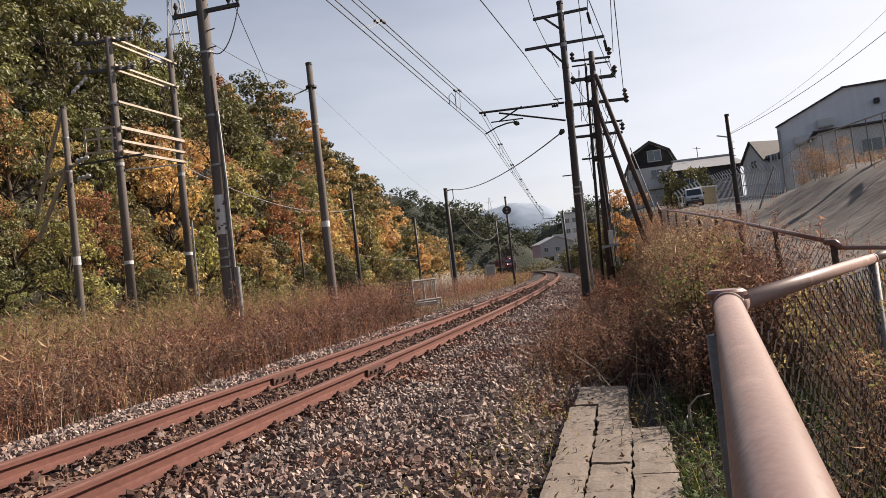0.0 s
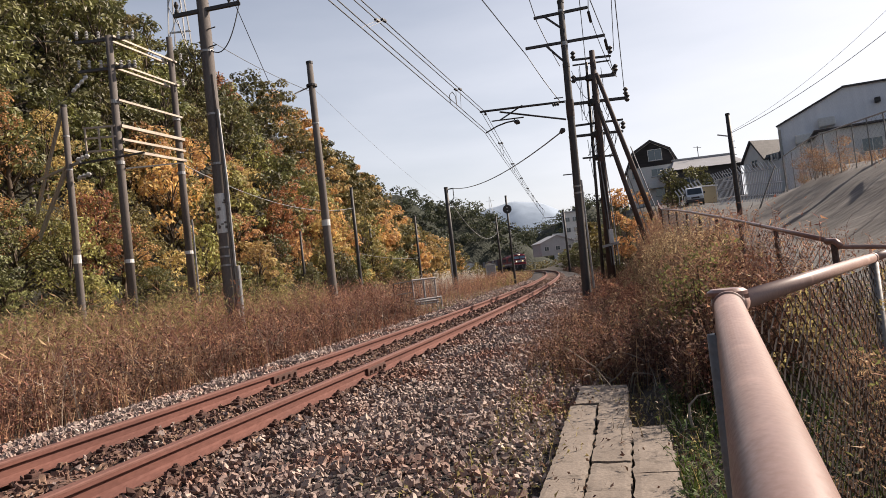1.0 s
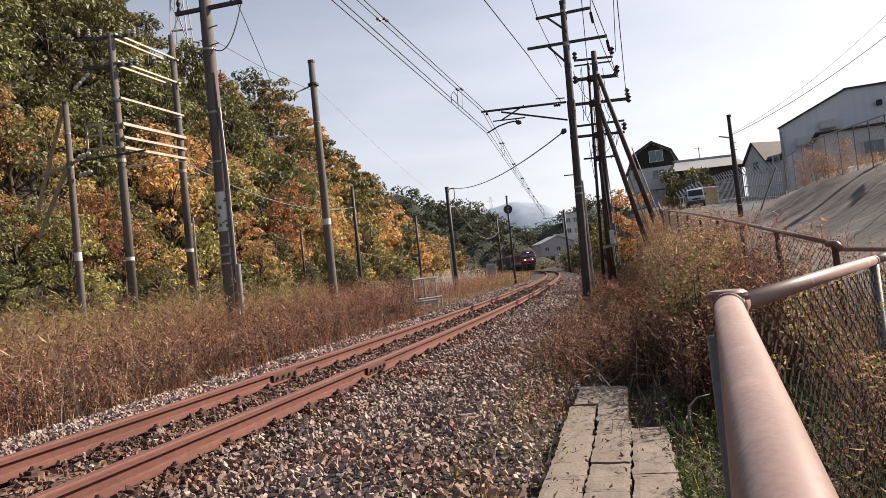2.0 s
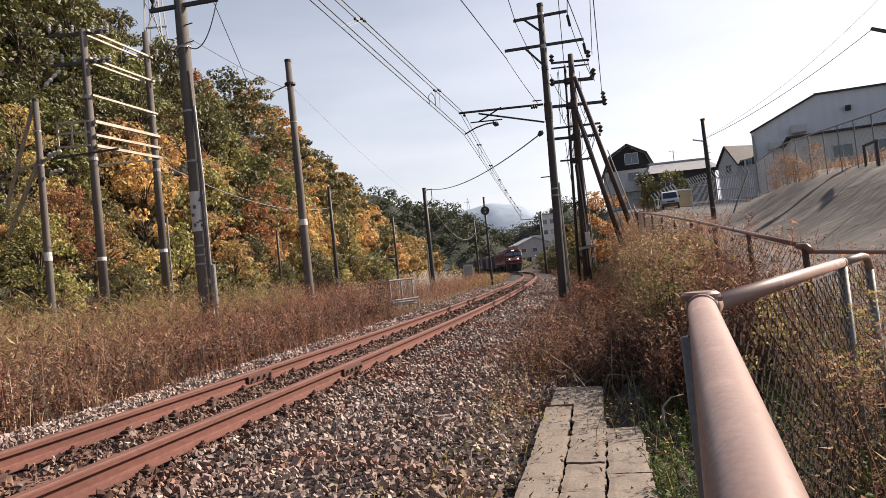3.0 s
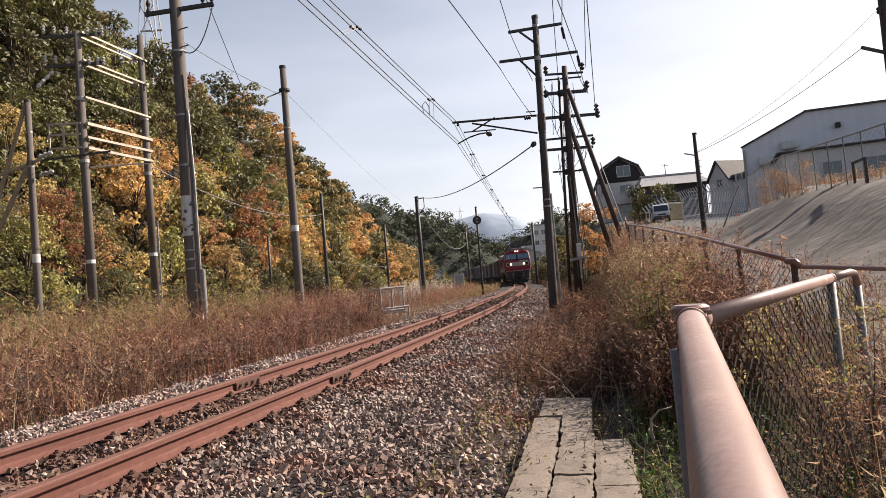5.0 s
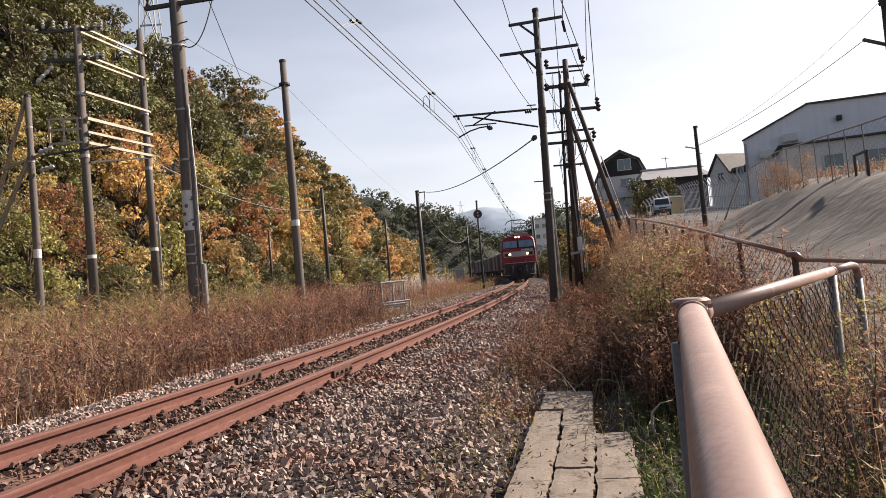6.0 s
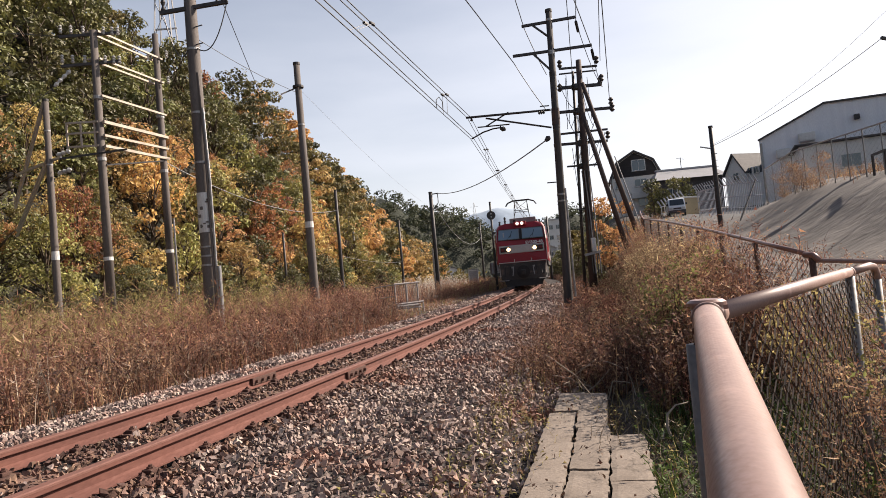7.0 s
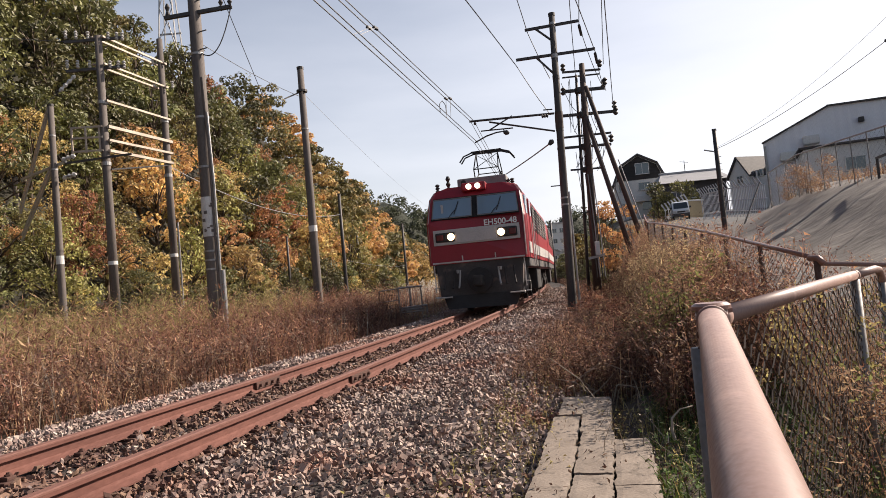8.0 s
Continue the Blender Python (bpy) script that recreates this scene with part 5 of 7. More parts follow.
def build_road_fence():
    e = thing("road_fence", pose(0, 0, 0), "weathered brown pipe fence with chain link along the road", "fence")
    pts = [Vector((3.62, 4.55, 0.70)), Vector((3.14, 4.9, 0.765)), Vector((2.93, 5.1, 0.835))]
    part("top_rail", tube(pts[:2] + [Vector((2.96, 5.06, 0.79))], 0.017, 10), M["pipe"], e)
    far = [Vector((5.93, 18.0, 2.01)), Vector((9.3, 28.5, 2.85)), Vector((14.0, 43.0, 4.0)), Vector((20.8, 64.0, 5.7))]
    main = [pts[2]] + [pts[2].lerp(far[0], q) + Vector((0, 0, 0.05 * math.sin(q * 3.1))) for q in (0.1, 0.25, 0.4, 0.55, 0.7, 0.85)] + far
    part("top_rail", tube(main, 0.020, 10), M["pipe_cap"], e, "brown pipe rail with flaking paint", smooth=True)
    part("elbow", tube([pts[2] + Vector((-0.02, 0.06, 0.006)), pts[2] + Vector((0.0, -0.02, 0)), pts[2] + Vector((0.02, -0.06, -0.045))], 0.025, 10), M["pipe_cap"], e, smooth=True)
    for i, q in enumerate(np.linspace(0.0, 1.0, 9)):
        p = pts[2].lerp(far[0], float(q))
        part("post", tube([(p.x, p.y, p.z - 1.35), (p.x, p.y, p.z)], 0.024, 8), M["rust_pole"], e)
    for a, b in zip(far, far[1:]):
        for q in (0.25, 0.5, 0.75, 1.0):
            p = a.lerp(b, q)
            part("post", tube([(p.x, p.y, p.z - 1.3), (p.x, p.y, p.z)], 0.024, 6), M["rust_pole"], e)
    v, f = chain_link((pts[2].x, pts[2].y), (far[0].x, far[0].y), pts[2].z - 0.03, far[0].z - 0.03, -0.2, 0.065, 0.0022)
    shared("chain_link", mesh_of("chain_link", v, f, M["fence_grey"]), e, pose(0, 0, 0))
    v, f = chain_link((pts[0].x, pts[0].y), (pts[2].x, pts[2].y), 0.75, 0.8, -0.25, 0.06, 0.002)
    shared("chain_link", mesh_of("chain_link", v, f, M["fence_grey"]), e, pose(0, 0, 0))


M["fence_grey"] = mat("fence_grey_wire", (0.30, 0.28, 0.27), (0.20, 0.18, 0.17), 0.5, 0.5, bump=0)
build_road_fence()


# ---- concrete trough lids ----
def build_lids():
    e = thing("cable_trough", pose(0.36, 3.61, -0.30, 0, 0, -15.3), "row of weathered pale concrete cable trough lids", "cable trough")
    r = random.Random(2)
    for x0, x1, cuts in ((0.0, 0.232, (-1.6, -0.75, 0.30, 1.27, 2.30, 3.12)), (0.240, 0.478, (-1.9, -0.9, 0.1, 0.62, 1.66, 3.0)), (0.492, 0.735, (-1.5, -0.6, 0.38, 1.44))):
        for a, b in zip(cuts, cuts[1:]):
            bm = bmesh.new()
            bmesh.ops.create_grid(bm, x_segments=7, y_segments=16, size=0.5)
            bmesh.ops.transform(bm, matrix=Matrix.Translation(((x0 + x1) / 2, (a + b) / 2, 0)) @ Matrix.Diagonal((x1 - x0 - 0.008, b - a - 0.012, 1, 1)), verts=bm.verts[:])
            for v in bm.verts:
                q = noise.noise(v.co * 7) * 0.004 + noise.noise(v.co * 23) * 0.002
                v.co.z += q
                edge = min(v.co.x - x0, x1 - v.co.x, v.co.y - a, b - v.co.y)
                if edge < 0.012:
                    v.co.z -= 0.004
                    v.co.x += noise.noise(v.co * 31) * 0.018
                    v.co.y += noise.noise(v.co * 27 + Vector((3, 3, 3))) * 0.022
            g = bmesh.ops.extrude_face_region(bm, geom=bm.faces[:])
            for v in [q for q in g["geom"] if isinstance(q, bmesh.types.BMVert)]:
                v.co.z -= 0.11
            part("lid", bm, M["concrete"], e, "cracked pale concrete lid", m=pose(0, 0, r.uniform(-0.008, 0.004), r.uniform(-0.5, 0.5), r.uniform(-0.8, 0.8), r.uniform(-0.5, 0.5)))
    part("trough", box(0.24, 0.5, -0.17, 0.42, 4.9, 0.16, 0.01), M["soil"], e)


build_lids()


# ---- the small white barrier by the track ----
M["pale_frame"] = mat("dull_pale_paint", (0.48, 0.44, 0.42), (0.36, 0.32, 0.30), 0.7, scale=5, fine=40, bump=0.1, dist=0.003, spots=(0.22, 0.13, 0.10), spot_scale=6, spot_lo=0.58, spot_hi=0.7)


def build_barrier():
    zz = plot(-0.8, 27.3)
    e = thing("trackside_barrier", pose(-1.25, 27.0, zz), "white tubular steel barrier with a mesh panel", "barrier")
    a, b = (0, 0), (0.88, 0.45)
    for p in (a, (0.44, 0.22), b):
        part("post", tube([(p[0], p[1], -0.1), (p[0], p[1], 1.22)], 0.03, 8), M["pale_frame"], e)
    for h0, w in ((1.22, 0.035), (0.34, 0.05), (0.24, 0.03)):
        part("rail", tube([(a[0] - 0.02, a[1], h0), (b[0] + 0.06, b[1] + 0.03, h0)], w, 8), M["pale_frame"], e)
    for k in range(12):
        q = k / 11
        part("bar", tube([(b[0] * q, b[1] * q, 0.34), (b[0] * q, b[1] * q, 1.2)], 0.007, 4), M["steel"], e)
    part("rail", tube([a + (0.42,), (b[0] + 0.2, b[1] + 0.1, 0.44)], 0.04, 8), M["pale_frame"], e)
    part("foot", tube([(b[0] + 0.18, b[1] + 0.1, -0.1), (b[0] + 0.18, b[1] + 0.1, 0.44)], 0.03, 8), M["pale_frame"], e)
    for k in range(12):
        q = (k + 0.5) / 12
        part("mesh_bar", tube([(-0.8 * q, 0.3 * q, 0.4), (-0.8 * q, 0.3 * q, 1.17)], 0.012, 4), M["rust_pole"], e)
    for h0 in (0.4, 0.58, 0.95):
        part("mesh_bar", tube([a + (h0,), (-0.8, 0.3, h0)], 0.012, 4), M["rust_pole"], e)
    part("rail", tube([a + (1.2,), (-0.8, 0.3, 1.15)], 0.02, 6), M["steel"], e)
    part("rail", tube([a + (0.75,), (-0.8, 0.3, 0.7)], 0.02, 6), M["steel"], e)
    part("post", tube([(-0.8, 0.3, -0.1), (-0.8, 0.3, 1.15)], 0.03, 8), M["rust_pole"], e)
    zc = plot(4.9, 70)
    c = thing("relay_cabinet", pose(4.9, 70, zc), "pale grey steel relay cabinet in the grass", "cabinet")
    part("body", box(0, 0, 0.9, 1.0, 0.7, 1.8, 0.03), M["white_paint"], c)
    part("door", box(0, -0.36, 0.9, 0.86, 0.03, 1.55, 0.01), M["steel"], c)
    part("roof", box(0, 0, 1.84, 1.1, 0.8, 0.06, 0.02), M["steel"], c)


build_barrier()


# ---- bare pale branches ----
def branch(pts, r, label):
    o = part("dead_branch", tube(pts, [r * (1 - 0.7 * i / (len(pts) - 1)) for i in range(len(pts))], 6), M["dead"], smooth=True)
    tagged(o, label, "branch", "dead branches")


def build_branches():
    r = random.Random(17)
    base = plot(1.55, 5.3)
    branch([(1.62, 4.75, base), (1.60, 4.80, base + 0.16), (1.62, 4.84, base + 0.24), (1.70, 4.88, base + 0.29), (1.80, 4.9, base + 0.30)], 0.013, "bent pale dead stem beside the lids")
    for i in range(16):
        s, o = r.uniform(7.9, 8.7), r.uniform(2.7, 4.6)
        p, _ = place(s, o, 0.02)
        a, ln = r.uniform(2.6, 6.8), r.uniform(0.2, 0.5)
        d = Vector((math.cos(a), math.sin(a), r.uniform(0.2, 0.9))) * ln
        n_ = Vector((r.uniform(-0.1, 0.1), r.uniform(-0.1, 0.1), r.uniform(0, 0.12)))
        branch([p, p + d * 0.4 + n_, p + d * 0.75 + n_ * 0.5, p + d], 0.010, "bare pale twig lying on the bank")
    for i in range(14):
        s, o = r.uniform(6, 20), -r.uniform(2.6, 3.2)
        p, _ = place(s, o, 0.03)
        d = Vector((r.uniform(-0.9, 0.6), r.uniform(-0.2, 0.2), r.uniform(0.25, 0.6)))
        branch([p, p + d * 0.3 + Vector((0, 0, 0.10)), p + d * 0.7 + Vector((0, 0, 0.12)), p + d], 0.008, "bare pale branch at the weeds' edge")


build_branches()


# ---- the road's far side: store, houses, fences, van ----
M["cladding"] = mat("grey_white_cladding", (0.86, 0.86, 0.88), (0.78, 0.78, 0.81), 0.7, scale=0.4, fine=9, bump=0.15, dist=0.02, stretch=(6, 6, 0.4))
M["house_wall"] = mat("pale_render", (0.76, 0.74, 0.71), (0.68, 0.66, 0.63), 0.85, scale=0.8, fine=12, bump=0.2, dist=0.01)
M["roof_dark"] = mat("dark_roof", (0.085, 0.075, 0.075), (0.06, 0.054, 0.054), 0.75, scale=1, fine=16, bump=0.4, dist=0.03, stretch=(1, 1, 4))
M["roof_pale"] = mat("pale_roof", (0.42, 0.41, 0.41), (0.36, 0.35, 0.35), 0.5, scale=1, fine=16, bump=0.2, dist=0.02)
M["pane"] = glass("window_pane", (0.06, 0.075, 0.09))
M["ochre"] = mat("ochre_wall", (0.50, 0.38, 0.22), (0.42, 0.32, 0.19), 0.8, scale=1, fine=14, bump=0.2, dist=0.01)
M["van_paint"] = mat("white_van_paint", (0.70, 0.72, 0.75), (0.66, 0.68, 0.71), 0.25, coat=0.5, bump=0)
M["tyre"] = mat("black_rubber", (0.025, 0.024, 0.024), (0.018, 0.018, 0.018), 0.9, bump=0)


M["pale_bar"] = mat("weathered_pale_paint", (0.46, 0.48, 0.52), (0.38, 0.40, 0.44), 0.6, scale=3, fine=30, bump=0)


def window(parent, x, y, z, w, h, m=None, frame_mat="white_paint"):
    """A window with sunk pane, frame and sill, on a wall that faces -y."""
    b = bmesh.new()
    t = 0.09
    for cx, cz, sx, sz in ((x, z + h / 2, w + t, t), (x, z - h / 2, w + t, t), (x - w / 2, z, t, h), (x + w / 2, z, t, h), (x, z, 0.05, h)):
        box(cx, y - 0.03, cz, sx, 0.10, sz, 0, b)
    fr = part("window", b, M[frame_mat], parent)
    part("pane", box(x, y - 0.012, z, w, 0.02, h), M["pane"], fr)
    part("sill", box(x, y - 0.07, z - h / 2 - 0.06, w + 0.2, 0.16, 0.06), M["steel"], fr)


def gable(w, d, h, rise, over=0.35, thick=0.16):
    """Two sloped roof slabs with an overhang, ridge along y."""
    b = bmesh.new()
    for sg in (-1, 1):
        ln = math.hypot(w / 2 + over, rise * (1 + over * 2 / w))
        ang = math.degrees(math.atan2(rise, w / 2))
        m = pose(sg * (w / 2 + over) / 2, d / 2, h + rise / 2 - rise * over / w + thick / 2, 0, sg * ang, 0)
        box(0, 0, 0, ln, d + 2 * over, thick, 0.02, b, m)
    return b


def gable_end(w, d, h, rise):
    b = bmesh.new()
    pts = [(-w / 2, 0), (w / 2, 0), (w / 2, h), (0, h + rise), (-w / 2, h)]
    lo, hi = [b.verts.new((x, 0, z)) for x, z in pts], [b.verts.new((x, d, z)) for x, z in pts]
    b.faces.new(lo)
    b.faces.new(hi[::-1])
    for i in range(5):
        b.faces.new((lo[i], hi[i], hi[(i + 1) % 5], lo[(i + 1) % 5]))
    return b


def build_town():
    # the big store shed
    e = thing("warehouse", pose(36.0, 70, 5.0, 0, 0, -28), "large grey white clad warehouse with a sloped roofline", "warehouse")
    b = bmesh.new()
    pts = [(0, 0), (34, 0), (34, 9.0), (20, 9.6), (6.2, 10.1), (0, 7.3)]
    lo, hi = [b.verts.new((x, 0, z)) for x, z in pts], [b.verts.new((x, 26, z)) for x, z in pts]
    b.faces.new(lo), b.faces.new(hi[::-1])
    for i in range(6):
        b.faces.new((lo[i], hi[i], hi[(i + 1) % 6], lo[(i + 1) % 6]))
    part("wall", b, M["cladding"], e)
    b = bmesh.new()
    for (x0, z0), (x1, z1) in (((0, 7.3), (6.2, 10.1)), ((6.2, 10.1), (20, 9.6)), ((20, 9.6), (34, 9.0))):
        bar((x0 - 0.1, -0.12, z0 + 0.05), (x1 + 0.05, -0.12, z1 + 0.05), 0.3, 0.16, b)
    part("roof_edge", b, M["roof_dark"], e, "dark roof edge flashing")
    b = bmesh.new()
    for i in range(34):
        box(0.5 + i, -0.015, 3.6, 0.06, 0.03, 7.0, 0, b)
    part("cladding_rib", b, M["cladding"], e)
    for x, z in ((2.2, 5.6), (4.4, 6.9)):
        part("vent_hood", box(0, 0, 0, 1.5, 1.0, 0.9, 0.15, None, pose(x, -0.5, z)), M["white_paint"], e, "white wall vent hood")
    for x, z in ((8.9, 8.2),):
        part("wall_lamp", box(x, -0.3, z, 0.5, 0.6, 0.5, 0.1), M["dark_steel"], e)
    part("pipe", tube([(0.15, -0.15, 0), (0.15, -0.15, 7.0)], 0.12, 8), M["steel"], e)
    a = thing("annex", pose(35.0, 61, 4.6, 0, 0, -24), "low pale flat-roofed annex before the warehouse", "building")
    part("wall", box(9, 3, 2.7, 18, 6, 5.4, 0.02), M["white_paint"], a)
    part("roof", box(9, 3, 5.5, 18.8, 6.8, 0.16, 0.03), M["roof_dark"], a)
    for x in (4.0, 7.5, 11):
        window(a, x, 0, 3.6, 1.6, 1.2)
    part("door", box(13.5, -0.03, 1.1, 1.0, 0.08, 2.1, 0.01), M["steel"], a)
    # the white house with a dark mansard gable
    h = thing("house", pose(32.4, 100, 7.0, 0, 0, -14), "white two-storey house with a dark gabled roof", "house", "houses")
    prof = [(-3.5, 0), (3.5, 0), (3.5, 6.4), (2.6, 8.6), (0, 10.1), (-2.6, 8.6), (-3.5, 6.4)]
    b = bmesh.new()
    lo, hi = [b.verts.new((x, 0, z)) for x, z in prof], [b.verts.new((x, 9, z)) for x, z in prof]
    b.faces.new(lo), b.faces.new(hi[::-1])
    for i in range(7):
        b.faces.new((lo[i], hi[i], hi[(i + 1) % 7], lo[(i + 1) % 7]))
    part("wall", b, M["house_wall"], h)
    b = bmesh.new()
    for (x0, z0), (x1, z1) in zip(((3.95, 5.9), (2.65, 8.75), (0, 10.25), (-2.65, 8.75)), ((2.65, 8.75), (0, 10.25), (-2.65, 8.75), (-3.95, 5.9))):
        d_ = math.hypot(x1 - x0, z1 - z0)
        box(0, 0, 0, d_ + 0.1, 10.0, 0.25, 0.02, b, pose((x0 + x1) / 2, 4.5, (z0 + z1) / 2, 0, -math.degrees(math.atan2(z1 - z0, x1 - x0)), 0))
    part("roof", b, M["roof_dark"], h, "dark two-pitched roof")
    b = bmesh.new()
    vs = [b.verts.new(p) for p in ((-3.35, -0.06, 6.5), (3.35, -0.06, 6.5), (2.5, -0.06, 8.55), (0, -0.06, 10.0), (-2.5, -0.06, 8.55))]
    b.faces.new(vs)
    bmesh.ops.solidify(b, geom=b.faces[:], thickness=0.05)
    part("gable_cladding", b, M["roof_dark"], h, "dark clad gable")
    window(h, 0.5, -0.08, 8.1, 1.9, 1.6)
    for x, z, w in ((-2.6, 5.5, 0.9), (0.6, 5.5, 1.7), (2.9, 5.5, 1.2), (1.0, 2.6, 1.9), (-2.2, 2.6, 1.2)):
        window(h, x, 0, z, w, 1.1)
    part("balcony", box(1.2, -0.5, 3.6, 4.2, 1.0, 0.9, 0.03), M["house_wall"], h)
    g = thing("house", pose(37.2, 92, 6.5, 0, 0, -6), "low dark house with a pale ridge roof", "house", "houses")
    part("wall", box(0, 4, 2.6, 8.6, 8, 5.2, 0.02), M["roof_dark"], g, "dark wall in shade")
    b = bmesh.new()
    vs = [b.verts.new(p) for p in ((-5, -0.8, 5.1), (5, -0.8, 5.1), (4.2, 3.6, 6.9), (-3.4, 3.6, 6.9), (5, 8.6, 5.1), (-5, 8.6, 5.1))]
    b.faces.new((vs[0], vs[1], vs[2], vs[3]))
    b.faces.new((vs[3], vs[2], vs[4], vs[5]))
    b.faces.new((vs[1], vs[4], vs[2]))
    b.faces.new((vs[0], vs[3], vs[5]))
    part("roof", b, M["roof_pale"], g, "pale grey hipped roof")
    part("ridge", box(0.4, 3.6, 6.95, 8.2, 0.5, 0.25, 0.05), M["roof_pale"], g)
    part("aerial", tube([(0.0, 3.6, 6.9), (0.0, 3.6, 8.6)], 0.05, 5), M["dark_steel"], g)
    part("aerial_arm", bar((-0.6, 3.6, 8.5), (0.5, 3.6, 8.3), 0.05), M["dark_steel"], g)
    for x in (-2.5, 0, 2.5):
        window(g, x, 0, 3.4, 1.3, 1.0)
    k = thing("house", pose(40.9, 86.5, 6.6, 0, 0, -72), "pale house with a dark lean-to roof", "house", "houses")
    part("wall", gable_end(3.4, 7, 4.6, 2.3), M["house_wall"], k)
    part("roof", gable(3.4, 7, 4.6, 2.3, 0.3, 0.2), M["roof_dark"], k)
    window(k, 0.2, 0, 4.0, 1.0, 1.0)
    part("wing", box(2.6, 3.6, 2.0, 2.6, 6, 4.0, 0.02), M["house_wall"], k)
    for x in (1.9, 3.0):
        window(k, x, 0.6, 4.4, 0.9, 0.8)
    # ochre wall by the road
    w = thing("garden_wall", pose(24.9, 62.4, 4.9, 0, 0, 20), "low ochre garden wall beside the road", "wall")
    part("panel", box(0, 0, 0.7, 2.2, 0.25, 1.5, 0.03), M["ochre"], w)
    part("coping", box(0, 0, 1.5, 2.4, 0.4, 0.12, 0.02), M["white_paint"], w)
    # the parked van
    zv = plot(23.6, 61)
    v = thing("van", pose(23.25, 61, zv, 0, 0, -16), "white boxy minivan parked on the road", "van")
    b = bmesh.new()
    prof = [(0.0, 0.35), (-0.05, 0.85), (0.1, 1.0), (0.55, 1.62), (0.8, 1.72), (3.3, 1.72), (3.4, 1.0), (3.4, 0.35)]
    lo, hi = [b.verts.new((-0.72, y, z)) for y, z in prof], [b.verts.new((0.72, y, z)) for y, z in prof]
    b.faces.new(lo), b.faces.new(hi[::-1])
    for i in range(len(prof)):
        b.faces.new((lo[i], hi[i], hi[(i + 1) % len(prof)], lo[(i + 1) % len(prof)]))
    bmesh.ops.bevel(b, geom=b.edges[:], offset=0.06, segments=2, affect="EDGES")
    part("body", b, M["van_paint"], v)
    b = bmesh.new()
    vs = [b.verts.new(p) for p in ((-0.64, 0.09, 1.05), (0.64, 0.09, 1.05), (0.58, 0.50, 1.6), (-0.58, 0.50, 1.6))]
    b.faces.new(vs)
    bmesh.ops.solidify(b, geom=b.faces[:], thickness=0.03)
    part("windscreen", b, M["pane"], v)
    part("bumper", box(0, -0.03, 0.48, 1.46, 0.16, 0.26, 0.05), M["roof_dark"], v)
    part("grille", box(0, -0.06, 0.74, 0.7, 0.04, 0.14, 0.02), M["dark_steel"], v)
    for sx in (-0.55, 0.55):
        part("headlight", box(sx, -0.05, 0.78, 0.26, 0.06, 0.18, 0.03), M["porcelain"], v)
        part("mirror", box(sx * 1.5, 0.4, 1.15, 0.14, 0.1, 0.18, 0.03), M["tyre"], v)
        for y in (0.6, 2.8):
            part("wheel", tube([(sx * 1.12, y, 0.28), (sx * 1.36, y, 0.28)], 0.28, 14), M["tyre"], v)
    for y in (1.3, 2.4):
        for sx in (-0.725, 0.725):
            part("side_window", box(sx, y, 1.35, 0.03, 0.9, 0.5, 0.01), M["pane"], v)
    part("plate", box(0, -0.09, 0.46, 0.34, 0.02, 0.17), M["porcelain"], v)
    # white barred fences with outward arms
    f = thing("security_fence", pose(0, 0, 0), "white barred steel fence with outward-leaning arms", "fence")
    pts = [(19.0, 46.0, 3.75), (18.2, 40.0, 3.45), (17.4, 34.0, 2.9)]
    for (x0, y0, z0), (x1, y1, z1) in zip(pts, pts[1:]):
        for i in range(22):
            q = i / 22
            x, y, z = x0 + (x1 - x0) * q, y0 + (y1 - y0) * q, z0 + (z1 - z0) * q
            part("bar", tube([(x, y, z - 0.2), (x, y, z + 1.55)], 0.02, 5), M["pale_bar"], f)
            if i % 2 == 0:
                part("arm", bar((x, y, z + 1.5), (x - 0.3, y - 0.1, z + 1.95), 0.04), M["pale_bar"], f)
        for dz in (0.15, 0.8, 1.5):
            part("rail", bar((x0, y0, z0 + dz), (x1, y1, z1 + dz), 0.05), M["pale_bar"], f)
    f = thing("security_fence", pose(0, 0, 0), "short white barred fence with leaning arms behind the van", "fence")
    for i in range(8):
        x = 23.3 + 0.32 * i
        part("bar", bar((x, 65.2, 4.9), (x, 65.2, 6.0 + 0.12 * i), 0.06), M["white_paint"], f)
        part("arm", bar((x, 65.2, 5.95 + 0.12 * i), (x - 0.35, 65.1, 6.5 + 0.12 * i), 0.10), M["pale_bar"], f)
    for dz in (5.3, 5.9):
        part("rail", bar((23.2, 65.2, dz), (25.6, 65.2, dz + 0.8 * (dz - 5.3)), 0.07), M["white_paint"], f)
    # tall wire fence on the mortar bank
    f = thing("bank_fence", pose(0, 0, 0), "tall grey wire fence along the crest of the bank", "fence")
    P = [Vector((15.5, 30.0, 3.15)), Vector((14.3, 25.5, 3.2)), Vector((13.4, 21.5, 2.95)), Vector((12.75, 18.2, 2.75)), Vector((12.2, 14.5, 2.6))]
    for a, b2 in zip(P, P[1:]):
        for i in range(3):
            p = a.lerp(b2, i / 3)
            part("post", tube([p - Vector((0, 0, 0.9)), p + Vector((0, 0, 1.35))], 0.018, 6), M["post_grey"], f)
        part("rail", tube([a + Vector((0, 0, 1.33)), b2 + Vector((0, 0, 1.33))], 0.025, 6), M["steel"], f)
        v_, f_ = chain_link((a.x, a.y), (b2.x, b2.y), a.z + 1.3, b2.z + 1.3, min(a.z, b2.z) - 0.5, 0.16, 0.002)
        shared("chain_link", mesh_of("chain_link", v_, f_, M["fence_grey"]), f, pose(0, 0, 0))
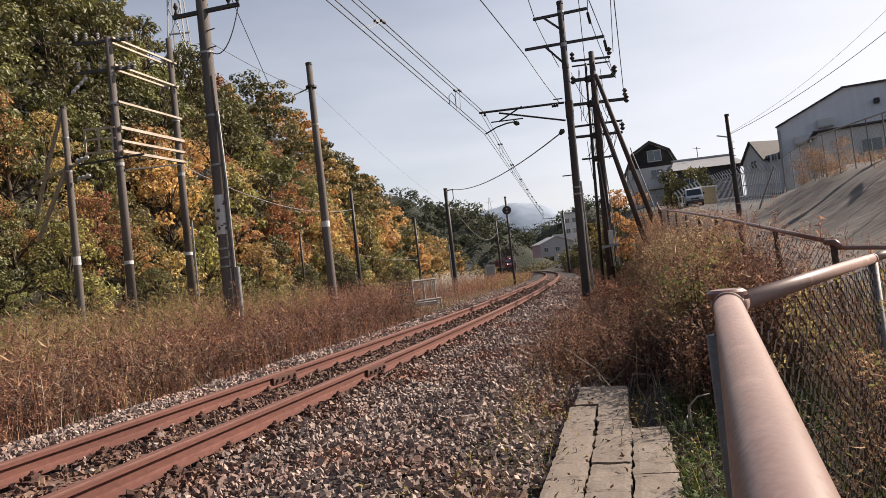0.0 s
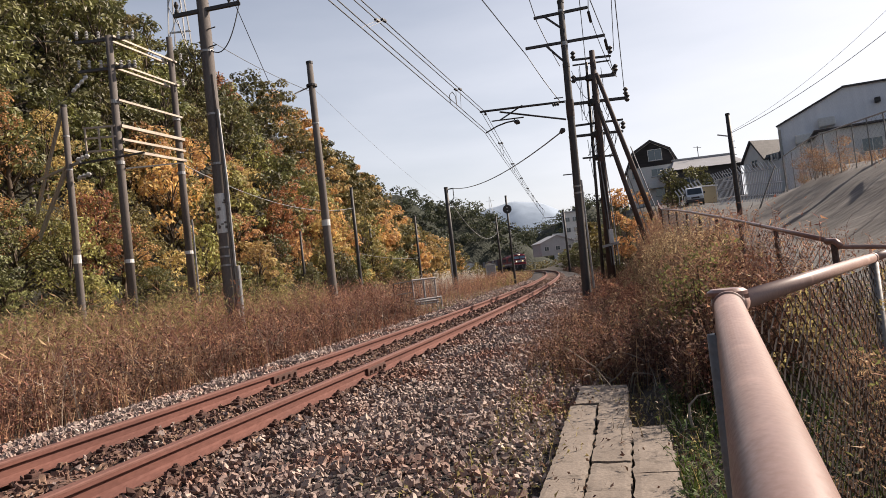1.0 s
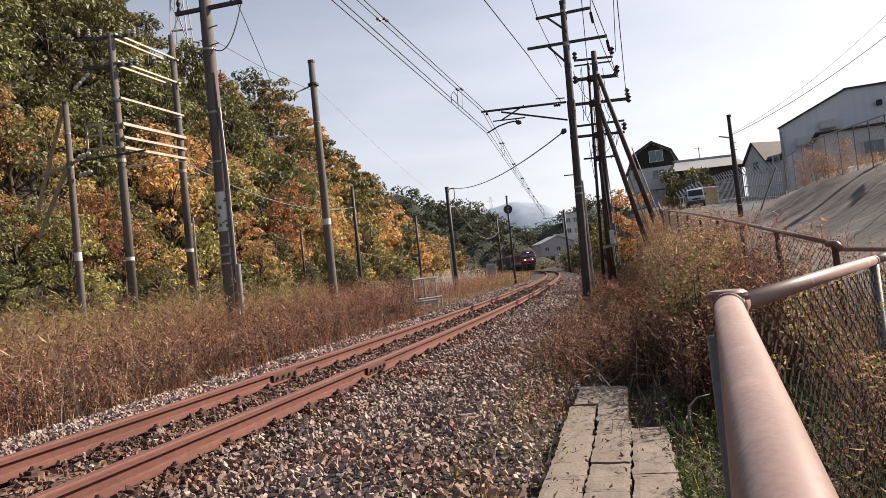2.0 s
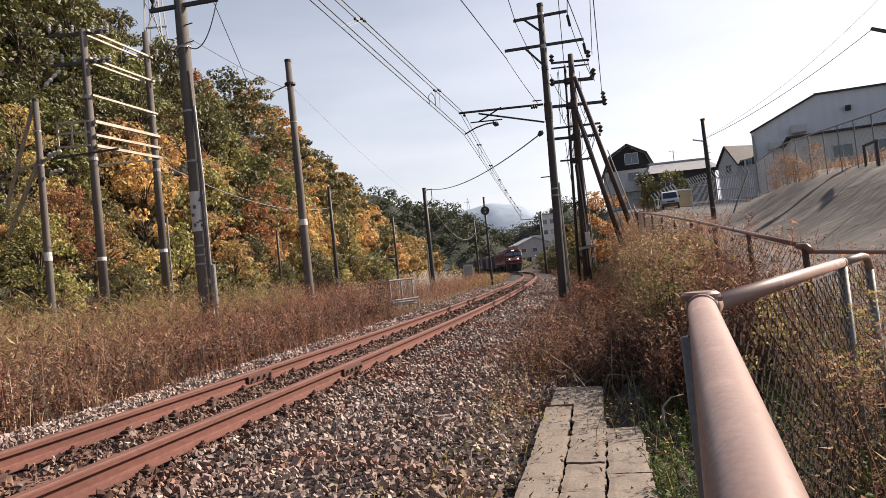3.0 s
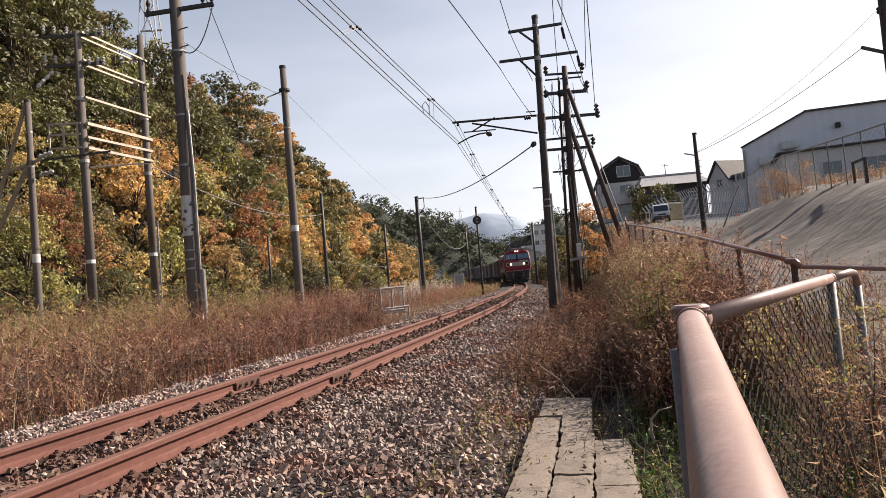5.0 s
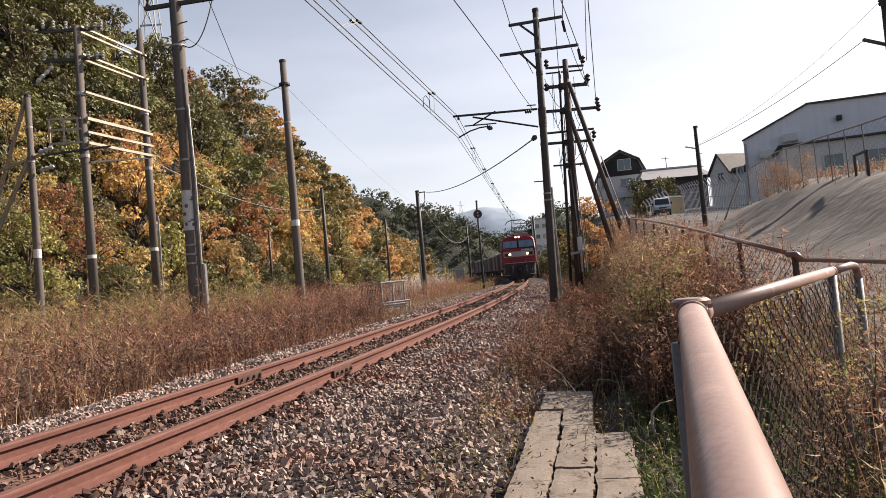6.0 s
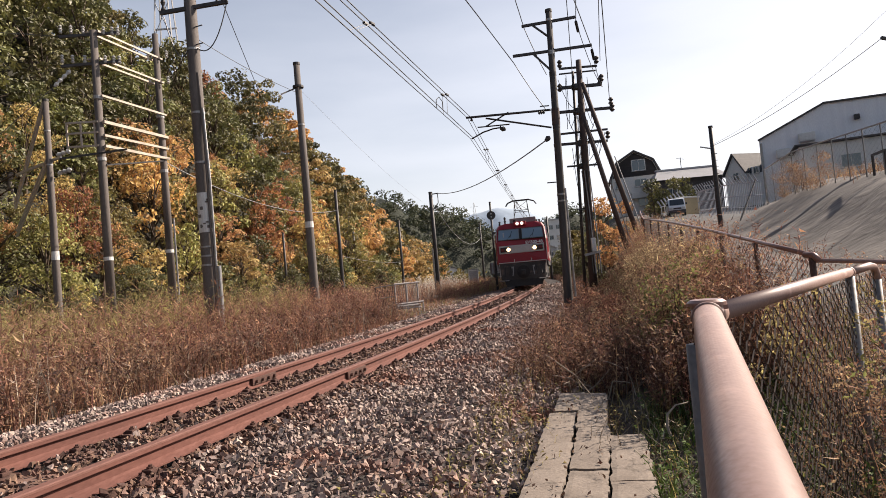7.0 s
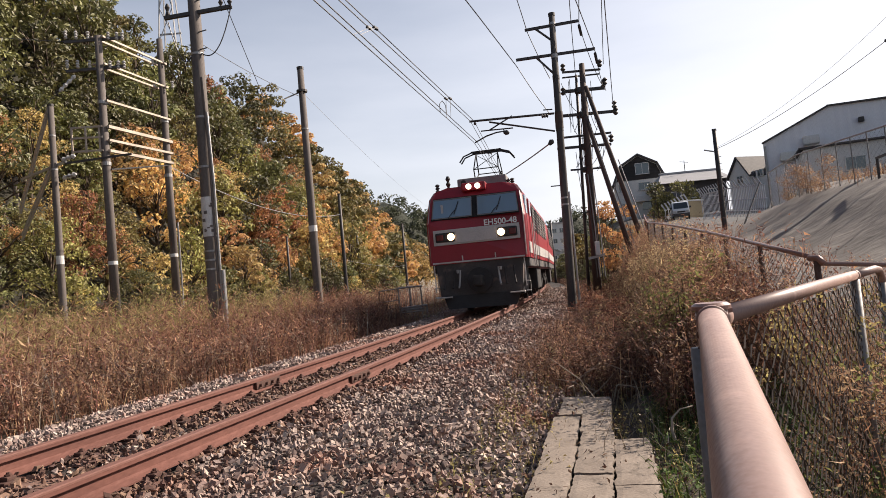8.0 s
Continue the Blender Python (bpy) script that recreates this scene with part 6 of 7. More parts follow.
    for a, b2 in (((15.6, 31.0, 4.2), (13.6, 29.0, 2.0)), ((16.0, 31.0, 3.2), (13.5, 27.0, 1.6)), ((15.8, 30.0, 3.0), (13.0, 26.5, 1.4))):
        part("stair_rail", bar(a, b2, 0.05), M["dark_steel"], f)
    g2 = thing("gate_frame", pose(12.85, 18.8, 2.55), "small dark open gate frame in the wire fence", "gate")
    for dx, dy in ((0, 0), (-0.22, -0.85)):
        part("post", bar((dx, dy, -0.5), (dx, dy, 0.75), 0.05), M["dark_steel"], g2)
    part("lintel", bar((0.02, 0.05, 0.75), (-0.24, -0.9, 0.75), 0.06), M["dark_steel"], g2)


build_town()


def bushes(name, pts, kind, label, count, size, seed, flat=0.8, group=""):
    """A shrub: stems from its foot to its clumps, and the leaves."""
    r = np.random.RandomState(seed)
    c = np.mean([p[:3] for p in pts], 0)
    low = min(p[2] - p[3] for p in pts)
    e = thing(name, pose(float(c[0]), float(c[1]), float(low)), label, "bush", group)
    for p in pts[:16]:
        x, y, z = p[0] - c[0], p[1] - c[1], p[2] - low
        part("stem", tube([(x * 0.8, y * 0.8, -0.1), (x * 0.95, y * 0.95, z * 0.5), (x, y, z)], [p[3] * 0.06, p[3] * 0.045, p[3] * 0.02], 5), M["bark"], e)
    v, f = leaf_cloud(r, [(p[0] - c[0], p[1] - c[1], p[2] - low) for p in pts], [p[3] for p in pts], count, size, flat)
    shared("foliage", mesh_of("foliage", v, f, LEAF[kind] if kind in LEAF else M[kind]), e, pose(0, 0, 0))
    return e


def build_bushes():
    r = random.Random(13)
    # ivy and dry creepers on the wire fence
    pts = []
    for i in range(26):
        q = i / 25
        y = 27.6 - 5.4 * q
        x = 14.86 - 1.25 * q
        pts.append((x + r.uniform(-0.05, 0.05), y, 3.3 + r.uniform(-0.4, 1.0) * (1 - 0.25 * q), r.uniform(0.15, 0.35)))
    bushes("creeper", pts, "dry", "dry tan creeper hanging on the wire fence", 5200, 0.028, 4)
    # the garden tree in front of the house and roadside shrubs
    bushes("bush", [(23.1 + 3.7 * i / 13, 67.4 + r.uniform(-0.5, 0.5), 6.8 + r.uniform(-1.5, 1.5), r.uniform(0.7, 1.1)) for i in range(14)], "evergreen", "dark clipped evergreen beside the road", 2600, 0.16, 5)
    bushes("bush", [(8.15 + r.uniform(-0.6, 0.6), 29 + r.uniform(-1, 1), 2.4 + r.uniform(-1.4, 1.3), r.uniform(0.3, 0.5)) for _ in range(12)], "orange", "orange leaved shrub behind the utility poles", 1500, 0.08, 6)
    bushes("bush", [(7.05 + r.uniform(-0.45, 0.45), 31 + r.uniform(-1, 1), 2.0 + r.uniform(-0.7, 0.5), r.uniform(0.25, 0.5)) for _ in range(7)], "olive", "green shrub behind the utility poles", 1300, 0.09, 7)
    # dark growth along the cutting
    for i in range(40):
        s = (36 if i < 20 else 62) + (i % 20) * (4.2 if i < 20 else 3.4)
        o = 4.3 + r.uniform(-0.5, 0.8) + (i // 20) * r.uniform(1.5, 3.0)
        p, _ = place(s, o)
        plant_tree("evergreen", 2 + i % 2, p.x, p.y, p.z - 0.5, r.uniform(0.24, 0.36) * (1 + 0.9 * float(step(s, 50, 85))), r.uniform(0, 360), 0.9, "shrub", "shrubs along the cutting", "dark evergreen shrub on the cutting slope")
    # leaves through the near fence, and the twining plant on the bank
    pts = []
    for i in range(46):
        q = r.random()
        pts.append((0.9 + 1.35 * q + r.uniform(0.0, 0.18), 1.85 + 1.55 * q + r.uniform(0.04, 0.4), r.uniform(-0.35, 0.62), r.uniform(0.05, 0.14)))
    bushes("bush", pts, "green", "green leafed twining plant in the fence", 420, 0.014, 8)
    bushes("bush", [(p[0] + 0.05, p[1] + 0.15, p[2] - 0.1, p[3] * 1.5) for p in pts[:34]], "dry", "withered tan plant behind the fence", 9000, 0.009, 9)
    bushes("bush", [(1.95 + r.uniform(-0.25, 0.5), 3.25 + r.uniform(-0.1, 0.55), r.uniform(0.2, 0.72), r.uniform(0.05, 0.13)) for _ in range(26)], "straw", "yellow green creeper round the fence posts", 1500, 0.012, 12)
    pts = []
    for i in range(30):
        s, o = 7.2 + r.uniform(0, 3.4), 3.9 + r.uniform(0, 0.8)
        p, _ = place(s, o)
        pts.append((p.x, p.y, p.z + r.uniform(0.35, 1.05), r.uniform(0.10, 0.22)))
    bushes("bush", pts, "green", "yellow green leafy weed on the bank", 1900, 0.022, 10)
    bushes("bush", [(p[0] + 0.2, p[1] + 0.4, p[2] + 0.1, p[3] * 1.2) for p in pts], "dry", "tan feathery weed on the bank", 6000, 0.018, 11)

    # withered leafy brambles that make up the body of the bank
    for s0, s1, o0, o1, z0, z1, kind, cnt, size, lab in (
            (8.5, 12.5, 2.5, 3.7, 0.08, 0.42, "shade_weed", 7000, 0.017, "withered bramble at the foot of the bank, darkened as shade"),
            (9.2, 16.0, 3.2, 4.4, 0.20, 0.75, "dry_red", 8000, 0.020, "reddish brown withered bramble on the bank"),
            (7.6, 10.5, 4.1, 5.1, 0.25, 0.80, "dry_red", 6000, 0.015, "reddish brown withered bramble beside the fence"),
            (10.0, 18.0, 3.9, 5.0, 0.55, 1.05, "tan", 6500, 0.020, "tan withered bramble on top of the bank, paled as sunlight"),
            (15.0, 27.0, 2.6, 4.4, 0.15, 0.70, "dry_red", 6500, 0.028, "reddish brown withered bramble by the catenary pole"),
            (6.8, 8.6, 3.95, 4.7, 0.08, 0.40, "shade_weed", 4500, 0.012, "withered bramble behind the lids, darkened as shade")):
        pts = []
        for i in range(44):
            p, _ = place(r.uniform(s0, s1), r.uniform(o0, o1))
            pts.append((p.x, p.y, p.z + r.uniform(z0, z1), r.uniform(0.10, 0.26) * (1 + size * 8)))
        bushes("bramble", pts, kind, lab, cnt, size, int(s0 * 10), group="brambles on the bank")
    # withered leaves hanging in the field's weeds
    q = np.random.RandomState(77)
    n = 1500
    s, o = q.uniform(4.5, 27, n), -2.9 - 4.6 * q.rand(n) ** 1.5
    k = -o > 3.0 + 1.3 * step(s, 12, 32)
    s, o = s[k], o[k]
    x, y, _ = on_line(s, o)
    z = ground_z(s, o) + q.uniform(0.25, 0.95, len(s)) * (0.7 + 0.3 * step(-o, 2.8, 4.0))
    v, f = leaf_cloud(q, np.stack([x, y, z], 1), q.uniform(0.08, 0.22, len(s)), 26000, 0.017)
    tagged(new("withered_leaves", mesh_of("withered_leaves", v, f, M["dry_red"])), "withered red brown leaves hanging in the dry weeds", "leaves", kind="stuff")


build_bushes()


# ---- the distance ----
def mound(name, cx, cy, length, width, height, turn, seed, label, material, rough_=0.12):
    r = np.random.RandomState(seed)
    n, m = 40, 16
    u, w = np.meshgrid(np.linspace(-1, 1, n), np.linspace(-1, 1, m), indexing="ij")
    z = height * np.clip(1 - np.abs(u) ** 2.2, 0, 1) * np.cos(w * math.pi / 2) ** 0.8
    z = z * (1 + rough_ * np.sin(u * 9 + seed) + rough_ * 0.6 * np.sin(u * 23 + seed * 2)) - 1.0
    x, y = u * length / 2, w * width / 2
    a = radians(turn)
    X_, Y_ = cx + x * math.cos(a) - y * math.sin(a), cy + x * math.sin(a) + y * math.cos(a)
    idx = np.arange(n * m).reshape(n, m)
    f = np.stack([idx[:-1, :-1], idx[1:, :-1], idx[1:, 1:], idx[:-1, 1:]], -1).reshape(-1, 4)
    V = np.stack([X_.ravel(), Y_.ravel(), z.ravel()], 1)
    tagged(new(name, mesh_of(name, V, f, M[material], True)), label, "hill", kind="structure")
    return V


def build_distance():
    M["far_green"] = mat("far_wood_floor", (0.022, 0.028, 0.014), (0.014, 0.018, 0.01), 0.95, scale=0.15, fine=1.5, bump=0.8, dist=0.6)
    M["far_leaf"] = mat("far_wood_leaf", (0.13, 0.135, 0.07), (0.035, 0.045, 0.028), 0.8, scale=0.12, fine=2, bump=0, island=0.5, leaf=0.25)
    r = np.random.RandomState(31)
    for cx, cy, ln, wd, ht, turn, seed, kind, cnt in ((-22, 235, 130, 60, 31, 28, 2, "evergreen", 12500), (72, 290, 110, 60, 23, -6, 3, "olive", 6000), (20, 420, 260, 60, 22, 0, 5, "olive", 7000)):
        V = mound("far_hill", cx, cy, ln, wd, ht, turn, seed, "wooded hill beyond the bend of the track", "far_green")
        V = V[V[:, 2] > 0.2]
        p = V[r.randint(0, len(V), 420)] + r.normal(size=(420, 3)) * (2.5, 2.5, 0.3)
        v, f = leaf_cloud(r, p + (0, 0, 1.5), r.uniform(1.8, 3.6, 420), cnt * 3, 0.54, 0.7, 0.4)
        tagged(new("far_woods", mesh_of("far_woods", v, f, M["far_leaf"])), "dark woods covering a far hill", "woods", kind="stuff")
    # Distance haze is put into the mountain's pale blue colour.
    M["haze"] = mat("hazed_far_mountain", (0.33, 0.40, 0.49), (0.31, 0.38, 0.47), 1.0, scale=0.002, fine=0.02, bump=0)
    mound("backdrop", 335, 3050, 950, 700, 290, 0, 7, "far mountain with distance haze in its pale blue colour", "haze", 0.015)
    # valley floor growth and the town in the bend
    n = 240
    s, o = r.uniform(95, 300, n), np.where(r.rand(n) < 0.5, r.uniform(-60, -5, n), r.uniform(6, 40, n))
    x, y, _ = on_line(s, o)
    z = ground_z(s, o)
    p = np.stack([x, y, z + 0.8], 1)
    v, f = leaf_cloud(r, p, r.uniform(0.8, 2.4, n), 9000, 0.34, 0.8)
    tagged(new("far_scrub", mesh_of("far_scrub", v, f, LEAF["olive"])), "olive scrub along the valley floor", "scrub", kind="stuff")
    b = thing("apartment_building", pose(42.0, 210, 1.0, 0, 0, -8), "white stepped apartment building far up the valley", "apartment building")
    part("wall", box(0, 5, 7.5, 6.5, 10, 15, 0.05), M["house_wall"], b)
    part("wing", box(-4.5, 6, 4.5, 5, 10, 9, 0.05), M["house_wall"], b)
    part("roof", box(0, 5, 15.1, 6.9, 10.4, 0.4), M["roof_pale"], b)
    for i in range(4):
        for x in (-2.0, 0.2, 2.2):
            window(b, x, 0, 3.2 + 3.2 * i, 1.3, 1.3)
    for i in range(2):
        for x in (-5.8, -3.6):
            window(b, x, 1, 3.0 + 3.2 * i, 1.3, 1.3)
    for x, y, z, w, h, mt, lab in ((30, 175, 3.0, 9, 5, "roof_pale", "grey roofed shed up the valley"), (44, 215, 4, 10, 7, "cladding", "pale house up the valley"), (16, 250, 1, 10, 6, "house_wall", "pale house up the valley"),
                                   (4, 240, 0, 9, 5, "house_wall", "pale house in the valley"), (-6, 215, 0, 8, 5, "cladding", "pale house in the valley"), (8, 200, 0, 7, 4, "house_wall", "pale house in the valley")):
        e = thing("house", pose(x, y, z, 0, 0, 10), lab, "house", "far houses")
        part("wall", gable_end(w, 7, h * 0.65, h * 0.35), M[mt], e)
        part("roof", gable(w, 7, h * 0.65, h * 0.35), M["roof_dark" if mt != "roof_pale" else "roof_pale"], e)
        for k in range(3):
            window(e, -w / 3 + k * w / 3, 0, h * 0.35, 1.2, 1.1)
    # pylons
    for x, y, z0, z1, sz, lab in ((-42, 120, 10, 66, 3.4, "grey lattice power pylon behind the hill"), (72, 900, 0, 98, 9.0, "far lattice power pylon on the skyline")):
        e = thing("pylon", pose(x, y, z0), lab, "pylon", "pylons")
        h = z1 - z0
        for sx in (-1, 1):
            for sy in (-1, 1):
                part("leg", bar((sx * sz, sy * sz, 0), (sx * 0.5, sy * 0.5, h), 0.2), M["steel"], e)
        for k in range(9):
            q0, q1 = k / 9, (k + 1) / 9
            w0, w1 = sz + (0.5 - sz) * q0, sz + (0.5 - sz) * q1
            for sg in (-1, 1):
                part("lattice", bar((-w0 * sg, -w0, h * q0), (w1 * sg, -w1, h * q1), 0.12), M["steel"], e)
        for q in (0.7, 0.82, 0.94):
            part("arm", bar((-sz * 0.6, 0, h * q), (sz * 0.6, 0, h * q), 0.25), M["steel"], e)


build_distance()


# ---- the freight train ----
M["red"] = mat("red_locomotive_paint", (0.31, 0.010, 0.022), (0.25, 0.008, 0.018), 0.45, 0.0, scale=1.2, fine=40, bump=0.04, dist=0.002)
M["loco_white"] = mat("dull_white_band", (0.52, 0.49, 0.47), (0.45, 0.42, 0.40), 0.5, scale=2, fine=30, bump=0.05, dist=0.002)
M["loco_grey"] = mat("sooty_grey_skirt", (0.085, 0.08, 0.08), (0.055, 0.05, 0.05), 0.75, 0.1, scale=2, fine=40, bump=0.2, dist=0.006, spots=(0.16, 0.12, 0.10), spot_scale=3)
M["loco_roof"] = mat("grey_roof_gear", (0.27, 0.255, 0.25), (0.2, 0.19, 0.185), 0.7, 0.1, scale=3, fine=40, bump=0.1, dist=0.004)
M["bogie"] = mat("oily_bogie_black", (0.045, 0.042, 0.042), (0.03, 0.028, 0.028), 0.75, 0.2, scale=5, fine=50, bump=0.3, dist=0.006)
# Pale blue base colour and part metal stand in for reflected sky.
M["screen"] = glass("sky_tinted_glass", (0.50, 0.64, 0.72), 0.12)
M["screen"].node_tree.nodes["Principled BSDF"].inputs["Metallic"].default_value = 0.55
M["lamp_on"] = glow("lit_headlamp", (1.0, 0.66, 0.36), 3.0)
M["lamp_top"] = glow("lit_top_lamp", (1.0, 0.82, 0.66), 1.4)
M["lettering"] = mat("white_lettering", (0.80, 0.78, 0.76), (0.74, 0.72, 0.70), 0.5, bump=0)
M["container"] = mat("container_maroon", (0.20, 0.12, 0.115), (0.14, 0.09, 0.085), 0.7, scale=1, fine=20, bump=0.1, dist=0.01, obj=0.4)
M["container_grey"] = mat("container_grey", (0.36, 0.34, 0.33), (0.27, 0.255, 0.25), 0.7, scale=1, fine=20, bump=0.1, dist=0.01, obj=0.3)
WHEEL_R = 0.56


def loft(sections, bm=None):
    """Skins a run of equal rings; closes both ends."""
    bm = bm or bmesh.new()
    rings = [[bm.verts.new(p) for p in ring] for ring in sections]
    k = len(rings[0])
    for a, b in zip(rings, rings[1:]):
        for i in range(k):
            bm.faces.new((a[i], a[(i + 1) % k], b[(i + 1) % k], b[i]))
    bm.faces.new(rings[0][::-1])
    bm.faces.new(rings[-1])
    return bm


def quad(parent, name, pts, material, thick=0.02, label=""):
    b = bmesh.new()
    b.faces.new([b.verts.new(p) for p in pts])
    bmesh.ops.solidify(b, geom=b.faces[:], thickness=thick)
    return part(name, b, M[material], parent, label)


def wheelset(parent, y):
    b = tube([(-0.8, 0, 0), (0.8, 0, 0)], 0.09, 10)
    for sx in (-1, 1):
        tube([(sx * 0.50, 0, 0), (sx * 0.53, 0, 0), (sx * 0.535, 0, 0), (sx * 0.64, 0, 0)], [WHEEL_R + 0.028, WHEEL_R + 0.028, WHEEL_R, WHEEL_R - 0.01], 28, b)
    for k in range(6):
        a = k * math.pi / 3
        for sx in (-0.66, 0.66):
            box(0, 0, 0, 0.04, 0.07, 0.30, 0, b, Matrix.Translation((sx, 0.3 * math.sin(a), 0.3 * math.cos(a))) @ pose(0, 0, 0, -math.degrees(a)))
    return part("wheelset", b, M["bogie"], parent, m=pose(0, y, WHEEL_R))


def bogie(parent, y):
    b = bmesh.new()
    for sx in (-1, 1):
        box(sx * 0.98, y, 0.72, 0.16, 3.3, 0.24, 0.03, b)
        for dy in (-1.25, 1.25):
            box(sx * 1.02, y + dy, 0.55, 0.24, 0.36, 0.36, 0.04, b)
            tube([(sx * 1.02, y + dy - 0.3, 0.6), (sx * 1.02, y + dy - 0.3, 0.95)], 0.09, 8, b)
            tube([(sx * 1.02, y + dy + 0.3, 0.6), (sx * 1.02, y + dy + 0.3, 0.95)], 0.09, 8, b)
        box(sx * 1.0, y, 0.98, 0.3, 0.5, 0.22, 0.04, b)
        tube([(sx * 1.1, y - 1.2, 0.85), (sx * 1.1, y - 0.3, 0.7)], 0.05, 6, b)
    box(0, y, 0.62, 1.9, 0.5, 0.25, 0.03, b)
    part("bogie_frame", b, M["bogie"], parent)


def letters(text, size, parent, m, material, label):
    cu = bpy.data.curves.new("number", "FONT")
    cu.body, cu.size, cu.extrude, cu.offset = text, size, 0.004, 0.005
    cu.align_x, cu.align_y = "CENTER", "CENTER"
    tmp = new("number", cu)
    bpy.context.view_layer.update()
    me = bpy.data.meshes.new_from_object(tmp.evaluated_get(bpy.context.evaluated_depsgraph_get()))
    bpy.data.objects.remove(tmp)
    me.materials.clear()
    me.materials.append(M[material])
    o = new("number", me)
    o.parent, o.matrix_basis = parent, m
    return tagged(o, label)


def loco_unit(cab, label):
    """One half of the twin-unit engine; the cab end is at y = 0 and faces -y."""
    e = thing("locomotive", pose(0, 0, 0), label, "locomotive", "engine units")
    L = 12.2
    W = 1.44
    # the body's cross-section rises to a rounded roof; at the cab the face leans back above the window sill
    def ring(y_low, y_mid, y_win, y_top, tuck=0.0):
        w = W - tuck
        pts = []
        for sx in (-1, 1):
            row = [(sx * w, y_low, 1.42), (sx * w, y_mid, 2.62), (sx * (w - 0.07), y_win, 3.36), (sx * (w - 0.20), y_top, 3.58), (sx * (w - 0.55), y_top + 0.02, 3.68)]
            pts.append(row)
        return pts[1] + pts[0][::-1]
    rings = [ring(0.0, 0.0, 0.30, 0.46, 0.07), ring(0.08, 0.08, 0.40, 0.56, 0.0), ring(1.2, 1.2, 1.3, 1.4), ring(L - 1.3, L - 1.3, L - 1.3, L - 1.3), ring(L - 0.1, L - 0.1, L - 0.1, L - 0.1), ring(L, L, L, L, 0.05)]
    body = part("body", loft(rings), M["red"], e, "deep red painted body")
    fw = W - 0.07
    if cab:
        # windscreens, set in a dark surround, with the pillar between
        def face(x, z, out=0.0):
            if z <= 2.62:
                return (x, -out, z)
            return (x, (z - 2.62) / 0.74 * 0.30 - out, z)
        quad(e, "window_surround", [face(-1.29, 2.70, 0.012), face(1.29, 2.70, 0.012), face(1.22, 3.36, 0.012), face(-1.22, 3.36, 0.012)], "bogie", 0.01, "black windscreen surround")
        for sx in (-1, 1):
            w = quad(e, "windscreen", [face(sx * 0.10, 2.77, 0.026), face(sx * 1.24, 2.77, 0.026), face(sx * 1.19, 3.30, 0.026), face(sx * 0.10, 3.30, 0.026)], "screen", 0.012, "windscreen with reflected sky put into its blue colour")
            part("wiper", tube([face(0.62 * sx - 0.16, 2.72, 0.06), face(0.62 * sx - 0.04, 2.88, 0.055), face(0.62 * sx + 0.10, 3.02, 0.05)], 0.010, 5), M["bogie"], w)
            part("wiper_blade", bar(face(0.62 * sx + 0.02, 2.84, 0.05), face(0.62 * sx + 0.15, 3.22, 0.05), 0.018), M["bogie"], w)
            b = bmesh.new()
            for a1, a2 in ((face(sx * 0.10, 2.75, 0.03), face(sx * 1.25, 2.75, 0.03)), (face(sx * 0.10, 3.32, 0.03), face(sx * 1.19, 3.32, 0.03)), (face(sx * 1.25, 2.75, 0.03), face(sx * 1.20, 3.32, 0.03)), (face(sx * 0.09, 2.75, 0.03), face(sx * 0.09, 3.32, 0.03))):
                bar(a1, a2, 0.022, 0.025, b)
            part("frame", b, M["loco_roof"], w, "thin grey window frame")
        part("blind", box(-0.95, 0.10, 2.98, 0.06, 0.02, 0.34), M["loco_white"], e)
        # the pale lamp band
        part("lamp_band", box(0, -0.015, 2.19, 2.50, 0.05, 0.44, 0.015), M["loco_white"], e, "dull white lamp band")
        part("light_panel", box(0, -0.045, 2.19, 1.18, 0.03, 0.36, 0.01), M["loco_white"], e)
        for sx in (-1, 1):
            part("lamp_well", box(sx * 0.90, -0.045, 2.19, 0.56, 0.04, 0.27, 0.04), M["bogie"], e, "black lamp surround")
            part("headlamp", tube([(sx * 0.725, -0.05, 2.19), (sx * 0.725, -0.085, 2.19), (sx * 0.725, -0.095, 2.19)], [0.105, 0.105, 0.09], 20), M["lamp_on"], e, "lit warm white headlamp")
            part("tail_lamp", box(sx * 1.05, -0.07, 2.19, 0.20, 0.03, 0.17, 0.02), M["tail"], e, "unlit dark red marker lamp")
        letters("EH500-48", 0.235, e, pose(0.72, -0.012, 2.50, 90), "lettering", "white engine number")
        part("lower_line", box(0, -0.02, 1.46, 2.66, 0.04, 0.045, 0.008), M["loco_white"], e, "pale line along the skirt")
        for x in (-0.45, 0.50):
            part("handhold", box(x, -0.03, 1.56, 0.03, 0.04, 0.14, 0.005), M["loco_white"], e)
        # roof lamps
        part("lamp_housing", box(0, 0.50, 3.62, 0.72, 0.5, 0.24, 0.05), M["red"], e)
        for x in (-0.13, 0.13):
            part("roof_lamp", tube([(x, 0.255, 3.62), (x, 0.215, 3.62)], 0.085, 16), M["lamp_top"], e, "lit white roof lamp")
        # skirt, coupler, hoses, plough
        part("skirt", loft([[(-1.26, 0.05, 1.43), (1.26, 0.05, 1.43), (1.18, 0.12, 0.50), (-1.18, 0.12, 0.50)], [(-1.36, 0.6, 1.43), (1.36, 0.6, 1.43), (1.3, 0.6, 0.5), (-1.3, 0.6, 0.5)]]), M["loco_grey"], e, "sooty dark grey front skirt")
        part("coupler", box(0, -0.28, 0.88, 0.26, 0.62, 0.30, 0.06), M["bogie"], e, "black knuckle coupler")
        part("coupler_guard", tube([(0, 0.02, 0.9), (0, -0.08, 0.9)], 0.36, 20), M["bogie"], e)
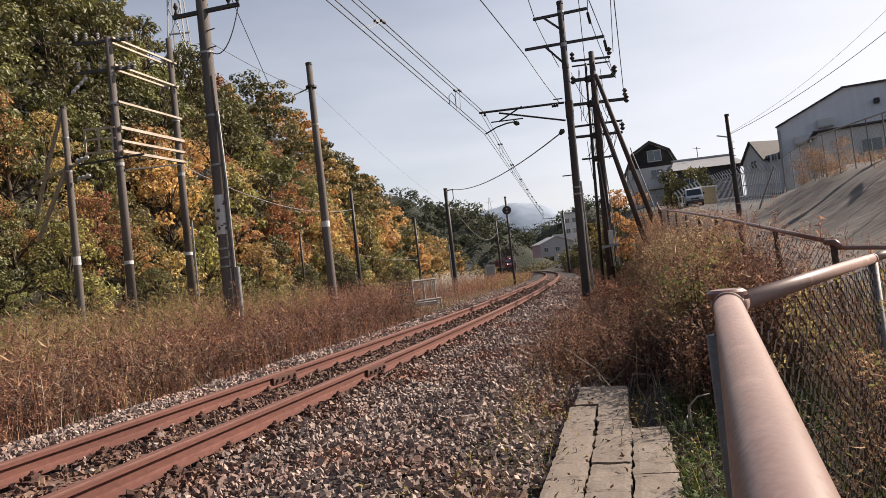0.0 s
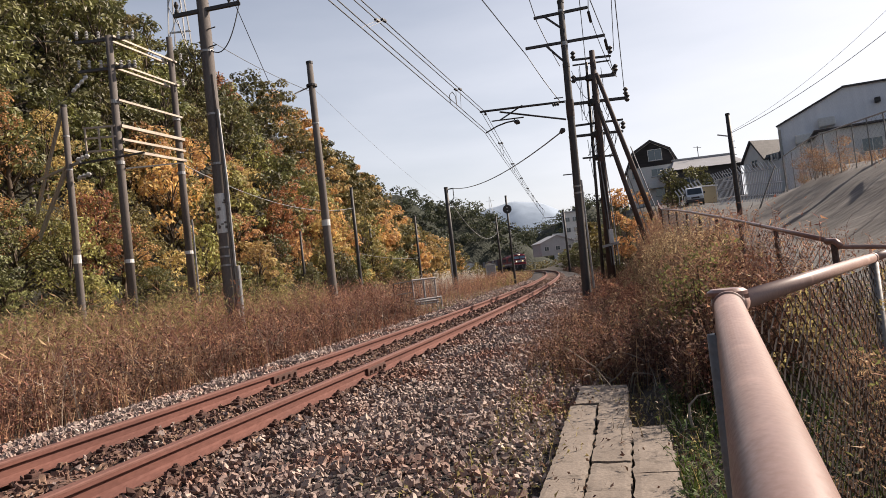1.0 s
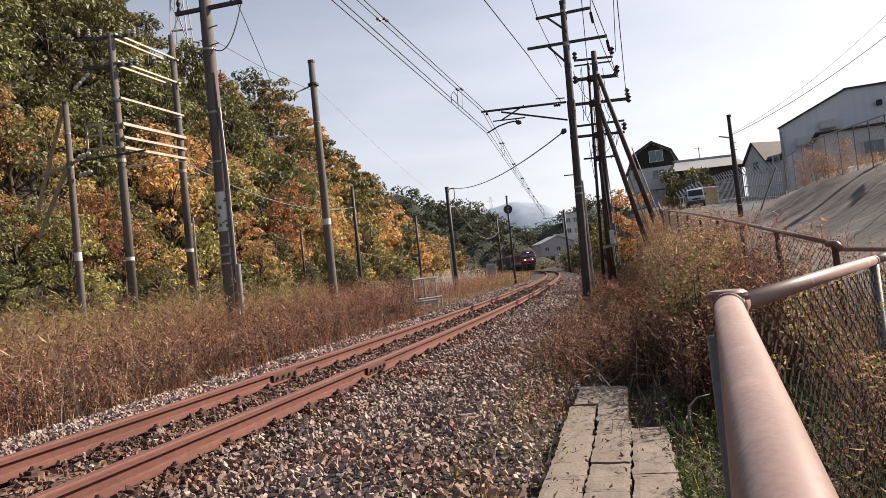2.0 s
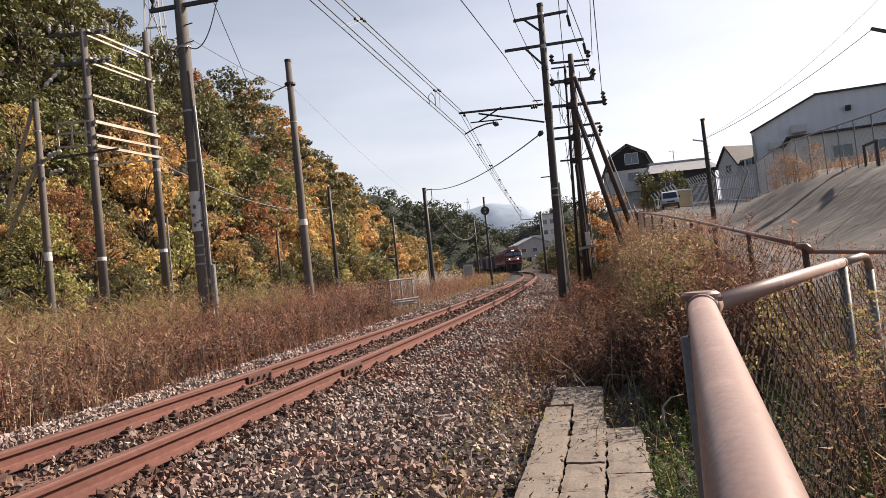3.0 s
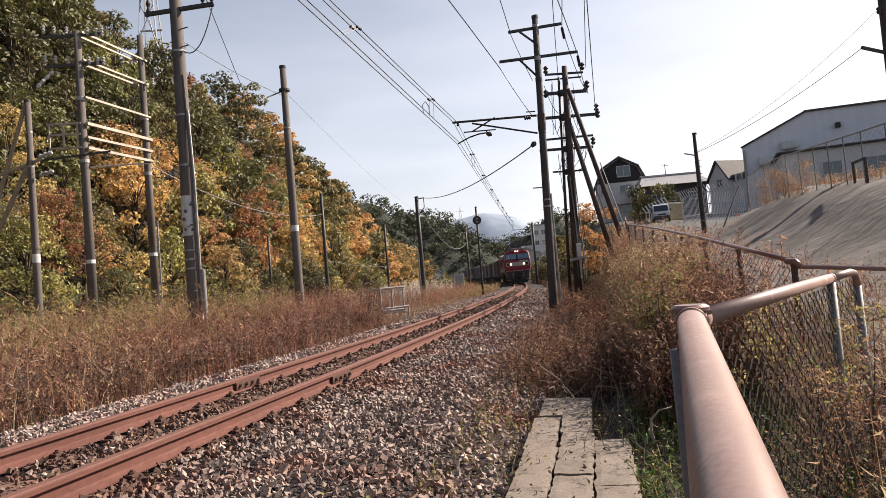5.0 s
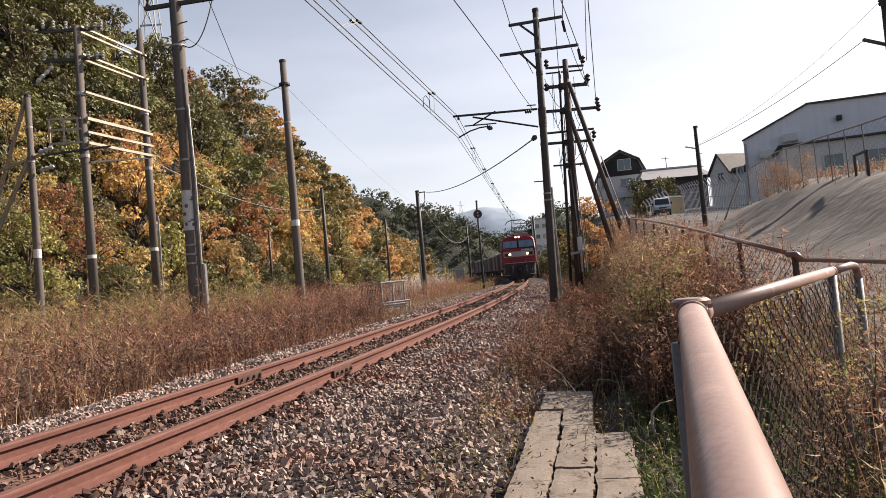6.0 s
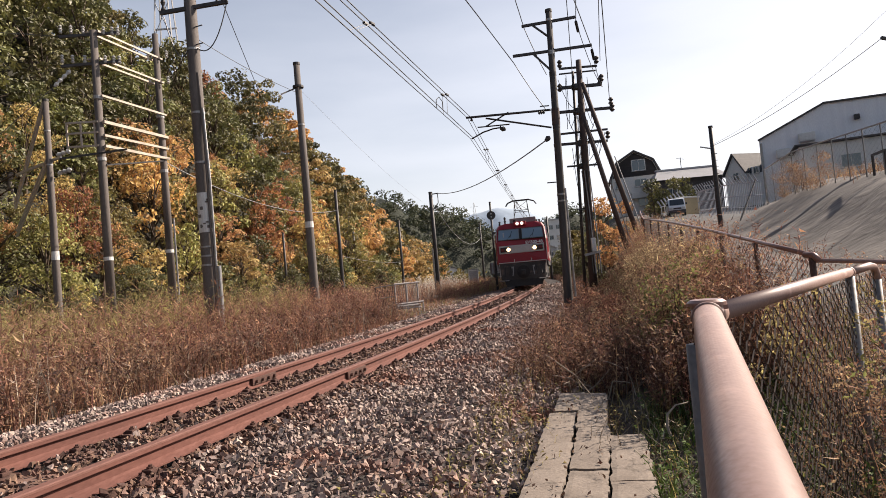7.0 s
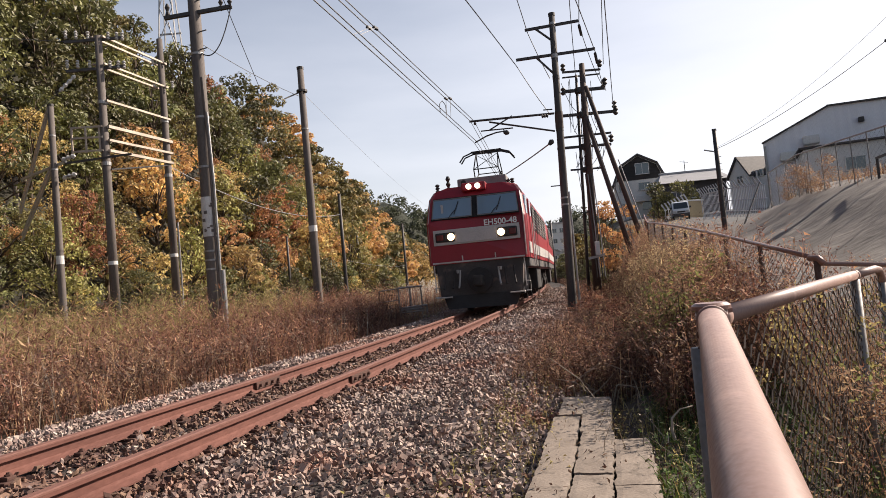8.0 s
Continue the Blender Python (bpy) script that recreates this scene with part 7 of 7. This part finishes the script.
        part("plough", loft([[(-0.98, 0.0, 0.12), (0.98, 0.0, 0.12), (1.12, 0.10, 0.50), (-1.12, 0.10, 0.50)], [(-0.95, 0.5, 0.14), (0.95, 0.5, 0.14), (1.1, 0.5, 0.5), (-1.1, 0.5, 0.5)]]), M["bogie"], e, "black snow plough")
        for sx in (-1, 1):
            part("step", box(sx * 1.05, -0.08, 0.47, 0.42, 0.24, 0.035, 0.01), M["loco_white"], e, "pale front step")
            for k, x in enumerate((0.55, 0.72, 0.98)):
                part("air_hose", tube(sag((sx * x, -0.02, 1.22), (sx * (x + 0.06), -0.16, 0.72), 0.12, 6), 0.028, 6), M["bogie" if k else "steel"], e)
            part("hose_cock", box(sx * 0.62, -0.05, 1.18, 0.06, 0.08, 0.10, 0.01), M["steel"], e)
            part("handrail", tube([(sx * 1.30, 0.02, 0.62), (sx * 1.30, -0.01, 1.40)], 0.018, 6), M["loco_white"], e)
            part("footstep", box(sx * 1.33, 0.35, 0.75, 0.12, 0.36, 0.03), M["loco_white"], e)
            part("footstep", box(sx * 1.33, 0.35, 0.48, 0.12, 0.36, 0.03), M["loco_white"], e)
        # cab sides
        for sx in (-1, 1):
            part("side_window", box(sx * (W - 0.035), 1.0, 2.98, 0.05, 0.8, 0.55, 0.02, None, pose(0, 0, 0, 0, 0, 0)), M["screen"], e)
            part("cab_door", box(sx * (W + 0.004), 1.85, 2.35, 0.03, 0.62, 1.75, 0.01), M["red"], e)
            part("door_window", box(sx * (W + 0.0), 1.85, 2.95, 0.05, 0.42, 0.5, 0.01), M["screen"], e)
            for y in (1.47, 2.23):
                part("handrail", tube([(sx * (W + 0.06), y, 1.2), (sx * (W + 0.06), y, 2.5)], 0.018, 6), M["loco_white"], e)
            part("corner_post", tube([(sx * (fw + 0.005), 0.03, 1.5), (sx * (fw + 0.005), 0.03, 2.65), (sx * (fw - 0.06), 0.33, 3.36)], 0.022, 6), M["steel"], e)
    for sx in (-1, 1):
        part("side_stripe", box(sx * (W + 0.006), 6.2, 1.72, 0.02, 11.7, 0.34, 0.004), M["loco_white"], e, "pale stripe along the side")
        for k in range(5):
            lv = part("louvre", box(sx * (W + 0.006), 3.5 + 1.7 * k, 2.75, 0.03, 1.2, 0.8, 0.01), M["loco_grey"], e, "grey ventilation louvre")
            for j in range(7):
                part("slat", box(sx * (W + 0.028), 3.5 + 1.7 * k, 2.42 + 0.11 * j, 0.02, 1.12, 0.03), M["loco_roof"], lv)
        part("side_sill", box(sx * 1.36, 6.2, 1.30, 0.1, 11.8, 0.26, 0.02), M["loco_grey"], e)
        part("underframe_box", box(sx * 0.95, 6.1, 0.78, 0.7, 2.4, 0.75, 0.05), M["bogie"], e)
    # roof gear
    part("roof_box", box(0.15, 2.2, 3.83, 1.5, 2.2, 0.34, 0.05), M["loco_roof"], e, "pale grey roof equipment box")
    part("roof_box", box(0, 9.0, 3.84, 1.7, 4.2, 0.32, 0.05), M["loco_roof"], e)
    for x, y, h in ((-0.85, 0.95, 0.42), (-1.15, 0.75, 0.18), (0.95, 1.1, 0.14), (1.1, 0.8, 0.12), (0.72, 1.4, 0.25), (-0.6, 3.6, 0.4), (0.6, 3.6, 0.4)):
        insulator(e, (x, y, 3.6), (x, y, 3.68 + h), "bogie", 0.075, 3)
    part("horn", tube([(-0.3, 0.75, 3.76), (-0.3, 0.45, 3.78)], [0.03, 0.08], 10), M["bogie"], e)
    part("roof_bus", tube([(0.72, 1.4, 3.95), (0.7, 3.6, 4.05), (0.6, 8, 4.1)], 0.025, 6), M["bogie"], e)
    if cab:
        p = part("pantograph", box(0, 4.3, 3.98, 1.3, 1.6, 0.08, 0.02), M["bogie"], e, "raised black pantograph")
        b = bmesh.new()
        for sx in (-0.42, 0.42):
            tube([(sx * 1.25, 3.7, 4.02), (sx, 4.9, 4.66), (sx * 0.9, 4.3, 5.28)], 0.022, 6, b)
            tube([(sx * 1.25, 4.9, 4.02), (sx, 3.7, 4.66), (sx * 0.9, 4.3, 5.28)], 0.022, 6, b)
        tube([(-0.42, 4.9, 4.66), (0.42, 4.9, 4.66)], 0.018, 6, b)
        tube([(-0.42, 3.7, 4.66), (0.42, 3.7, 4.66)], 0.018, 6, b)
        tube([(-0.42, 3.7, 4.66), (0.38, 4.3, 5.25)], 0.012, 5, b)
        tube([(0.42, 3.7, 4.66), (-0.38, 4.3, 5.25)], 0.012, 5, b)
        part("arm", b, M["bogie"], p)
        b = bmesh.new()
        for dy in (-0.17, 0.17):
            tube([(-0.95, 4.3 + dy, 5.02), (-0.8, 4.3 + dy, 5.22), (-0.5, 4.3 + dy, 5.32), (0.5, 4.3 + dy, 5.32), (0.8, 4.3 + dy, 5.22), (0.95, 4.3 + dy, 5.02)], 0.028, 6, b)
        for dy in (-0.17, 0.17):
            box(0, 4.3 + dy, 5.335, 1.06, 0.07, 0.05, 0.012, b)
        part("pan_head", b, M["bogie"], p, "curved contact strips")
        for sx in (-0.5, 0.5):
            for y in (3.75, 4.85):
                insulator(p, (sx, y, 3.66), (sx, y, 3.98), "loco_roof", 0.07, 3)
        part("spring", tube([(-0.3, 3.8, 4.06), (0.3, 3.8, 4.06)], 0.06, 8), M["bogie"], p)
    for y in (2.6, 9.6):
        bogie(e, y)
    ws = [wheelset(e, y + dy) for y in (2.6, 9.6) for dy in (-1.25, 1.25)]
    return e, ws


def wagon():
    e = thing("container_wagon", pose(0, 0, 0), "flat freight wagon loaded with dull containers", "freight wagon", "freight wagons")
    b = box(0, 10.1, 0.95, 2.5, 19.6, 0.16, 0.02)
    for sx in (-0.95, 0.95):
        box(sx, 10.1, 0.78, 0.18, 19.4, 0.3, 0.02, b)
    part("deck", b, M["bogie"], e)
    for y in (2.8, 17.4):
        for sx in (-1, 1):
            part("bogie_frame", box(sx * 0.95, y, 0.5, 0.14, 2.3, 0.2, 0.03), M["bogie"], e)
            for dy in (-0.95, 0.95):
                part("wheel", tube([(sx * 0.50, y + dy, 0.43), (sx * 0.64, y + dy, 0.43)], 0.43, 18), M["bogie"], e)
    for k in range(5):
        y = 1.95 + 4.05 * k
        c = part("container", box(0, y, 2.33, 2.45, 3.72, 2.55, 0.03), M["container_grey" if k in (0, 3) else "container"], e)
        for sx in (-1, 1):
            b = bmesh.new()
            for j in range(9):
                box(sx * 1.235, y - 1.6 + 0.4 * j, 2.33, 0.04, 0.12, 2.3, 0, b)
            part("rib", b, M["container_grey" if k in (0, 3) else "container"], c)
    return e


M["tail"] = mat("dark_red_lens", (0.16, 0.02, 0.02), (0.10, 0.015, 0.015), 0.2, bump=0)
engine, engine_wheels = loco_unit(True, "deep red twin-unit electric locomotive with lit headlamps")
booster, booster_wheels = loco_unit(False, "deep red rear unit of the electric locomotive")
wagons = [wagon()]
wagons += [copy_thing(wagons[0], pose(0, 0, 0)) for _ in range(4)]

SPEED, LAST = 18.86, 20.15  # metres a second, and the cab's place on the line at the end


def ride(s, a, b):
    """The pose of a vehicle whose front is at s and whose bogies sit a and b metres behind it."""
    x0, y0, _ = on_line(s + a)
    x1, y1, _ = on_line(s + b)
    th = math.atan2(x1 - x0, y1 - y0)
    return pose(float(x0) - a * math.sin(th), float(y0) - a * math.cos(th), 0, 0, 0, -math.degrees(th))


def motions():
    times = [0.25 * i for i in range(33)]
    def run(ob, behind, a, b):
        walk(ob, [(t, ride(LAST + SPEED * (8 - t) + behind, a, b)) for t in times])
    run(engine, 0.0, 2.6, 9.6)
    run(booster, 12.7, 2.6, 9.6)
    for i, w in enumerate(wagons):
        run(w, 25.6 + 20.7 * i, 2.8, 17.4)
    for w in engine_wheels:
        y = w.matrix_basis.translation.y
        walk(w, [(i / 30, pose(0, y, WHEEL_R, (SPEED / WHEEL_R * i / 30 * 180 / math.pi) % 360)) for i in range(241)])


motions()
